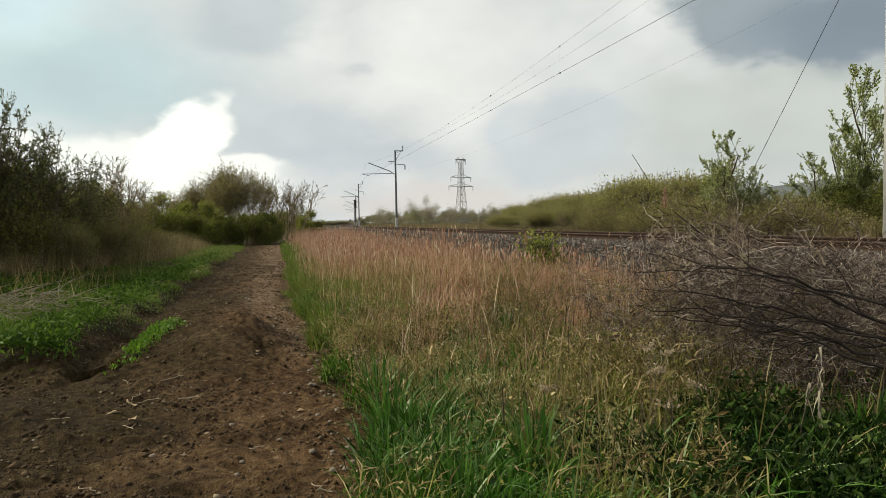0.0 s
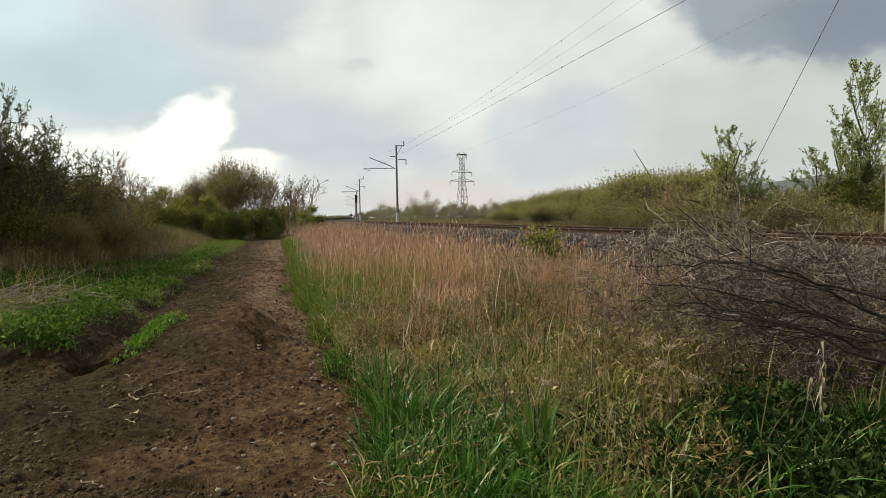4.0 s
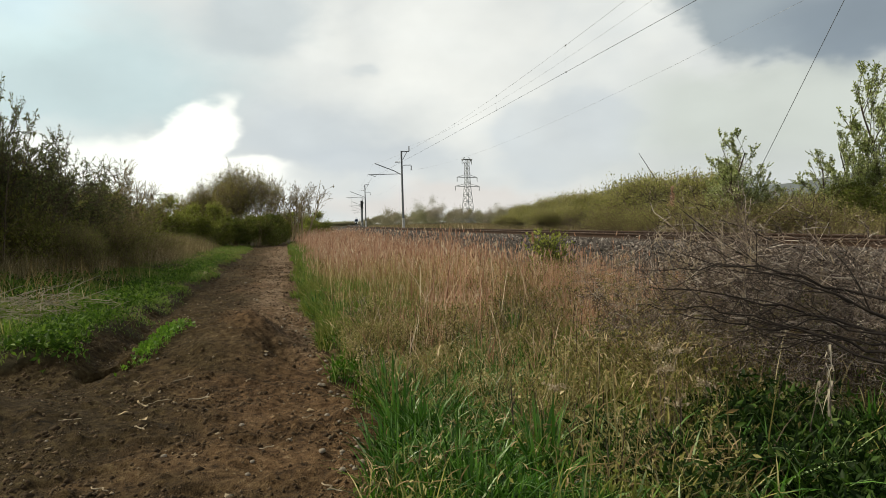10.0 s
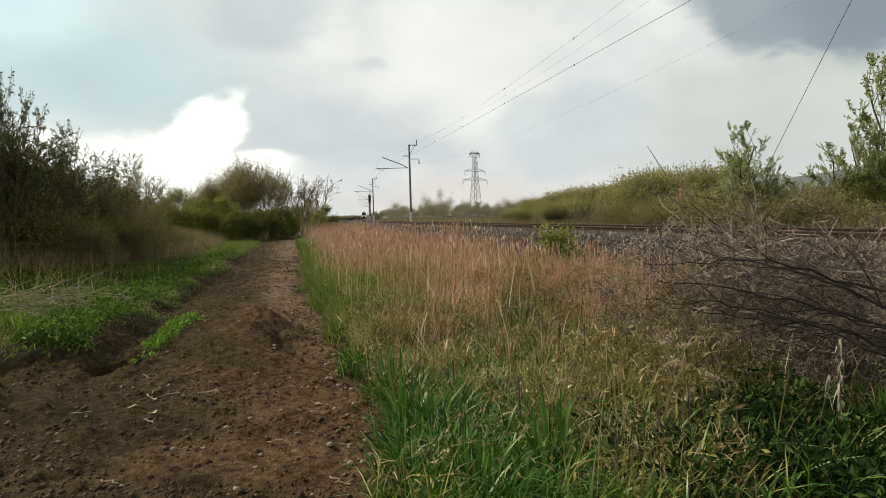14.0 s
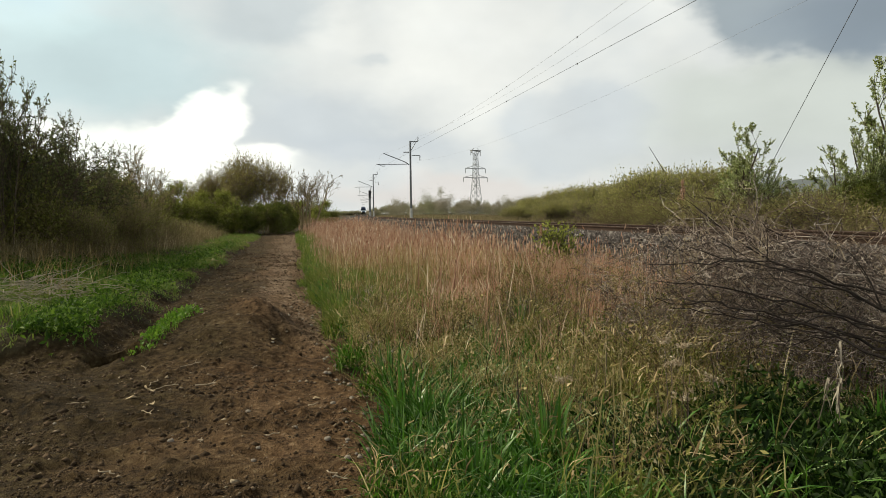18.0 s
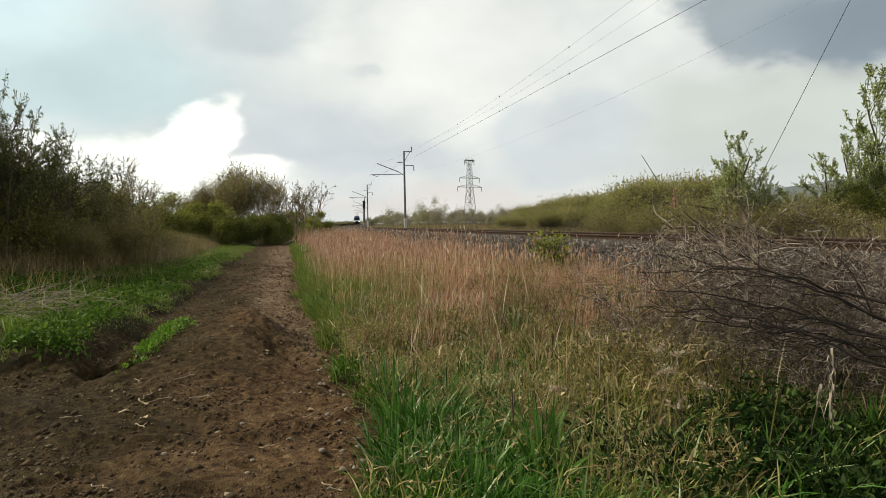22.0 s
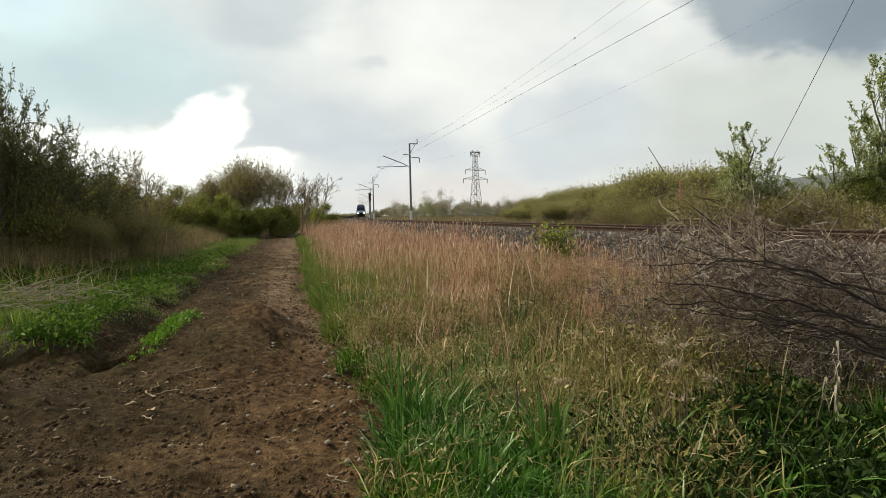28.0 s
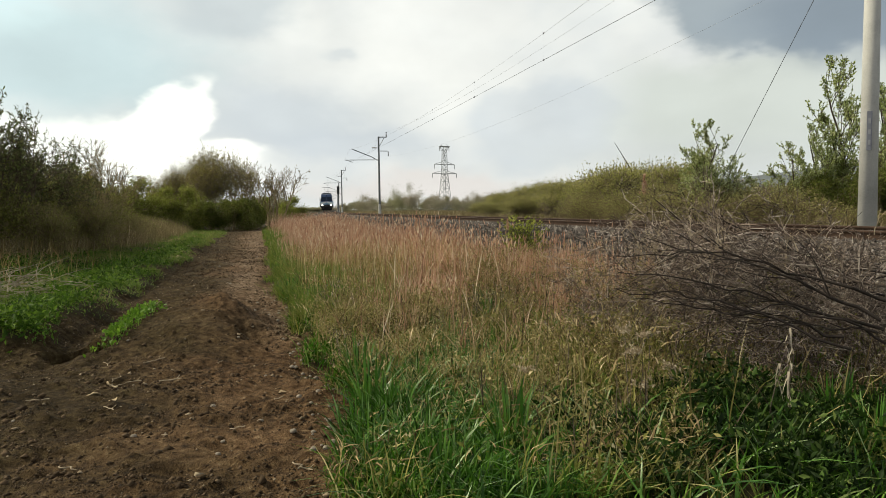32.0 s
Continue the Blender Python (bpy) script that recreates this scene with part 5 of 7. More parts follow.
    parts = [blade_geo(x, y, ground_z(x, y), rng.uniform(0.1, 0.42, n) * swell(x, y), rng.uniform(0.006, 0.012, n), rng.uniform(0.1, 1.3, n), rng)]
    xs, ys = scatter(rng, 26000, 0.5, 5.6, 3.0, 14, 1.35, lambda x, y: field(x, y) * clump(x, y))
    m = len(xs)
    p1 = np.stack([xs, ys, ground_z(xs, ys) + rng.uniform(0.02, 0.38, m) * swell(xs, ys)], 1)
    parts.append(leaf_geo(p1, rng.normal(size=(m, 3)) + np.array([0, 0, 0.3]), rng.uniform(0.02, 0.06, m), rng, 0.45))
    tuft("weed_tangle", "tangled olive weeds with small leaves", M_WEED, parts, "weeds")
    # dead curled leaves caught among the weeds
    x, y = scatter(rng, 36000, 0.3, 5.6, 3.0, 13, 1.3, lambda x, y: field(x, y) * clump(x, y))
    n = len(x)
    lift = rng.uniform(0.0, 0.36, n) * swell(x, y)
    tuft("dead_curls", "curled tan dead leaves caught in the weeds", M_THATCH, [blade_geo(x, y, ground_z(x, y) + lift, rng.uniform(0.04, 0.12, n), rng.uniform(0.007, 0.013, n), rng.uniform(0.6, 2.6, n), rng)])
    # a pale mound of dead herbs
    x, y = scatter(rng, 90000, 0.55, 4.2, 2.9, 10.5, 1.0, lambda x, y: off_path(x, y) * np.clip(gauss(x, y, 1.05, 7.2, 0.5, 1.6) * 1.5 + 0.45 * gauss(x, y, 1.75, 4.0, 0.22, 0.9) + 0.8 * gauss(x, y, 3.0, 8.4, 0.6, 1.4) + 0.4 * gauss(x, y, 2.4, 5.4, 0.4, 0.5), 0, 1) * (0.3 + 0.7 * sstep(0.35, 0.55, vnoise(x * 3, y * 3, 45))))
    n = len(x)
    lift = rng.uniform(0.0, 0.42, n) * (0.4 + 0.8 * vnoise(x * 2, y * 2, 46))
    p1 = np.stack([x, y, ground_z(x, y) + lift], 1)
    tuft("dead_herbs", "pale tan mound of dead branching herbs", M_HERB_DEAD, [blade_geo(x, y, ground_z(x, y) + lift * 0.8, rng.uniform(0.04, 0.14, n), rng.uniform(0.003, 0.006, n), rng.uniform(0.2, 1.8, n), rng), leaf_geo(p1, rng.normal(size=(n, 3)), rng.uniform(0.012, 0.035, n), rng, 0.5)], "weeds")
    # yellow-green meadow grass in front of the reeds
    x, y = scatter(rng, 64000, 0.3, 3.4, 8.5, 17, 1.0, lambda x, y: off_path(x, y) * np.clip(gauss(x, y, 1.25, 12.4, 0.8, 2.6) * 1.3 + gauss(x, y, 0.7, 9.0, 0.3, 1.4), 0, 1))
    tuft("meadow_grass", "yellow-green grass in front of the reeds", M_TURF, [blade_geo(x, y, ground_z(x, y), rng.uniform(0.14, 0.4, len(x)) * (0.6 + 0.8 * vnoise(x * 1.6, y * 1.2, 95)), rng.uniform(0.006, 0.013, len(x)), rng.uniform(0.1, 0.9, len(x)), rng)])
    # leafy herbs along the edge of the track
    x, y = scatter(rng, 26000, 0.3, 1.5, 3.2, 20, 1.2, lambda x, y: off_path(x, y) * sstep(1.25, 0.75, x + 0.3 * fbm(x, y, 1, 2, 47) - 0.02 * y) * sstep(0.35, 0.5, vnoise(x * 2.2, y * 1.6, 49)))
    n = len(x)
    p1 = np.stack([x, y, ground_z(x, y) + rng.uniform(0.01, 0.16, n)], 1)
    tuft("edge_herbs", "low leafy green herbs along the earth edge", M_GRASS, [leaf_geo(p1, rng.normal(size=(n, 3)) * 0.8 + np.array([0, 0, 0.4]), rng.uniform(0.025, 0.06, n), rng, 0.45)], "herbs")
    # soft grass and herbs that close the gap between the reeds and the earth
    x, y = scatter(rng, 52000, 0.0, 1.7, 8.5, 60, 1.3, lambda x, y: off_path(x, y) * sstep(1.7, 0.9, x) * (0.35 + 0.65 * sstep(0.3, 0.6, vnoise(x * 1.9, y * 0.8, 93))))
    n = len(x)
    tuft("edge_grass", "uneven yellow-green grass along the edge of the reeds", M_TURF, [blade_geo(x, y, ground_z(x, y), rng.uniform(0.08, 0.34, n) * (0.5 + vnoise(x * 2, y * 1.1, 94)), rng.uniform(0.006, 0.012, n) * (1 + y / 30), rng.uniform(0.1, 1.0, n), rng)])
    # dark upright stems
    x, y = scatter(rng, 1700, 0.6, 5.4, 3.2, 14, 1.3, lambda x, y: field(x, y) * (1 - green_spot(x, y)) ** 2)
    tuft("dark_stalks", "dark brown dead stalks standing in the weeds", M_TWIG, [lawn(rng, x, y, 0.25, 0.72, 0.006, 0.011, 0.02, 0.6)])
    # tall tan stems between the green clumps
    x, y = scatter(rng, 5000, 1.2, 4.0, 2.8, 7, 1.0, lambda x, y: np.clip(gauss(x, y, 1.75, 3.9, 0.25, 0.8) + 0.35 * gauss(x, y, 2.6, 4.6, 0.9, 0.6) + 0.1, 0, 1) * (1 - gauss(x, y, 3.0, 3.4, 0.8, 0.6)) * sstep(0.35, 0.6, vnoise(x * 4, y * 4, 63)) * 0.35)
    n = len(x)
    tall = rng.uniform(0.25, 0.62, n)
    p1 = np.stack([x, y, ground_z(x, y) + tall * 0.95], 1)
    m = rng.random(n) < 0.3
    tuft("tan_stems", "tall tan grass stems with drooping seed heads", M_STRAW, [blade_geo(x, y, ground_z(x, y), tall, rng.uniform(0.003, 0.006, n), rng.uniform(0.05, 0.7, n), rng), leaf_geo(p1[m], rng.normal(size=(m.sum(), 3)) + np.array([0, 0, -0.3]), rng.uniform(0.04, 0.08, m.sum()), rng, 0.25)])
    # long bleached straws bent across the weeds
    x, y = scatter(rng, 420, 0.5, 5.2, 3.2, 13, 1.3, lambda x, y: off_path(x, y) * (1 - green_spot(x, y)))
    tuft("bent_straws", "long bleached straws bent across the weeds", M_HERB_DEAD, [lawn(rng, x, y, 0.35, 0.85, 0.006, 0.011, 0.1, 0.8)])
    # rusty low growth in front of the reeds
    x, y = scatter(rng, 26000, 0.8, 5.2, 5.6, 14, 1.0, lambda x, y: np.clip(0.8 * gauss(x, y, 1.75, 7.4, 0.35, 0.5) + 0.9 * gauss(x, y, 3.2, 9.6, 1.1, 2.2), 0, 1) * sstep(0.35, 0.6, vnoise(x * 3.1, y * 2.3, 66)))
    tuft("rusty_weeds", "rust-brown dead weeds in front of the reeds", M_REED, [lawn(rng, x, y, 0.12, 0.66, 0.006, 0.012, 0.05, 0.8)], "weeds")
    # ground-hugging dead thatch
    x, y = scatter(rng, 22000, 0.45, 5.6, 4.0, 14, 1.3, lambda x, y: field(x, y) * (1 - 0.9 * green_spot(x, y)))
    n = len(x)
    tuft("thatch", "flattened dead grass thatch under the weeds", M_THATCH, [blade_geo(x, y, ground_z(x, y), rng.uniform(0.08, 0.25, n), rng.uniform(0.003, 0.007, n), rng.uniform(0.8, 2.2, n), rng)])
    # lush green blades
    def lush(x, y):
        return off_path(x, y) * np.clip(gauss(x, y, 0.95, 4.2, 0.3, 0.9) * 1.5 + gauss(x, y, 2.5, 3.4, 0.5, 0.5) * 0.2 * sstep(0.35, 0.5, vnoise(x * 3, y * 3, 62)) + gauss(x, y, 0.85, 13, 0.5, 4.0) * 0.35 + gauss(x, y, 0.6, 6.4, 0.25, 1.2) * 0.7 + gauss(x, y, 1.1, 11, 0.5, 1.0) + gauss(x, y, 2.4, 6.6, 0.8, 0.9) * 0.5 + 0.2 * (1 - gauss(x, y, 3.2, 3.4, 0.8, 0.8)), 0, 1) ** 1.5
    x, y = scatter(rng, 90000, 0.3, 5.0, 2.8, 22, 1.35, lush)
    tuft("lush_grass", "lush green grass at the edge of the track", M_GRASS, [lawn(rng, x, y, 0.12, 0.36, 0.006, 0.013, 0.15, 1.3)])
    # broad bent blades in clumps
    x, y = scatter(rng, 20000, 0.4, 4.4, 2.6, 8, 1.1, lambda x, y: off_path(x, y) * np.clip(gauss(x, y, 0.95, 4.1, 0.3, 0.85) * (0.2 + 1.2 * sstep(0.3, 0.55, vnoise(x * 3.5, y * 3.5, 61))) + gauss(x, y, 1.6, 6.0, 0.25, 0.5) * 0.8 + gauss(x, y, 2.3, 3.4, 0.4, 0.5) * 0.15 + gauss(x, y, 3.0, 3.2, 0.5, 0.5) * 0.05, 0, 1))
    tuft("broad_grass", "broad bent blue-green grass blades", M_BROAD, [lawn(rng, x, y, 0.16, 0.42, 0.01, 0.02, 0.3, 1.4)])
    # dark green nettles in the corner; the brushwood's shade is in their colour
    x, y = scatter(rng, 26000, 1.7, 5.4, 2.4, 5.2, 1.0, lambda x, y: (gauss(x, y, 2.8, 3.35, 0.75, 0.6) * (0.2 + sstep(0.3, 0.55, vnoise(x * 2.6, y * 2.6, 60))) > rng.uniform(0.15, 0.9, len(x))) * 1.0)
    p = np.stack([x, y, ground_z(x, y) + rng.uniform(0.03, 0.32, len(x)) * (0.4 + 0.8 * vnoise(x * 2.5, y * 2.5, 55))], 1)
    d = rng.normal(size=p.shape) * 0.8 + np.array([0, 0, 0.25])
    tuft("nettle_patch", "dark green nettles and coarse herbs with shade in their colour", M_NETTLE_SHADED, [leaf_geo(p, d, rng.uniform(0.035, 0.085, len(p)), rng, 0.4), lawn(rng, x[::2], y[::2], 0.1, 0.34, 0.008, 0.018, 0.2, 1.2)], "herbs")
    # verge on the other side: short turf, then tall dry grass below the thicket
    x, y = scatter(rng, 170000, -8.0, -1.9, 7.0, 55, 1.6, lambda x, y: off_path(x, y) * sstep(-6.2, -4.2, x + fbm(x, y, 2, 2, 9) + 0.1 * np.maximum(0, 25 - y)) * (0.35 + 0.65 * sstep(0.35, 0.6, vnoise(x * 0.9, y * 0.7, 14))) * (1 - 0.75 * gauss(x, y, -4.0, 9.3, 1.0, 1.1)))
    tuft("verge_turf", "short green turf along the verge", M_TURF, [blade_geo(x, y, ground_z(x, y), rng.uniform(0.04, 0.13, len(x)) * (0.5 + 2.6 * vnoise(x * 1.6, y * 1.2, 52) ** 2), rng.uniform(0.008, 0.018, len(x)), rng.uniform(0.2, 1.2, len(x)), rng)])
    x, y = scatter(rng, 45000, -6.5, -2.2, 7.5, 45, 1.5, lambda x, y: off_path(x, y) * 0.5 * sstep(0.55, 0.7, vnoise(x * 0.9 + 9, y * 0.7, 15)))
    tuft("verge_thatch", "flattened straw between the turf", M_THATCH, [lawn(rng, x, y, 0.08, 0.24, 0.004, 0.008, 0.8, 2.2)])
    x, y = scatter(rng, 60000, -9.5, -3.4, 8, 50, 1.4, lambda x, y: sstep(-4.4, -5.4, x + 0.9 * fbm(x, y, 3, 2, 19) + 0.13 * np.maximum(0, 25 - y)))
    parts = [lawn(rng, x, y, 0.25, 0.7, 0.006, 0.013, 0.05, 0.8)]
    x, y = scatter(rng, 26000, -10, -4.6, 10, 50, 1.4, lambda x, y: sstep(-5.0, -6.0, x + 0.9 * fbm(x, y, 3, 2, 19) + 0.13 * np.maximum(0, 25 - y)))
    parts.append(lawn(rng, x, y, 0.4, 1.15, 0.005, 0.011, 0.05, 0.8))
    tuft("verge_dry_grass", "tall tawny dry grass below the thicket", M_DRYBROWN, parts)
    x, y = scatter(rng, 1500, -7.5, -3.2, 11, 22, 1.0, lambda x, y: np.clip(gauss(x, y, -4.8, 14.3, 0.7, 1.2) + 0.6 * gauss(x, y, -4.9, 18, 0.8, 1.6), 0, 1) * 0.6)
    tuft("verge_reeds", "pale dry reeds standing on the verge", M_STRAW, [lawn(rng, x, y, 0.4, 1.0, 0.006, 0.012, 0.05, 0.7)])
    x, y = scatter(rng, 60000, -6.0, -2.4, 8.5, 26, 1.4, lambda x, y: off_path(x, y) * sstep(0.56, 0.68, vnoise(x * 1.4 + 3, y * 1.0, 57)) * sstep(-5.6, -4.6, x + 0.05 * (25 - y)))
    n = len(x)
    p1 = np.stack([x, y, ground_z(x, y) + rng.uniform(0.01, 0.2, n) * vnoise(x * 1.7, y * 1.7, 58)], 1)
    tuft("verge_herbs", "patchy leafy green herbs on the verge", M_VERGE, [leaf_geo(p1, rng.normal(size=(n, 3)) * 0.8 + np.array([0, 0, 0.4]), rng.uniform(0.03, 0.08, n), rng, 0.4)], "herbs")
    # coarse dark herbs in clumps on the verge
    def coarse(x, y):
        return off_path(x, y) * np.clip(1.2 * gauss(x, y, -5.2, 15.8, 1.0, 1.5) + 0.9 * gauss(x, y, -3.1, 12.6, 0.35, 1.2) + gauss(x, y, -2.55, 8.65, 0.27, 0.4) * 1.8 + 0.8 * gauss(x, y, -3.2, 18, 0.4, 2.5) + 0.7 * gauss(x, y, -2.9, 27, 0.4, 5), 0, 1) * np.maximum(sstep(0.35, 0.55, vnoise(x * 2.3, y * 1.7, 91)), 1.3 * gauss(x, y, -2.6, 8.7, 0.3, 0.5))
    x, y = scatter(rng, 60000, -7.5, -2.2, 8, 34, 1.3, coarse)
    n = len(x)
    tall = 0.06 + 0.3 * vnoise(x * 2.1, y * 1.7, 92)
    p1 = np.stack([x, y, ground_z(x, y) + rng.uniform(0.02, 1, n) * tall], 1)
    tuft("coarse_herbs", "clumps of coarse dark green herbs on the verge", M_VERGE, [leaf_geo(p1, rng.normal(size=(n, 3)) * 0.8 + np.array([0, 0, 0.35]), rng.uniform(0.05, 0.11, n), rng, 0.4)], "herbs")
    # the field goes on beside and behind the viewer
    x, y = scatter(rng, 26000, 0.1, 5.6, -6, 2.7, 1.0, lambda x, y: off_path(x, y) * (0.2 + 0.8 * sstep(0.3, 0.6, vnoise(x * 1.3, y * 1.3, 96))))
    tuft("near_grass", "short grass and weeds at the edge of the track", M_GRASS, [lawn(rng, x, y, 0.06, 0.24, 0.006, 0.012, 0.2, 1.2)])
    x, y = scatter(rng, 20000, 0.2, 5.6, -6, 2.7, 1.0, lambda x, y: off_path(x, y) * sstep(0.4, 0.6, vnoise(x * 1.5, y * 1.1, 4)))
    tuft("near_weeds", "low olive weeds at the edge of the track", M_WEED, [lawn(rng, x, y, 0.08, 0.28, 0.006, 0.012, 0.1, 1.3)], "weeds")
    # beyond the railway
    x, y = scatter(rng, 40000, 12.5, 40, 14, 200, 1.6, lambda x, y: sstep(3.9, 4.8, x - curve_x(y) - TRACK_X))
    tuft("far_side_grass", "dry grass on the far side of the railway", M_DRYBROWN, [lawn(rng, x, y, 0.3, 0.8, 0.01, 0.03, 0.1, 0.7)])
    # herb strip by the trench and clumps at the pit
    def herb(x, y):
        return np.clip(gauss(x, y, -1.55, 8.9, 0.13, 0.7, -0.22) * 1.3 + 0.5 * gauss(x, y, -2.45, 8.5, 0.14, 0.25), 0, 1)
    x, y = scatter(rng, 26000, -4.2, -1.0, 7.4, 12, 1.0, lambda x, y: (herb(x, y) > rng.uniform(0.25, 0.9, len(x))) * 1.0)
    p = np.stack([x, y, ground_z(x, y) + rng.uniform(0.01, 0.09, len(x))], 1)
    d = rng.normal(size=p.shape) * 0.7 + np.array([0, 0, 0.6])
    tuft("herb_patch", "bright green leafy herbs beside the trench", M_HERB, [leaf_geo(p, d, rng.uniform(0.025, 0.06, len(p)), rng, 0.6), lawn(rng, x[::3], y[::3], 0.06, 0.16, 0.004, 0.007, 0.1, 0.6)], "herbs")


make_grass()


def tussock(seed, height, n=46):
    """One tussock of broad arching grass."""
    rng = np.random.default_rng(seed)
    t = tagged(new("grass_tussock"), "lush tussock of broad arching green blades", "grass", "tussocks in the field")
    a, q = rng.uniform(0, 2 * np.pi, n), 0.08 * np.sqrt(rng.random(n))
    x, y = np.cos(a) * q, np.sin(a) * q
    v, *f = blade_geo(x, y, 0 * x - 0.02, height * rng.uniform(0.45, 1.1, n), rng.uniform(0.011, 0.023, n), np.abs(rng.normal(0.35, 0.35, n)), rng, a + rng.normal(0, 0.5, n))
    tagged(part("foliage", mesh_np("foliage", v, f), M_BROAD, t), kind="stuff")
    return t


def make_tussocks():
    rng = np.random.default_rng(71)
    kinds = [tussock(230 + k, h) for k, h in enumerate((0.34, 0.42, 0.5, 0.38, 0.3))]
    used = set()

    def where(x, y):
        return off_path(x, y) * np.clip(1.4 * gauss(x, y, 1.0, 4.1, 0.32, 0.7) + gauss(x, y, 1.62, 5.9, 0.18, 0.5) + 0.12 * gauss(x, y, 2.7, 3.5, 0.55, 0.4) + 0.5 * gauss(x, y, 0.75, 9.5, 0.25, 1.6) + 0.4 * gauss(x, y, 1.3, 12, 0.6, 1.2) + 0.35 * gauss(x, y, 2.6, 6.6, 0.8, 0.7), 0, 1)
    x, y = scatter(rng, 1500, 0.4, 4.2, 2.8, 14, 1.2, where)
    for i in range(min(len(x), 150)):
        k = int(rng.integers(0, 5))
        (place if k not in used else again)(kinds[k], x[i], y[i], rng.uniform(0, 360), rng.uniform(0.75, 1.15))
        used.add(k)


make_tussocks()


def weed_plant(seed, height):
    """One dead weed: a stem with side twigs and small seed clusters."""
    rng = np.random.default_rng(seed)
    t = tagged(new("dead_weed"), "dead tan weed with branching stems and seed heads", "weed", "dead weeds in the field")
    n = 4
    p = np.stack([rng.normal(0, 0.05, n), rng.normal(0, 0.05, n), np.full(n, -0.02)], 1)
    d = np.stack([rng.normal(0, 0.25, n), rng.normal(0, 0.25, n), np.ones(n)], 1)
    out = grow(rng, p, d, height * rng.uniform(0.7, 1.1, n), np.full(n, 0.0032), [(6, 9, 0.42, 0.6, 0.7, 0.1, 0.03), (4, 5, 0.45, 0.7, 0.7, 0.16, 0.05), (2, 0, 0, 0, 0, 0.2, 0.05)])
    for k in range(n):
        v, f = join_geo(grown_geo(out, 3, 0.0011, k))
        part("stem", mesh_np("stem", v, f), M_THATCH if seed % 3 else M_BRUSH, t)
    v, f = join_geo([leaves_on(out, rng, 2, 0.016, 0.7)])
    tagged(part("seed_fluff", mesh_np("seed_fluff", v, f), M_WEED, t), kind="stuff")
    return t


def make_weeds():
    rng = np.random.default_rng(61)
    kinds = [weed_plant(200 + k, h) for k, h in enumerate((0.42, 0.5, 0.6, 0.38, 0.55, 0.7))]
    used = set()
    x, y = scatter(rng, 900, 0.7, 5.4, 3.2, 14, 1.3, lambda x, y: off_path(x, y) * (1 - green_spot(x, y)) ** 2 * sstep(0.35, 0.6, vnoise(x * 1.5, y * 1.1, 4) + 0.06))
    for i in range(min(len(x), 240)):
        k = int(rng.integers(0, 6))
        (place if k not in used else again)(kinds[k], x[i], y[i], rng.uniform(0, 360), rng.uniform(0.75, 1.25))
        used.add(k)


make_weeds()


# ---- heap of dead brushwood ----
def sag(v):
    """Presses the heap down: high at its head, low towards the butt ends."""
    top = 1.58 - 0.72 * sstep(-0.9, 0.6, v[:, 0])
    v[:, 2] = np.where(v[:, 2] > top, top + 0.3 * np.tanh((v[:, 2] - top) * 1.5), np.maximum(v[:, 2], -0.05))


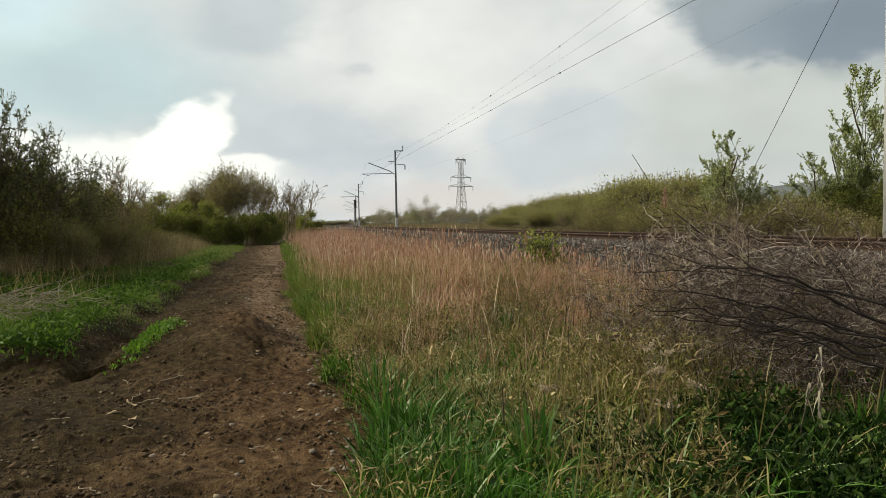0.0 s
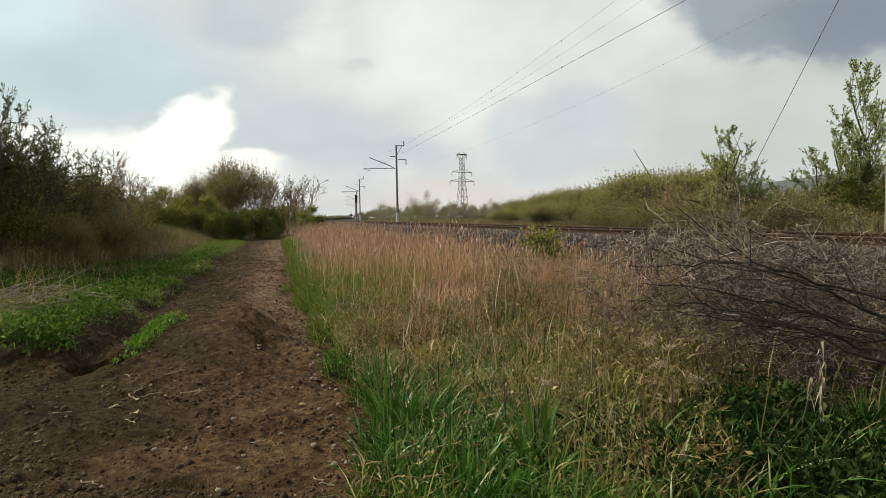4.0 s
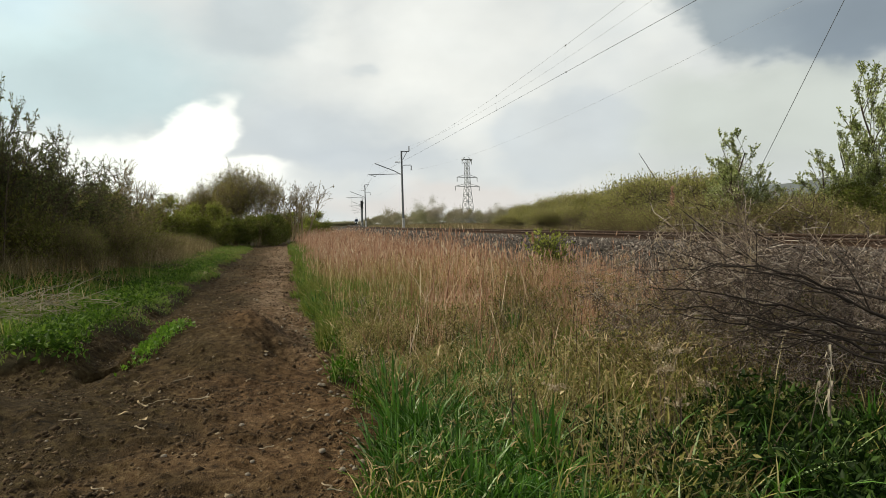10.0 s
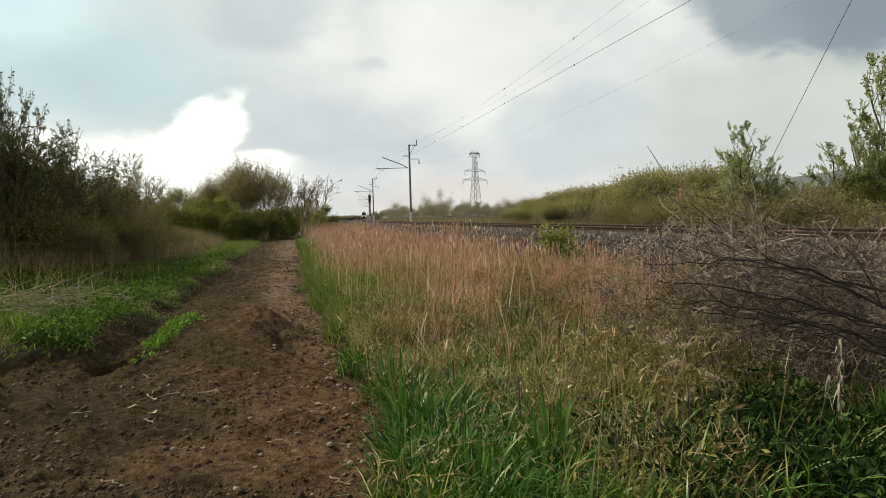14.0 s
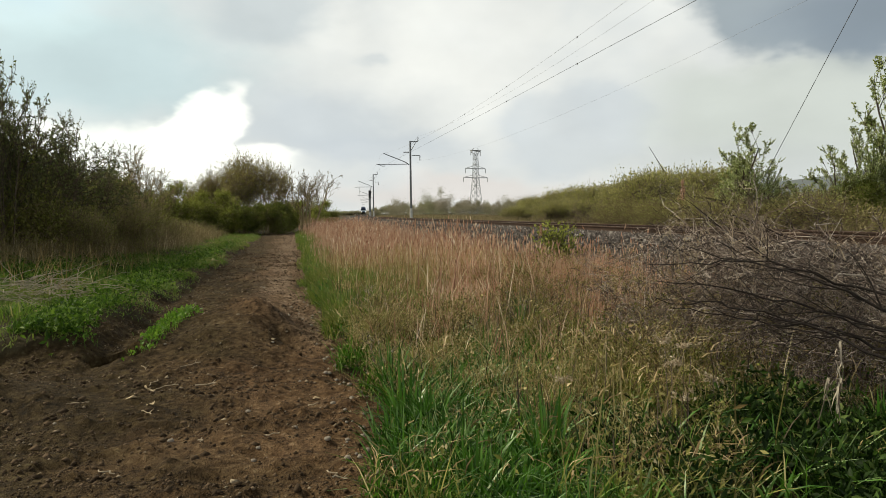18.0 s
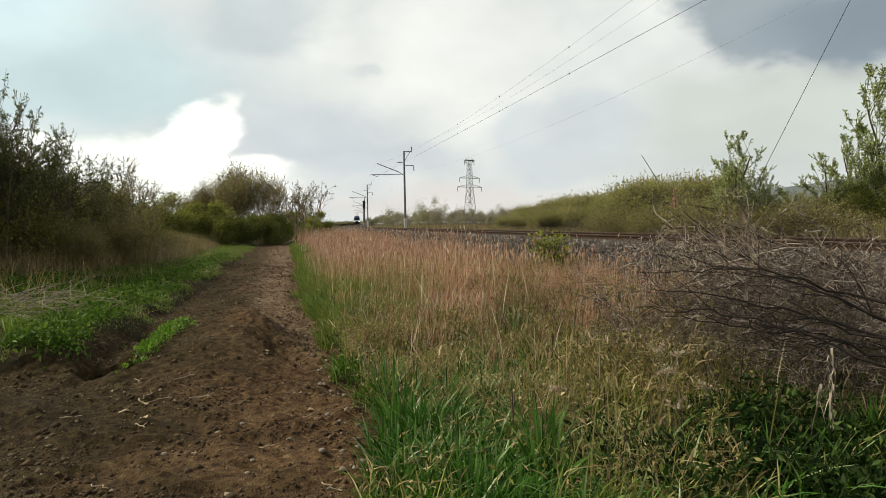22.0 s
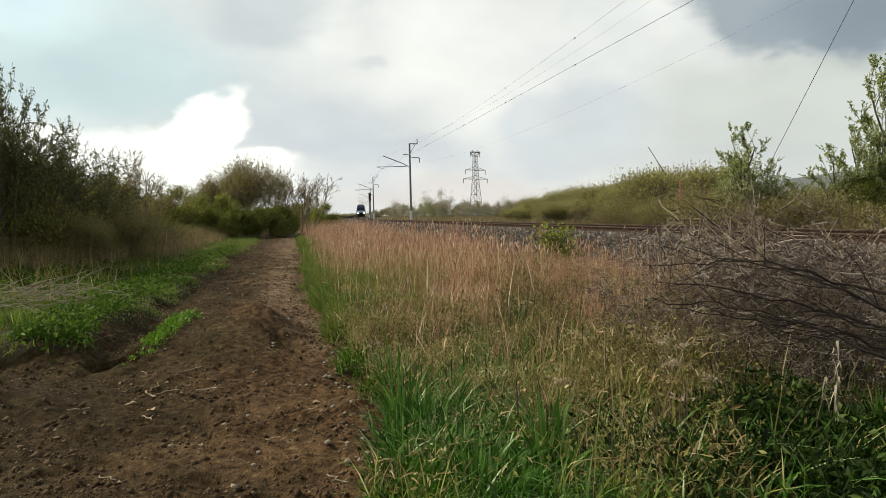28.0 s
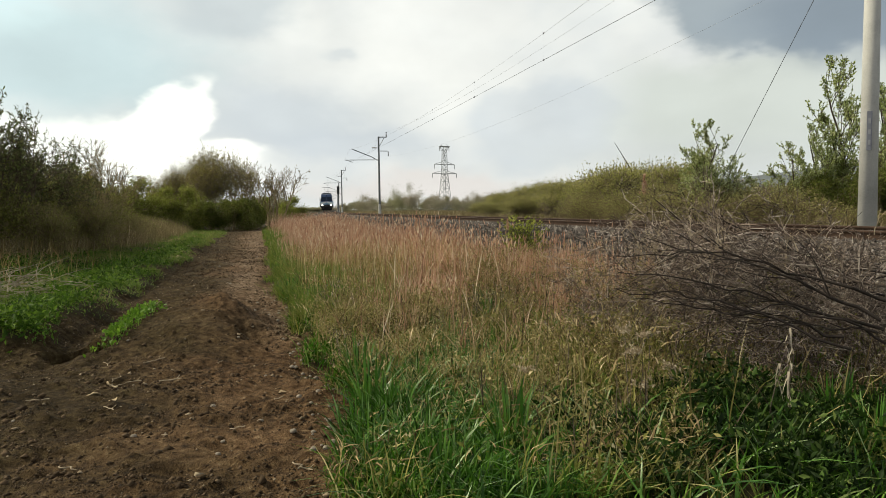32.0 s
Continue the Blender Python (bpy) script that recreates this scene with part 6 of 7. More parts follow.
def make_brush():
    rng = np.random.default_rng(33)
    t = tagged(new("brushwood_pile"), "sprawling pile of dead thorny branches below the ballast", "branches")
    t.matrix_world = pose(4.6, 5.6, 0.05)
    n = 240
    a = rng.uniform(0, 2 * np.pi, n)
    q = np.sqrt(rng.random(n))
    p = np.stack([np.cos(a) * q * 1.45, np.sin(a) * q * 1.45, np.where(np.arange(n) % 2, 0.5 * rng.random(n), 1.55 * rng.random(n) ** 0.6 * (1 - 0.7 * q ** 2) + 0.1)], 1)
    big = np.arange(n) < 16
    p[big] = np.stack([rng.uniform(0.5, 1.6, 16), rng.uniform(-1.2, 0.2, 16), rng.uniform(0.25, 1.0, 16)], 1)
    a = np.where(big, rng.normal(2.85, 0.25, n), rng.uniform(0, 2 * np.pi, n))
    d = np.stack([np.cos(a), np.sin(a) * 0.8, np.where(big, rng.uniform(0.02, 0.25, n), rng.normal(0.35, 0.4, n))], 1)
    r = np.where(big, rng.uniform(0.009, 0.015, n), rng.uniform(0.003, 0.008, n))
    ln = np.where(big, rng.uniform(1.5, 2.3, n), rng.uniform(0.4, 0.95, n))
    out = grow(rng, p, d, ln, r, [(8, 6, 0.5, 0.5, 0.7, 0.14, -0.01), (6, 5, 0.55, 0.6, 0.8, 0.25, 0.0), (4, 1, 0.6, 0.7, 0.8, 0.25, 0.0), (2, 0, 0, 0, 0, 0.2, 0)])
    for k in range(n):
        v, f = join_geo(grown_geo(out, 3, 0.0021, k))
        sag(v)
        part("branch", mesh_np("branch", v, f), M_BARK_DARK if k < 6 else (M_BRUSH if k % 4 else M_BARK_PALE), t)

    # crooked branches thrown on the head of the heap
    n = 70
    p = np.stack([rng.normal(-0.7, 0.4, n), rng.normal(-0.35, 0.4, n), rng.uniform(0.75, 1.3, n)], 1)
    a = rng.normal(2.6, 0.9, n)
    out = grow(rng, p, np.stack([np.cos(a), np.sin(a), rng.normal(0.1, 0.35, n)], 1), rng.uniform(0.3, 0.8, n), rng.uniform(0.003, 0.007, n), [(7, 5, 0.5, 0.55, 0.8, 0.2, 0.0), (4, 2, 0.55, 0.65, 0.8, 0.25, 0.0), (3, 0, 0, 0, 0, 0.2, 0)])
    for k in range(n):
        v, f = join_geo(grown_geo(out, 3, 0.002, k))
        part("branch", mesh_np("branch", v, f), M_BRUSH if k % 3 else M_BARK_PALE, t)
    # long dark boughs fanning out from one butt at the side of the heap
    for k in range(7):
        foot = np.array([rng.uniform(-0.75, -0.35), rng.uniform(-2.05, -1.75), rng.uniform(0.5, 0.72)])
        fan = (k + rng.uniform(0, 0.7)) / 7
        end = np.array([-1.2 - 0.8 * math.sin(2.4 * fan), -1.4 + 0.55 * math.sin(2.2 * fan), 0.52 + 0.78 * fan]) + rng.normal(size=3) * 0.05
        m = 14
        tt = np.linspace(0, 1, m + 1)[:, None]
        pts = foot + (end - foot) * tt + np.array([0, 0, 0.14]) * np.sin(np.pi * tt) * rng.uniform(-0.2, 1.0) + np.cumsum(rng.normal(size=(m + 1, 3)), 0) * 0.02
        r = np.linspace(rng.uniform(0.009, 0.014), 0.003, m + 1)
        j = rng.integers(3, m, 8)
        side = unit(unit(end - foot) + rng.normal(size=(8, 3)) * 0.55)
        sub = grow(rng, pts[j], side, rng.uniform(0.2, 0.6, 8), r[j] * 0.6, [(5, 3, 0.5, 0.55, 0.8, 0.2, 0.02), (3, 0, 0, 0, 0, 0.25, 0)])
        v, f = join_geo([seg_geo(pts[:-1], pts[1:], r[:-1], r[1:], 6)] + grown_geo(sub, 3, 0.002))
        part("bough", mesh_np("bough", v, f), M_BARK_DARK, t, "long dark bare bough")
    # pale sprays standing out of the top
    for k in range(46):
        p = np.array([[rng.normal(-0.7, 0.45), rng.uniform(-1.1, 0.3), rng.uniform(0.75, 1.25)]])
        out = grow(rng, p, np.array([[rng.normal(-0.25, 0.45), rng.normal(0, 0.4), 1.0]]), np.array([rng.uniform(0.2, 0.45)]), np.array([rng.uniform(0.004, 0.007)]), [(6, 4, 0.4, 0.5, 0.7, 0.12, 0.0), (3, 2, 0.5, 0.6, 0.8, 0.2, 0), (2, 0, 0, 0, 0, 0.2, 0)])
        v, f = join_geo(grown_geo(out, 3, 0.0024))
        part("spray", mesh_np("spray", v, f), M_STICK if k % 3 else M_BRUSH, t, "pale upright dead twig")
    # fine broken twigs filling the heap
    n = 850
    a, q = rng.uniform(0, 2 * np.pi, n), np.sqrt(rng.random(n))
    p = np.stack([np.cos(a) * q * 1.6, np.sin(a) * q * 1.5 - 0.25, (1.1 * rng.random(n) ** 1.5) * (1 - 0.6 * q ** 2)], 1)
    out = grow(rng, p, rng.normal(size=(n, 3)) * np.array([1, 1, 0.6]) + np.array([-0.3, 0, 0.25]), rng.uniform(0.25, 0.6, n), np.full(n, 0.0025), [(5, 6, 0.5, 0.55, 0.8, 0.2, 0.0), (3, 2, 0.6, 0.7, 0.8, 0.25, 0), (2, 0, 0, 0, 0, 0.2, 0)])
    v, f = join_geo(grown_geo(out, 3, 0.0011))
    sag(v)
    tagged(part("twig_mass", mesh_np("twig_mass", v, f), M_BRUSH, t), kind="stuff")


M_BARK_DARK = worn("dark_wet_bark", [(0.2, (0.012, 0.009, 0.008)), (0.8, (0.04, 0.03, 0.026))], 8, 60, 0.9, 0, 0.4, 0.004)
make_brush()


# ---- earth clods, pebbles, litter on the track ----
def lumps(rng, x, y, s, sink=0.25):
    n = len(x)
    base = np.array([[1, 0, 0], [-1, 0, 0], [0, 1, 0], [0, -1, 0], [0, 0, 1], [0, 0, -1]], float)
    c = np.stack([x, y, ground_z(x, y) + s * sink], 1)
    v = c[:, None] + (base[None] * rng.uniform(0.6, 1.25, (n, 6, 1)) + rng.normal(size=(n, 6, 3)) * 0.22) * s[:, None, None] * np.array([1, 1, 0.75])
    f = np.array([[0, 2, 4], [2, 1, 4], [1, 3, 4], [3, 0, 4], [2, 0, 5], [1, 2, 5], [3, 1, 5], [0, 3, 5]])
    return v.reshape(-1, 3), ((np.arange(n) * 6)[:, None, None] + f[None]).reshape(-1, 3)


def make_litter():
    rng = np.random.default_rng(8)
    x, y = scatter(rng, 60000, -4.8, 0.8, 3.0, 30, 1.6, lambda x, y: path_mask(x, y) * (0.3 + 0.7 * sstep(0.35, 0.7, vnoise(x * 1.7, y * 1.7, 3))))
    s = 0.004 + 0.006 * rng.random(len(x)) + 0.022 * rng.random(len(x)) ** 9 + 0.0015 * (y / 8)
    xf, yf = scatter(rng, 2600, -2.6, 0.6, 20, 58, 1.2, path_mask)
    x, y, s = np.concatenate([x, xf]), np.concatenate([y, yf]), np.concatenate([s, rng.uniform(0.01, 0.035, len(xf))])
    tuft("earth_clods", "crumbled brown earth clods on the track", M_CLOD, [lumps(rng, x, y, s)], "earth")


make_litter()


# ---- small things ----
def sapling():
    t = bush("leafy_sapling", 91, 1.1, 1.35, 6, 260, 5, 0.07, M_LEAF_HAW, M_BARK, "small leafy green sapling among the reeds", "sapling", 0.3, 0.004, 0.8, 0.35, 0.5)
    place(t, 5.05, 12.9)


sapling()


def leaning_stick():
    bm = bmesh.new()
    bm_rod(bm, (16.4, 29.4, 4.55), (17.1, 29.4, 3.55), 0.012, 0.02, 6)
    bm_rod(bm, (17.1, 29.4, 3.55), (19.2, 29.6, 0.5), 0.02, 0.035, 6)
    tagged(part("leaning_stick", bm, M_BARK), "bare dead stick leaning out of the willows", "stick")


leaning_stick()


def straw_heap():
    rng = np.random.default_rng(92)
    t = tagged(new("dead_straw_heap"), "grey heap of dead bent stalks on the verge", "stalks")
    t.matrix_world = pose(-3.95, 11.3, float(ground_z(-3.95, 11.3)))
    for k in range(150):
        p = np.array([[rng.normal(0, 0.5), rng.normal(0, 0.45), rng.uniform(0.04, 0.38)]])
        a = rng.normal(0.6, 0.9)
        out = grow(rng, p, np.array([[math.cos(a), math.sin(a), rng.normal(0.05, 0.25)]]), np.array([rng.uniform(0.35, 0.8)]), np.array([rng.uniform(0.003, 0.007)]), [(5, 0, 0, 0, 0, 0.14, -0.06)])
        v, f = join_geo([tube_geo(out[0][0][0], out[0][1][0], 4)])
        part("stalk", mesh_np("stalk", v, f), M_STALK, t)


M_STALK = islands("grey_stalks", [(0, (0.16, 0.135, 0.1)), (0.6, (0.34, 0.3, 0.235)), (1, (0.56, 0.51, 0.42))], 0.9, 0.1)
straw_heap()


def stick(x, y, length, turn, r=0.006, label="bleached dry stick lying on the earth"):
    rng = np.random.default_rng(int(abs(x * 1000 + y * 77)))
    bm = bmesh.new()
    n, pts = 5, []
    for k in range(n + 1):
        pts.append(Vector(((k / n - 0.5) * length, rng.normal(0, 0.012), rng.normal(0.004, 0.004))))
    for a, b in zip(pts, pts[1:]):
        bm_rod(bm, a, b, r * rng.uniform(0.8, 1.1), r * rng.uniform(0.6, 0.9), 6)
    if length > 0.16:
        bm_rod(bm, pts[4], pts[4] + Vector((0.03, 0.02, 0.03)), r * 0.6, r * 0.3, 5)
    z = float(ground_z(np.array([x]), np.array([y]))[0])
    zz = max(z, float(ground_z(np.array([x + 0.05]), np.array([y]))[0]), float(ground_z(np.array([x - 0.05]), np.array([y]))[0]))
    o = part("dry_stick", bm, M_STICK)
    o.matrix_world = pose(x, y, zz + 0.008, 0, 0, turn)
    tagged(o, label, "stick", "sticks on the earth track")


for x, y, ln, turn, r in [(-0.85, 6.55, 0.19, 12, 0.008), (-1.08, 7.2, 0.24, 38, 0.005), (-1.5, 7.1, 0.17, -60, 0.004), (-1.18, 5.6, 0.17, -50, 0.005), (-1.2, 6.6, 0.2, 20, 0.004), (-1.32, 6.62, 0.2, 80, 0.004),
                          (-0.2, 4.9, 0.1, 10, 0.005), (-2.2, 5.4, 0.25, 80, 0.005), (0.2, 4.1, 0.2, -60, 0.005), (-1.2, 4.5, 0.14, -30, 0.005), (-2.1, 4.6, 0.3, 50, 0.006), (-0.45, 7.1, 0.12, 60, 0.004),
                          (0.1, 5.6, 0.11, 30, 0.004), (-0.7, 5.0, 0.09, 100, 0.004), (-1.75, 5.9, 0.16, 15, 0.004)]:
    stick(x, y, ln, turn, r)


def dead_leaf(x, y, size, turn, z=None, roll=20, label="curled pale brown dead leaf on the earth", group="fallen leaves"):
    """A curled leaf with a midrib."""
    n, m = 9, 5
    u = np.linspace(0, 1, n)
    w = 0.34 * np.sin(np.pi * u ** 0.8) ** 0.8 + 0.01
    v = np.linspace(-1, 1, m)
    X = np.repeat(u[:, None], m, 1)
    Y = w[:, None] * v[None]
    Z = 0.55 * Y ** 2 / 0.34 + 0.22 * (X - 0.4) ** 2 - 0.02 * (np.abs(v)[None] < 0.2) + 0.03 * np.sin(X * 11 + Y * 9)
    i = np.arange(n * m).reshape(n, m)
    q = np.stack([i[:-1, :-1], i[:-1, 1:], i[1:, 1:], i[1:, :-1]], -1).reshape(-1, 4)
    o = part("dead_leaf", mesh_np("dead_leaf", np.stack([X, Y, Z], -1) * size, [q]), M_DEADLEAF, smooth=True)
    sol = o.modifiers.new("thickness", "SOLIDIFY")
    sol.thickness = 0.0012
    o.matrix_world = pose(x, y, float(ground_z(np.array([x]), np.array([y]))[0]) + 0.01 if z is None else z, roll, 0, turn)
    tagged(o, label, "leaf", group)


for x, y, s, turn, roll in [(-1.27, 6.25, 0.14, 120, 35), (-1.33, 6.08, 0.11, 200, 10), (-1.2, 5.92, 0.1, 280, 20), (0.1, 5.9, 0.07, 10, 5), (-0.3, 8.0, 0.07, 60, 5), (-2.6, 22, 0.25, 20, 10), (0.25, 6.6, 0.06, 200, 10)]:
    dead_leaf(x, y, s, turn, roll=roll)


def pebble(x, y, s):
    rng = np.random.default_rng(int(abs(x * 991 + y * 1313)))
    bm = bmesh.new()
    bmesh.ops.create_icosphere(bm, subdivisions=2, radius=s)
    for v in bm.verts:
        v.co *= 1 + 0.25 * (noise.noise(v.co * (2.2 / s) + Vector((x, y, 0))))
        v.co.z *= 0.65
    o = part("pebble", bm, M_PEBBLE, smooth=True)
    o.matrix_world = pose(x, y, float(ground_z(np.array([x]), np.array([y]))[0]) + s * 0.2, 0, 0, rng.uniform(0, 360))
    tagged(o, "pale rounded pebble on the earth track", "pebble", "pebbles on the earth track")


rngp = np.random.default_rng(17)
for k in range(44):
    py = 3.4 + 26 * rngp.random() ** 1.7
    px = rngp.uniform(-2.0, 0.4) if k % 3 else rngp.uniform(-0.3, 0.4)
    pebble(px, py, rngp.uniform(0.008, 0.022) * (1 + py / 22))
for k in range(110):
    py = 4.0 + 10 * rngp.random() ** 1.2
    pebble(0.42 - 0.012 * (py - 4) ** 1.3 + rngp.normal(0, 0.16), py, rngp.uniform(0.009, 0.026))


def umbel(x, y, h, seed):
    """A dried umbel: stalk, rays and a fluffy head."""
    rng = np.random.default_rng(seed)
    t = tagged(new("dried_umbel"), "dried umbel on a brown stalk with pale seed head", "weed", "dried umbels")
    t.matrix_world = pose(x, y, float(ground_z(x, y)) - 0.02, 0, 0, rng.uniform(0, 360))
    out = grow(rng, np.zeros((1, 3)), np.array([[0.1, 0, 1.0]]), np.array([h]), np.array([0.0045]), [(6, 0, 0, 0, 0, 0.06, 0.02)])
    top = out[0][0][0, -1]
    v, f = join_geo([tube_geo(out[0][0][0], out[0][1][0])])
    part("stalk", mesh_np("stalk", v, f), M_BRUSH, t)
    n = 16
    d = unit(rng.normal(size=(n, 3)) * np.array([1, 1, 0.3]) + np.array([1.2, 0, 0.4]))
    ends = top + d * rng.uniform(0.03, 0.085, (n, 1))
    v, f = seg_geo(np.repeat(top[None], n, 0), ends, np.full(n, 0.0012), np.full(n, 0.0008), 3)
    tagged(part("ray_cluster", mesh_np("ray_cluster", v, [f]), M_BRUSH, t), kind="stuff")
    m = 190
    p = ends[rng.integers(0, n, m)] + rng.normal(size=(m, 3)) * 0.004
    v, f = leaf_geo(p, rng.normal(size=(m, 3)), rng.uniform(0.01, 0.024, m), rng, 0.6)
    part("head", mesh_np("head", v, [f]), M_FLUFF, t, "pale fluffy seed head")


for k, (x, y, h) in enumerate([(2.42, 4.1, 0.64), (2.55, 4.08, 0.58), (2.38, 4.0, 0.52), (2.7, 4.0, 0.36), (2.45, 3.9, 0.3), (1.75, 4.4, 0.4)]):
    umbel(x, y, h, 300 + k)


def pale_leaf_stalk(x, y, h, seed):
    """A dead stalk with long pale leaves hanging from it."""
    rng = np.random.default_rng(seed)
    t = tagged(new("withered_stalk"), "withered stalk with pale hanging leaves", "weed", "withered stalks")
    t.matrix_world = pose(x, y, float(ground_z(x, y)) - 0.02)
    out = grow(rng, np.zeros((1, 3)), np.array([[0.05, 0, 1.0]]), np.array([h]), np.array([0.004]), [(6, 0, 0, 0, 0, 0.05, 0.02)])
    v, f = join_geo([tube_geo(out[0][0][0], out[0][1][0])])
    part("stalk", mesh_np("stalk", v, f), M_BRUSH, t)
    for k in range(5):
        b = out[0][0][0, 3 + k % 4]
        v, q, tri = blade_geo(np.array([b[0]]), np.array([b[1]]), np.array([b[2]]), np.array([0.03]), np.array([0.014]), np.array([1.6]), rng)
        lev = np.repeat(np.array([0, 0.4, 0.75, 1.0]), 2)[:7]
        v[:, 2] = b[2] + 0.05 * np.sin(lev * 3) - 0.11 * lev ** 2.5 + rng.uniform(-0.01, 0.01)
        part("leaf", mesh_np("leaf", v, [q, tri]), M_PAPER, t, "pale papery leaf")


for k, (x, y, h) in enumerate([(3.05, 3.5, 0.7), (3.15, 3.42, 0.62), (3.2, 3.55, 0.52)]):
    pale_leaf_stalk(x, y, h, 400 + k)


def plume(x, y, h, seed):
    rng = np.random.default_rng(seed)
    t = tagged(new("reed_plume"), "single tall reed with a feathery tan plume", "reed", "reed plumes")
    t.matrix_world = pose(x, y, float(ground_z(x, y)) - 0.02)
    out = grow(rng, np.zeros((1, 3)), np.array([[0.04, 0, 1.0]]), np.array([h]), np.array([0.004]), [(6, 0, 0, 0, 0, 0.03, 0.02)])
    v, f = join_geo([tube_geo(out[0][0][0], out[0][1][0])])
    part("stalk", mesh_np("stalk", v, f), M_STRAW, t)
    top = out[0][0][0, -1]
    m = 160
    u = rng.random(m)
    p = top + np.stack([rng.normal(0, 0.02, m) * (1 - u), rng.normal(0, 0.02, m) * (1 - u), (u - 0.6) * 0.22], 1)
    v, f = leaf_geo(p, np.array([0.1, 0, 1.0]) + rng.normal(size=(m, 3)) * 0.3, rng.uniform(0.02, 0.05, m), rng, 0.3)
    part("plume", mesh_np("plume", v, [f]), M_REED, t, "feathery tan plume")


for k, (x, y, h) in enumerate([(4.3, 7.0, 1.72), (1.9, 16, 1.15), (2.6, 18, 1.2), (3.3, 15, 1.15), (1.4, 19, 1.25), (4.0, 17, 1.2), (2.2, 22, 1.25), (3.6, 21, 1.2), (1.2, 15.5, 1.2), (4.6, 12.5, 1.1)]):
    plume(x, y, h, 500 + k)


# ---- locomotive ----
def paint(name, c, rough=0.4):
    return worn(name, [(0.2, tuple(x * 0.8 for x in c)), (0.8, c)], 1.2, 30, rough, 0, 0.03, 0.002, 0.5)


M_BLUE = paint("dark_blue_paint", (0.02, 0.045, 0.12))
M_PALEBLUE = paint("pale_blue_paint", (0.22, 0.38, 0.55))
M_WHITE = paint("white_paint", (0.75, 0.76, 0.78))
M_ROOF = paint("grey_roof_paint", (0.06, 0.065, 0.075), 0.6)
M_CABGLASS = paint("cab_glass", (0.012, 0.022, 0.05), 0.08)
M_UNDER = paint("black_underframe", (0.02, 0.018, 0.017), 0.8)


def glow(name, c, s):
    m, N, L, b = mat(name, 0.3)
    b.inputs["Base Color"].default_value = (*c, 1)
    b.inputs["Emission Color"].default_value = (*c, 1)
    b.inputs["Emission Strength"].default_value = s
    return m


M_LAMP = glow("headlight_glow", (1.0, 0.95, 0.85), 4.0)


def prism(profile, y0, y1, bevel=0.0):
    """An (x, z) outline drawn out along y."""
    bm = bmesh.new()
    a = [bm.verts.new((x, y0, z)) for x, z in profile]
    b = [bm.verts.new((x, y1, z)) for x, z in profile]
    n = len(profile)
    for i in range(n):
        bm.faces.new((a[i], a[(i + 1) % n], b[(i + 1) % n], b[i]))
    bm.faces.new(a[::-1])
    bm.faces.new(b)
    bmesh.ops.recalc_face_normals(bm, faces=bm.faces[:])
    if bevel:
        bmesh.ops.bevel(bm, geom=bm.edges[:], offset=bevel, segments=2, affect="EDGES")
    return bm


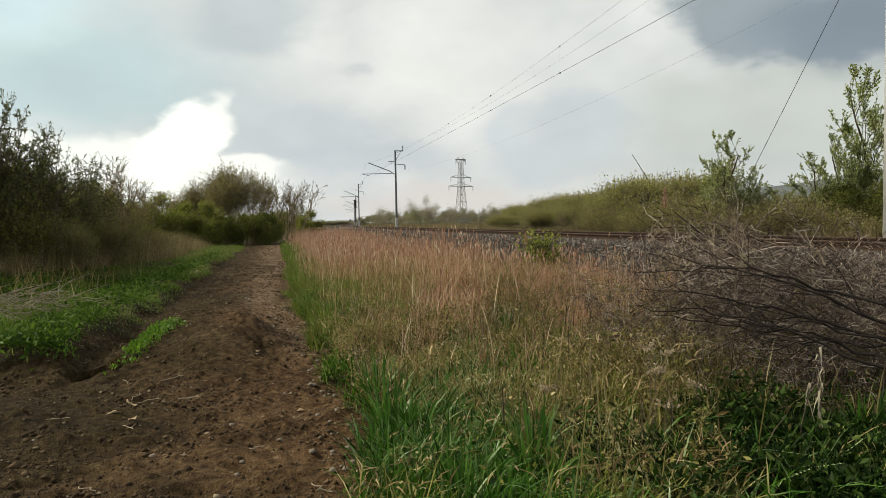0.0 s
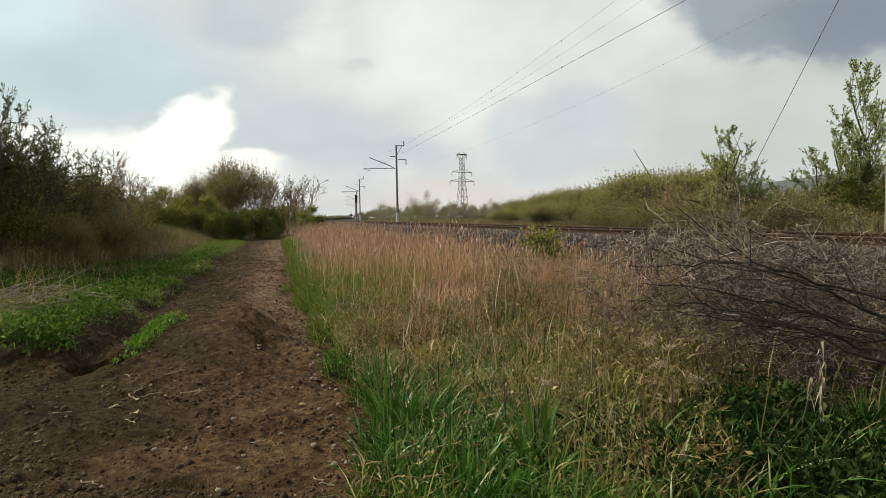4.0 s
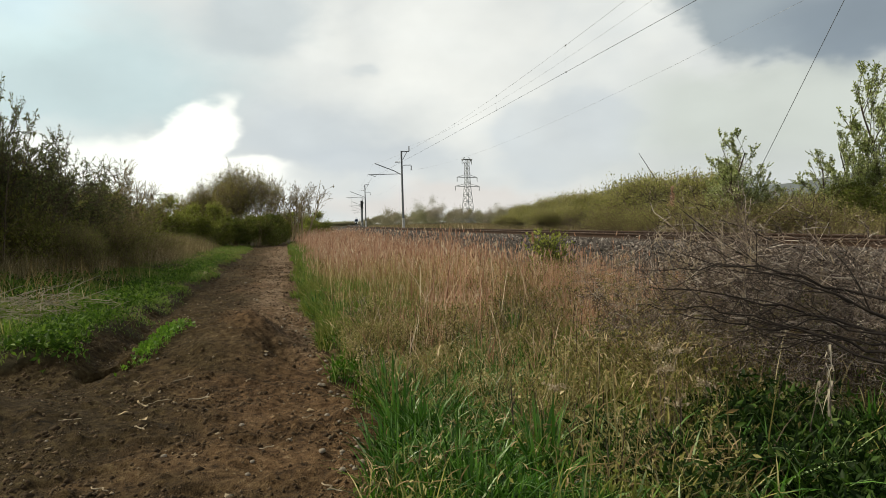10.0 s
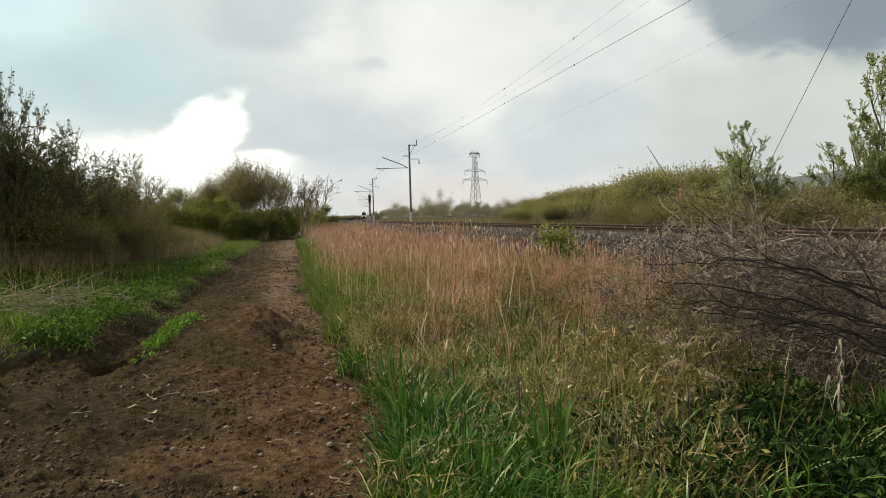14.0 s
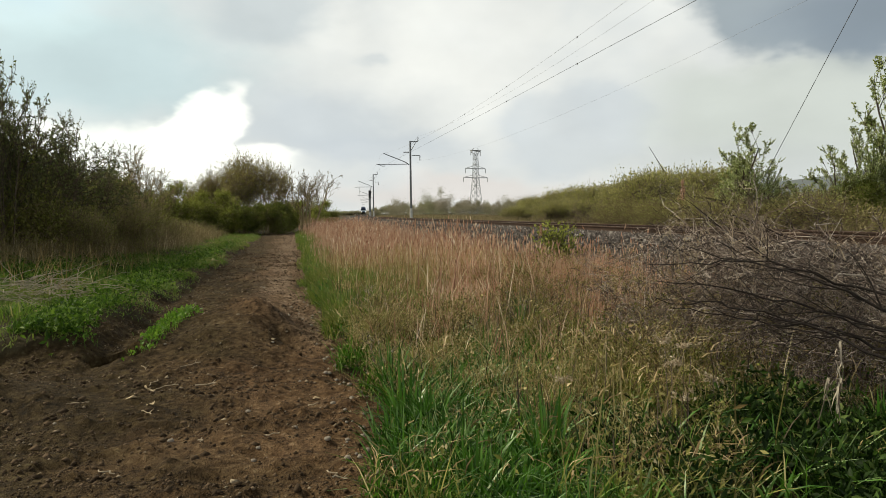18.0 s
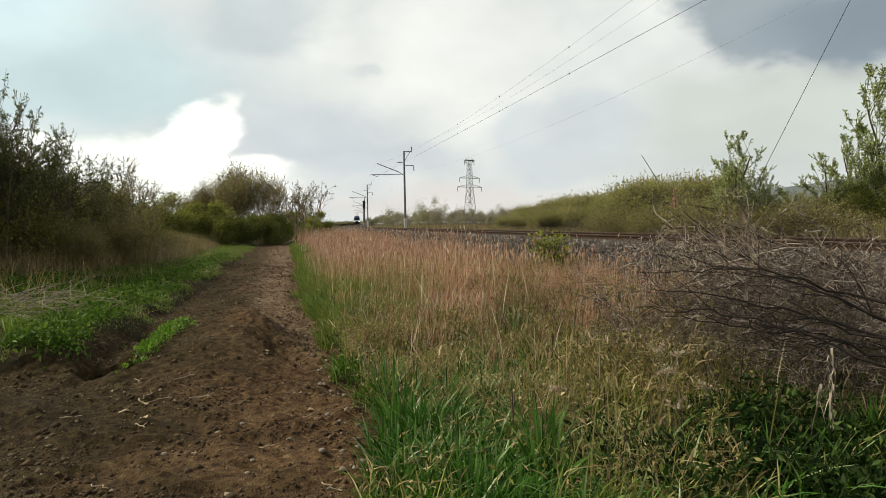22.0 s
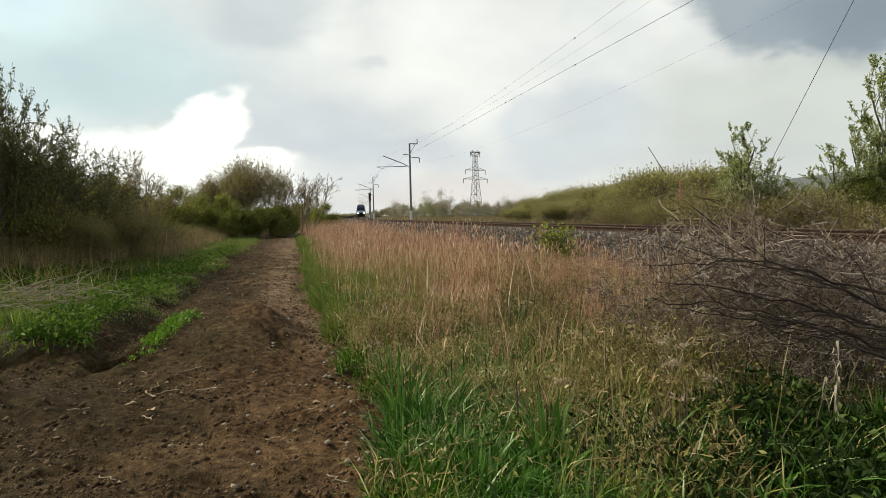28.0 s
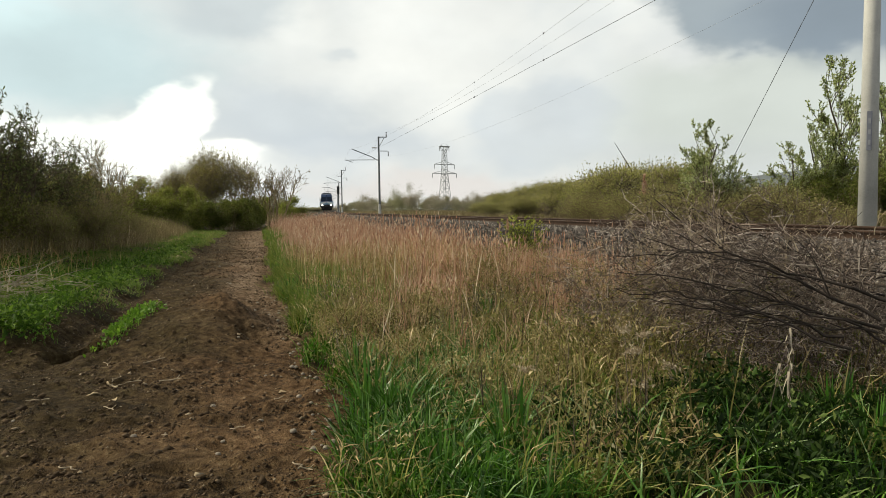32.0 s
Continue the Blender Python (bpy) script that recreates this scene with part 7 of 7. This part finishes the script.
def make_loco():
    t = tagged(new("locomotive"), "blue and white electric locomotive with lit headlamps", "locomotive")
    L0, half = 17.5, 1.48
    # body: side outline (along, up) drawn across the width; nose leans back
    side = [(-0.0, 1.1), (-0.12, 2.05), (0.55, 3.35), (0.95, 3.72), (1.6, 3.85), (L0 - 1.6, 3.85), (L0 - 0.95, 3.72), (L0 - 0.55, 3.35), (L0 + 0.12, 2.05), (L0, 1.1)]
    bm = bmesh.new()
    rows = []
    for x, k in ((-half, 0), (-half + 0.12, 1), (half - 0.12, 1), (half, 0)):
        rows.append([bm.verts.new((x, yy + (0.06 if (not k and yy < 5) else (-0.06 if not k else 0)), zz - (0.12 if not k and zz > 3.5 else 0))) for yy, zz in side])
    for r0, r1 in zip(rows, rows[1:]):
        for i in range(len(side)):
            j = (i + 1) % len(side)
            bm.faces.new((r0[i], r0[j], r1[j], r1[i]))
    bm.faces.new(rows[0])
    bm.faces.new(rows[-1][::-1])
    for v in bm.verts:
        if v.co.z > 2.3:
            v.co.x *= 1 - 0.16 * (v.co.z - 2.3)
    bmesh.ops.recalc_face_normals(bm, faces=bm.faces[:])
    part("body", bm, M_BLUE, t, "dark blue body shell")
    lean = math.degrees(math.atan2(0.67, 1.3))
    bm = bmesh.new()
    bm_box(bm, 2.5, 0.05, 0.95, (0, 0.2, 2.78), (-lean, 0, 0), 0.02)
    for v in bm.verts:
        v.co.x *= 1 - 0.2 * max(0, v.co.z - 2.3)
    part("windscreen", bm, M_CABGLASS, t, "dark cab windscreen")
    bm = bmesh.new()
    bm_box(bm, 0.08, 0.07, 0.95, (0, 0.18, 2.78), (-lean, 0, 0))
    part("screen_pillar", bm, M_BLUE, t)
    bm = bmesh.new()
    bm_box(bm, 2.98, 0.09, 0.62, (0, -0.1, 1.88), (4, 0, 0), 0.03)
    part("front_band", bm, M_PALEBLUE, t, "pale blue painted front panel")
    for s in (-1, 1):
        bm = bmesh.new()
        bm_box(bm, 1.35, 0.07, 0.34, (s * 0.76, -0.16, 1.93), (4, s * 14, 0), 0.02)
        part("chevron", bm, M_WHITE, t, "white painted chevron")
        bm = bmesh.new()
        bm_box(bm, 0.1, 0.08, 1.35, (s * 1.28, 0.17, 2.8), (-lean, -s * 9, 0), 0.02)
        part("screen_frame", bm, M_WHITE, t, "white edge of the windscreen")
    bm = bmesh.new()
    bm_box(bm, 2.9, 0.3, 0.42, (0, 0.1, 1.3), (0, 0, 0), 0.03)
    part("buffer_beam", bm, M_BLACK, t, "black buffer beam")
    for s in (-1, 1):
        bm = bmesh.new()
        bm_rod(bm, (s * 0.95, -0.10, 1.38), (s * 0.95, -0.22, 1.38), 0.24, 0.22, 16)
        h = part("headlight", bm, M_BLACK, t, "round headlamp")
        bm = bmesh.new()
        bm_rod(bm, (s * 0.95, -0.215, 1.38), (s * 0.95, -0.235, 1.38), 0.2, 0.19, 16)
        part("lens", bm, M_LAMP, h, "glowing lamp lens")
        bm = bmesh.new()
        bm_rod(bm, (s * 0.87, 0.0, 1.06), (s * 0.87, -0.55, 1.06), 0.1, 0.1, 12)
        bm_rod(bm, (s * 0.87, -0.55, 1.06), (s * 0.87, -0.62, 1.06), 0.23, 0.22, 16)
        part("buffer", bm, M_BLACK, t, "round steel buffer")
        bm = bmesh.new()
        bm_box(bm, 0.04, L0 - 5, 0.7, (s * (half + 0.012), L0 / 2, 2.0), bevel=0.01)
        part("side_stripe", bm, M_WHITE, t, "white side panel")
        bm = bmesh.new()
        bm_box(bm, 0.03, 0.8, 0.75, (s * (half + 0.012), 1.6, 2.75), bevel=0.01)
        part("side_window", bm, M_CABGLASS, t, "dark side window of the cab")
    bm = bmesh.new()
    bm_rod(bm, (0, 0.62, 3.52), (0, 0.52, 3.50), 0.14, 0.13, 12)
    h = part("headlight", bm, M_BLACK, t, "round lamp above the windscreen")
    bm = bmesh.new()
    bm_rod(bm, (0, 0.525, 3.50), (0, 0.505, 3.50), 0.11, 0.1, 12)
    part("lens", bm, M_CABGLASS, h, "dark lamp lens")
    bm = prism([(-1.15, 3.8), (1.15, 3.8), (0.95, 4.1), (-0.95, 4.1)], 2.2, L0 - 2.2, 0.04)
    part("roof", bm, M_ROOF, t, "grey roof hatch")
    bm = bmesh.new()
    bm_box(bm, 2.3, 0.1, 0.35, (0, 0.35, 0.52), (8, 0, 0), 0.02)
    part("snow_plough", bm, M_UNDER, t, "black rail guard")
    bm = bmesh.new()
    bm_box(bm, 2.6, L0 - 1.2, 0.3, (0, L0 / 2, 1.0), bevel=0.03)
    bm_box(bm, 2.3, 3.6, 0.6, (0, L0 / 2, 0.6), bevel=0.05)
    part("underframe", bm, M_UNDER, t)
    for yb in (3.9, L0 - 3.9):
        bm = bmesh.new()
        for s in (-1, 1):
            bm_box(bm, 0.14, 3.6, 0.35, (s * 1.05, yb, 0.72), bevel=0.03)
        bm_box(bm, 2.1, 0.4, 0.3, (0, yb, 0.7), bevel=0.03)
        bg = part("bogie", bm, M_UNDER, t, "black bogie frame")
        for yw in (yb - 1.4, yb + 1.4):
            bm = bmesh.new()
            for s in (-1, 1):
                bm_rod(bm, (s * 0.68, yw, 0.60), (s * 0.82, yw, 0.60), 0.6, 0.6, 20)
            bm_rod(bm, (-0.7, yw, 0.6), (0.7, yw, 0.6), 0.09)
            part("wheelset", bm, M_STEEL, bg)
    # raised pantograph
    bm = bmesh.new()
    bm_box(bm, 1.4, 1.6, 0.08, (0, 4.2, 4.2))
    for s in (-1, 1):
        bm_rod(bm, (s * 0.4, 3.6, 4.25), (s * 0.3, 5.0, 4.85), 0.04)
        bm_rod(bm, (s * 0.3, 5.0, 4.85), (s * 0.5, 3.9, 5.4), 0.03)
    bm_box(bm, 1.7, 0.3, 0.06, (0, 3.9, 5.42))
    part("pantograph", bm, M_STEEL, t, "raised pantograph")
    return t


loco = make_loco()
LOCO_SPEED, LOCO_END = 16.0, 151.0


def motions():
    """The locomotive comes towards the viewer along the bend."""
    rows = []
    for k in range(33):
        y = LOCO_END + LOCO_SPEED * (32 - k)
        slope = float(curve_x(y + 4) - curve_x(y - 4)) / 8
        rows.append((k, pose(TRACK_X + float(curve_x(y)), y, RAIL_Z, 0, 0, -math.degrees(math.atan(slope)))))
    walk(loco, rows)
    # the two young poplars lean a little in the wind: seconds and degrees
    tall = [(0, 0.6), (1, 0.1), (2, -0.4), (3, -0.3), (5.5, -0.1), (7, -0.3), (8.5, 0), (10, 0.5), (11.5, 1.0), (12.5, 0.5), (13.5, -1.0), (14.5, 0.6), (16.5, 0.9), (17.5, 0.6), (18.5, 1.8), (20, 1.9),
            (21, 1.6), (22, 1.8), (22.5, 0.8), (23.5, 0.9), (24, 1.4), (25.5, 0.5), (28, 0.2), (30, -0.3), (32, -0.4)]
    low = [(0, -0.2), (2, -0.5), (3, 0.1), (6, -0.3), (8, -1.2), (9, 0), (10, -0.8), (11, -0.1), (12.5, -0.6), (13.5, 0), (14.5, -1.7), (16.5, -0.5), (18, 0.8), (19, 0.1), (20.5, 0), (21.5, 1.9), (22.5, -0.1),
           (24, 0.8), (25, 1.2), (27.5, -1.4), (28.5, 0), (30, -1.2), (31, -0.3), (32, -1.0)]
    for tree, sway in ((tall_poplar, tall), (low_poplar, low)):
        m, base = tree.matrix_basis.to_3x3().normalized().to_4x4(), Matrix.Translation(tree.matrix_basis.translation)
        walk(tree, [(t, base @ Matrix.Rotation(radians(a), 4, Vector((0.23, 0.97, 0))) @ m) for t, a in sway])


motions()
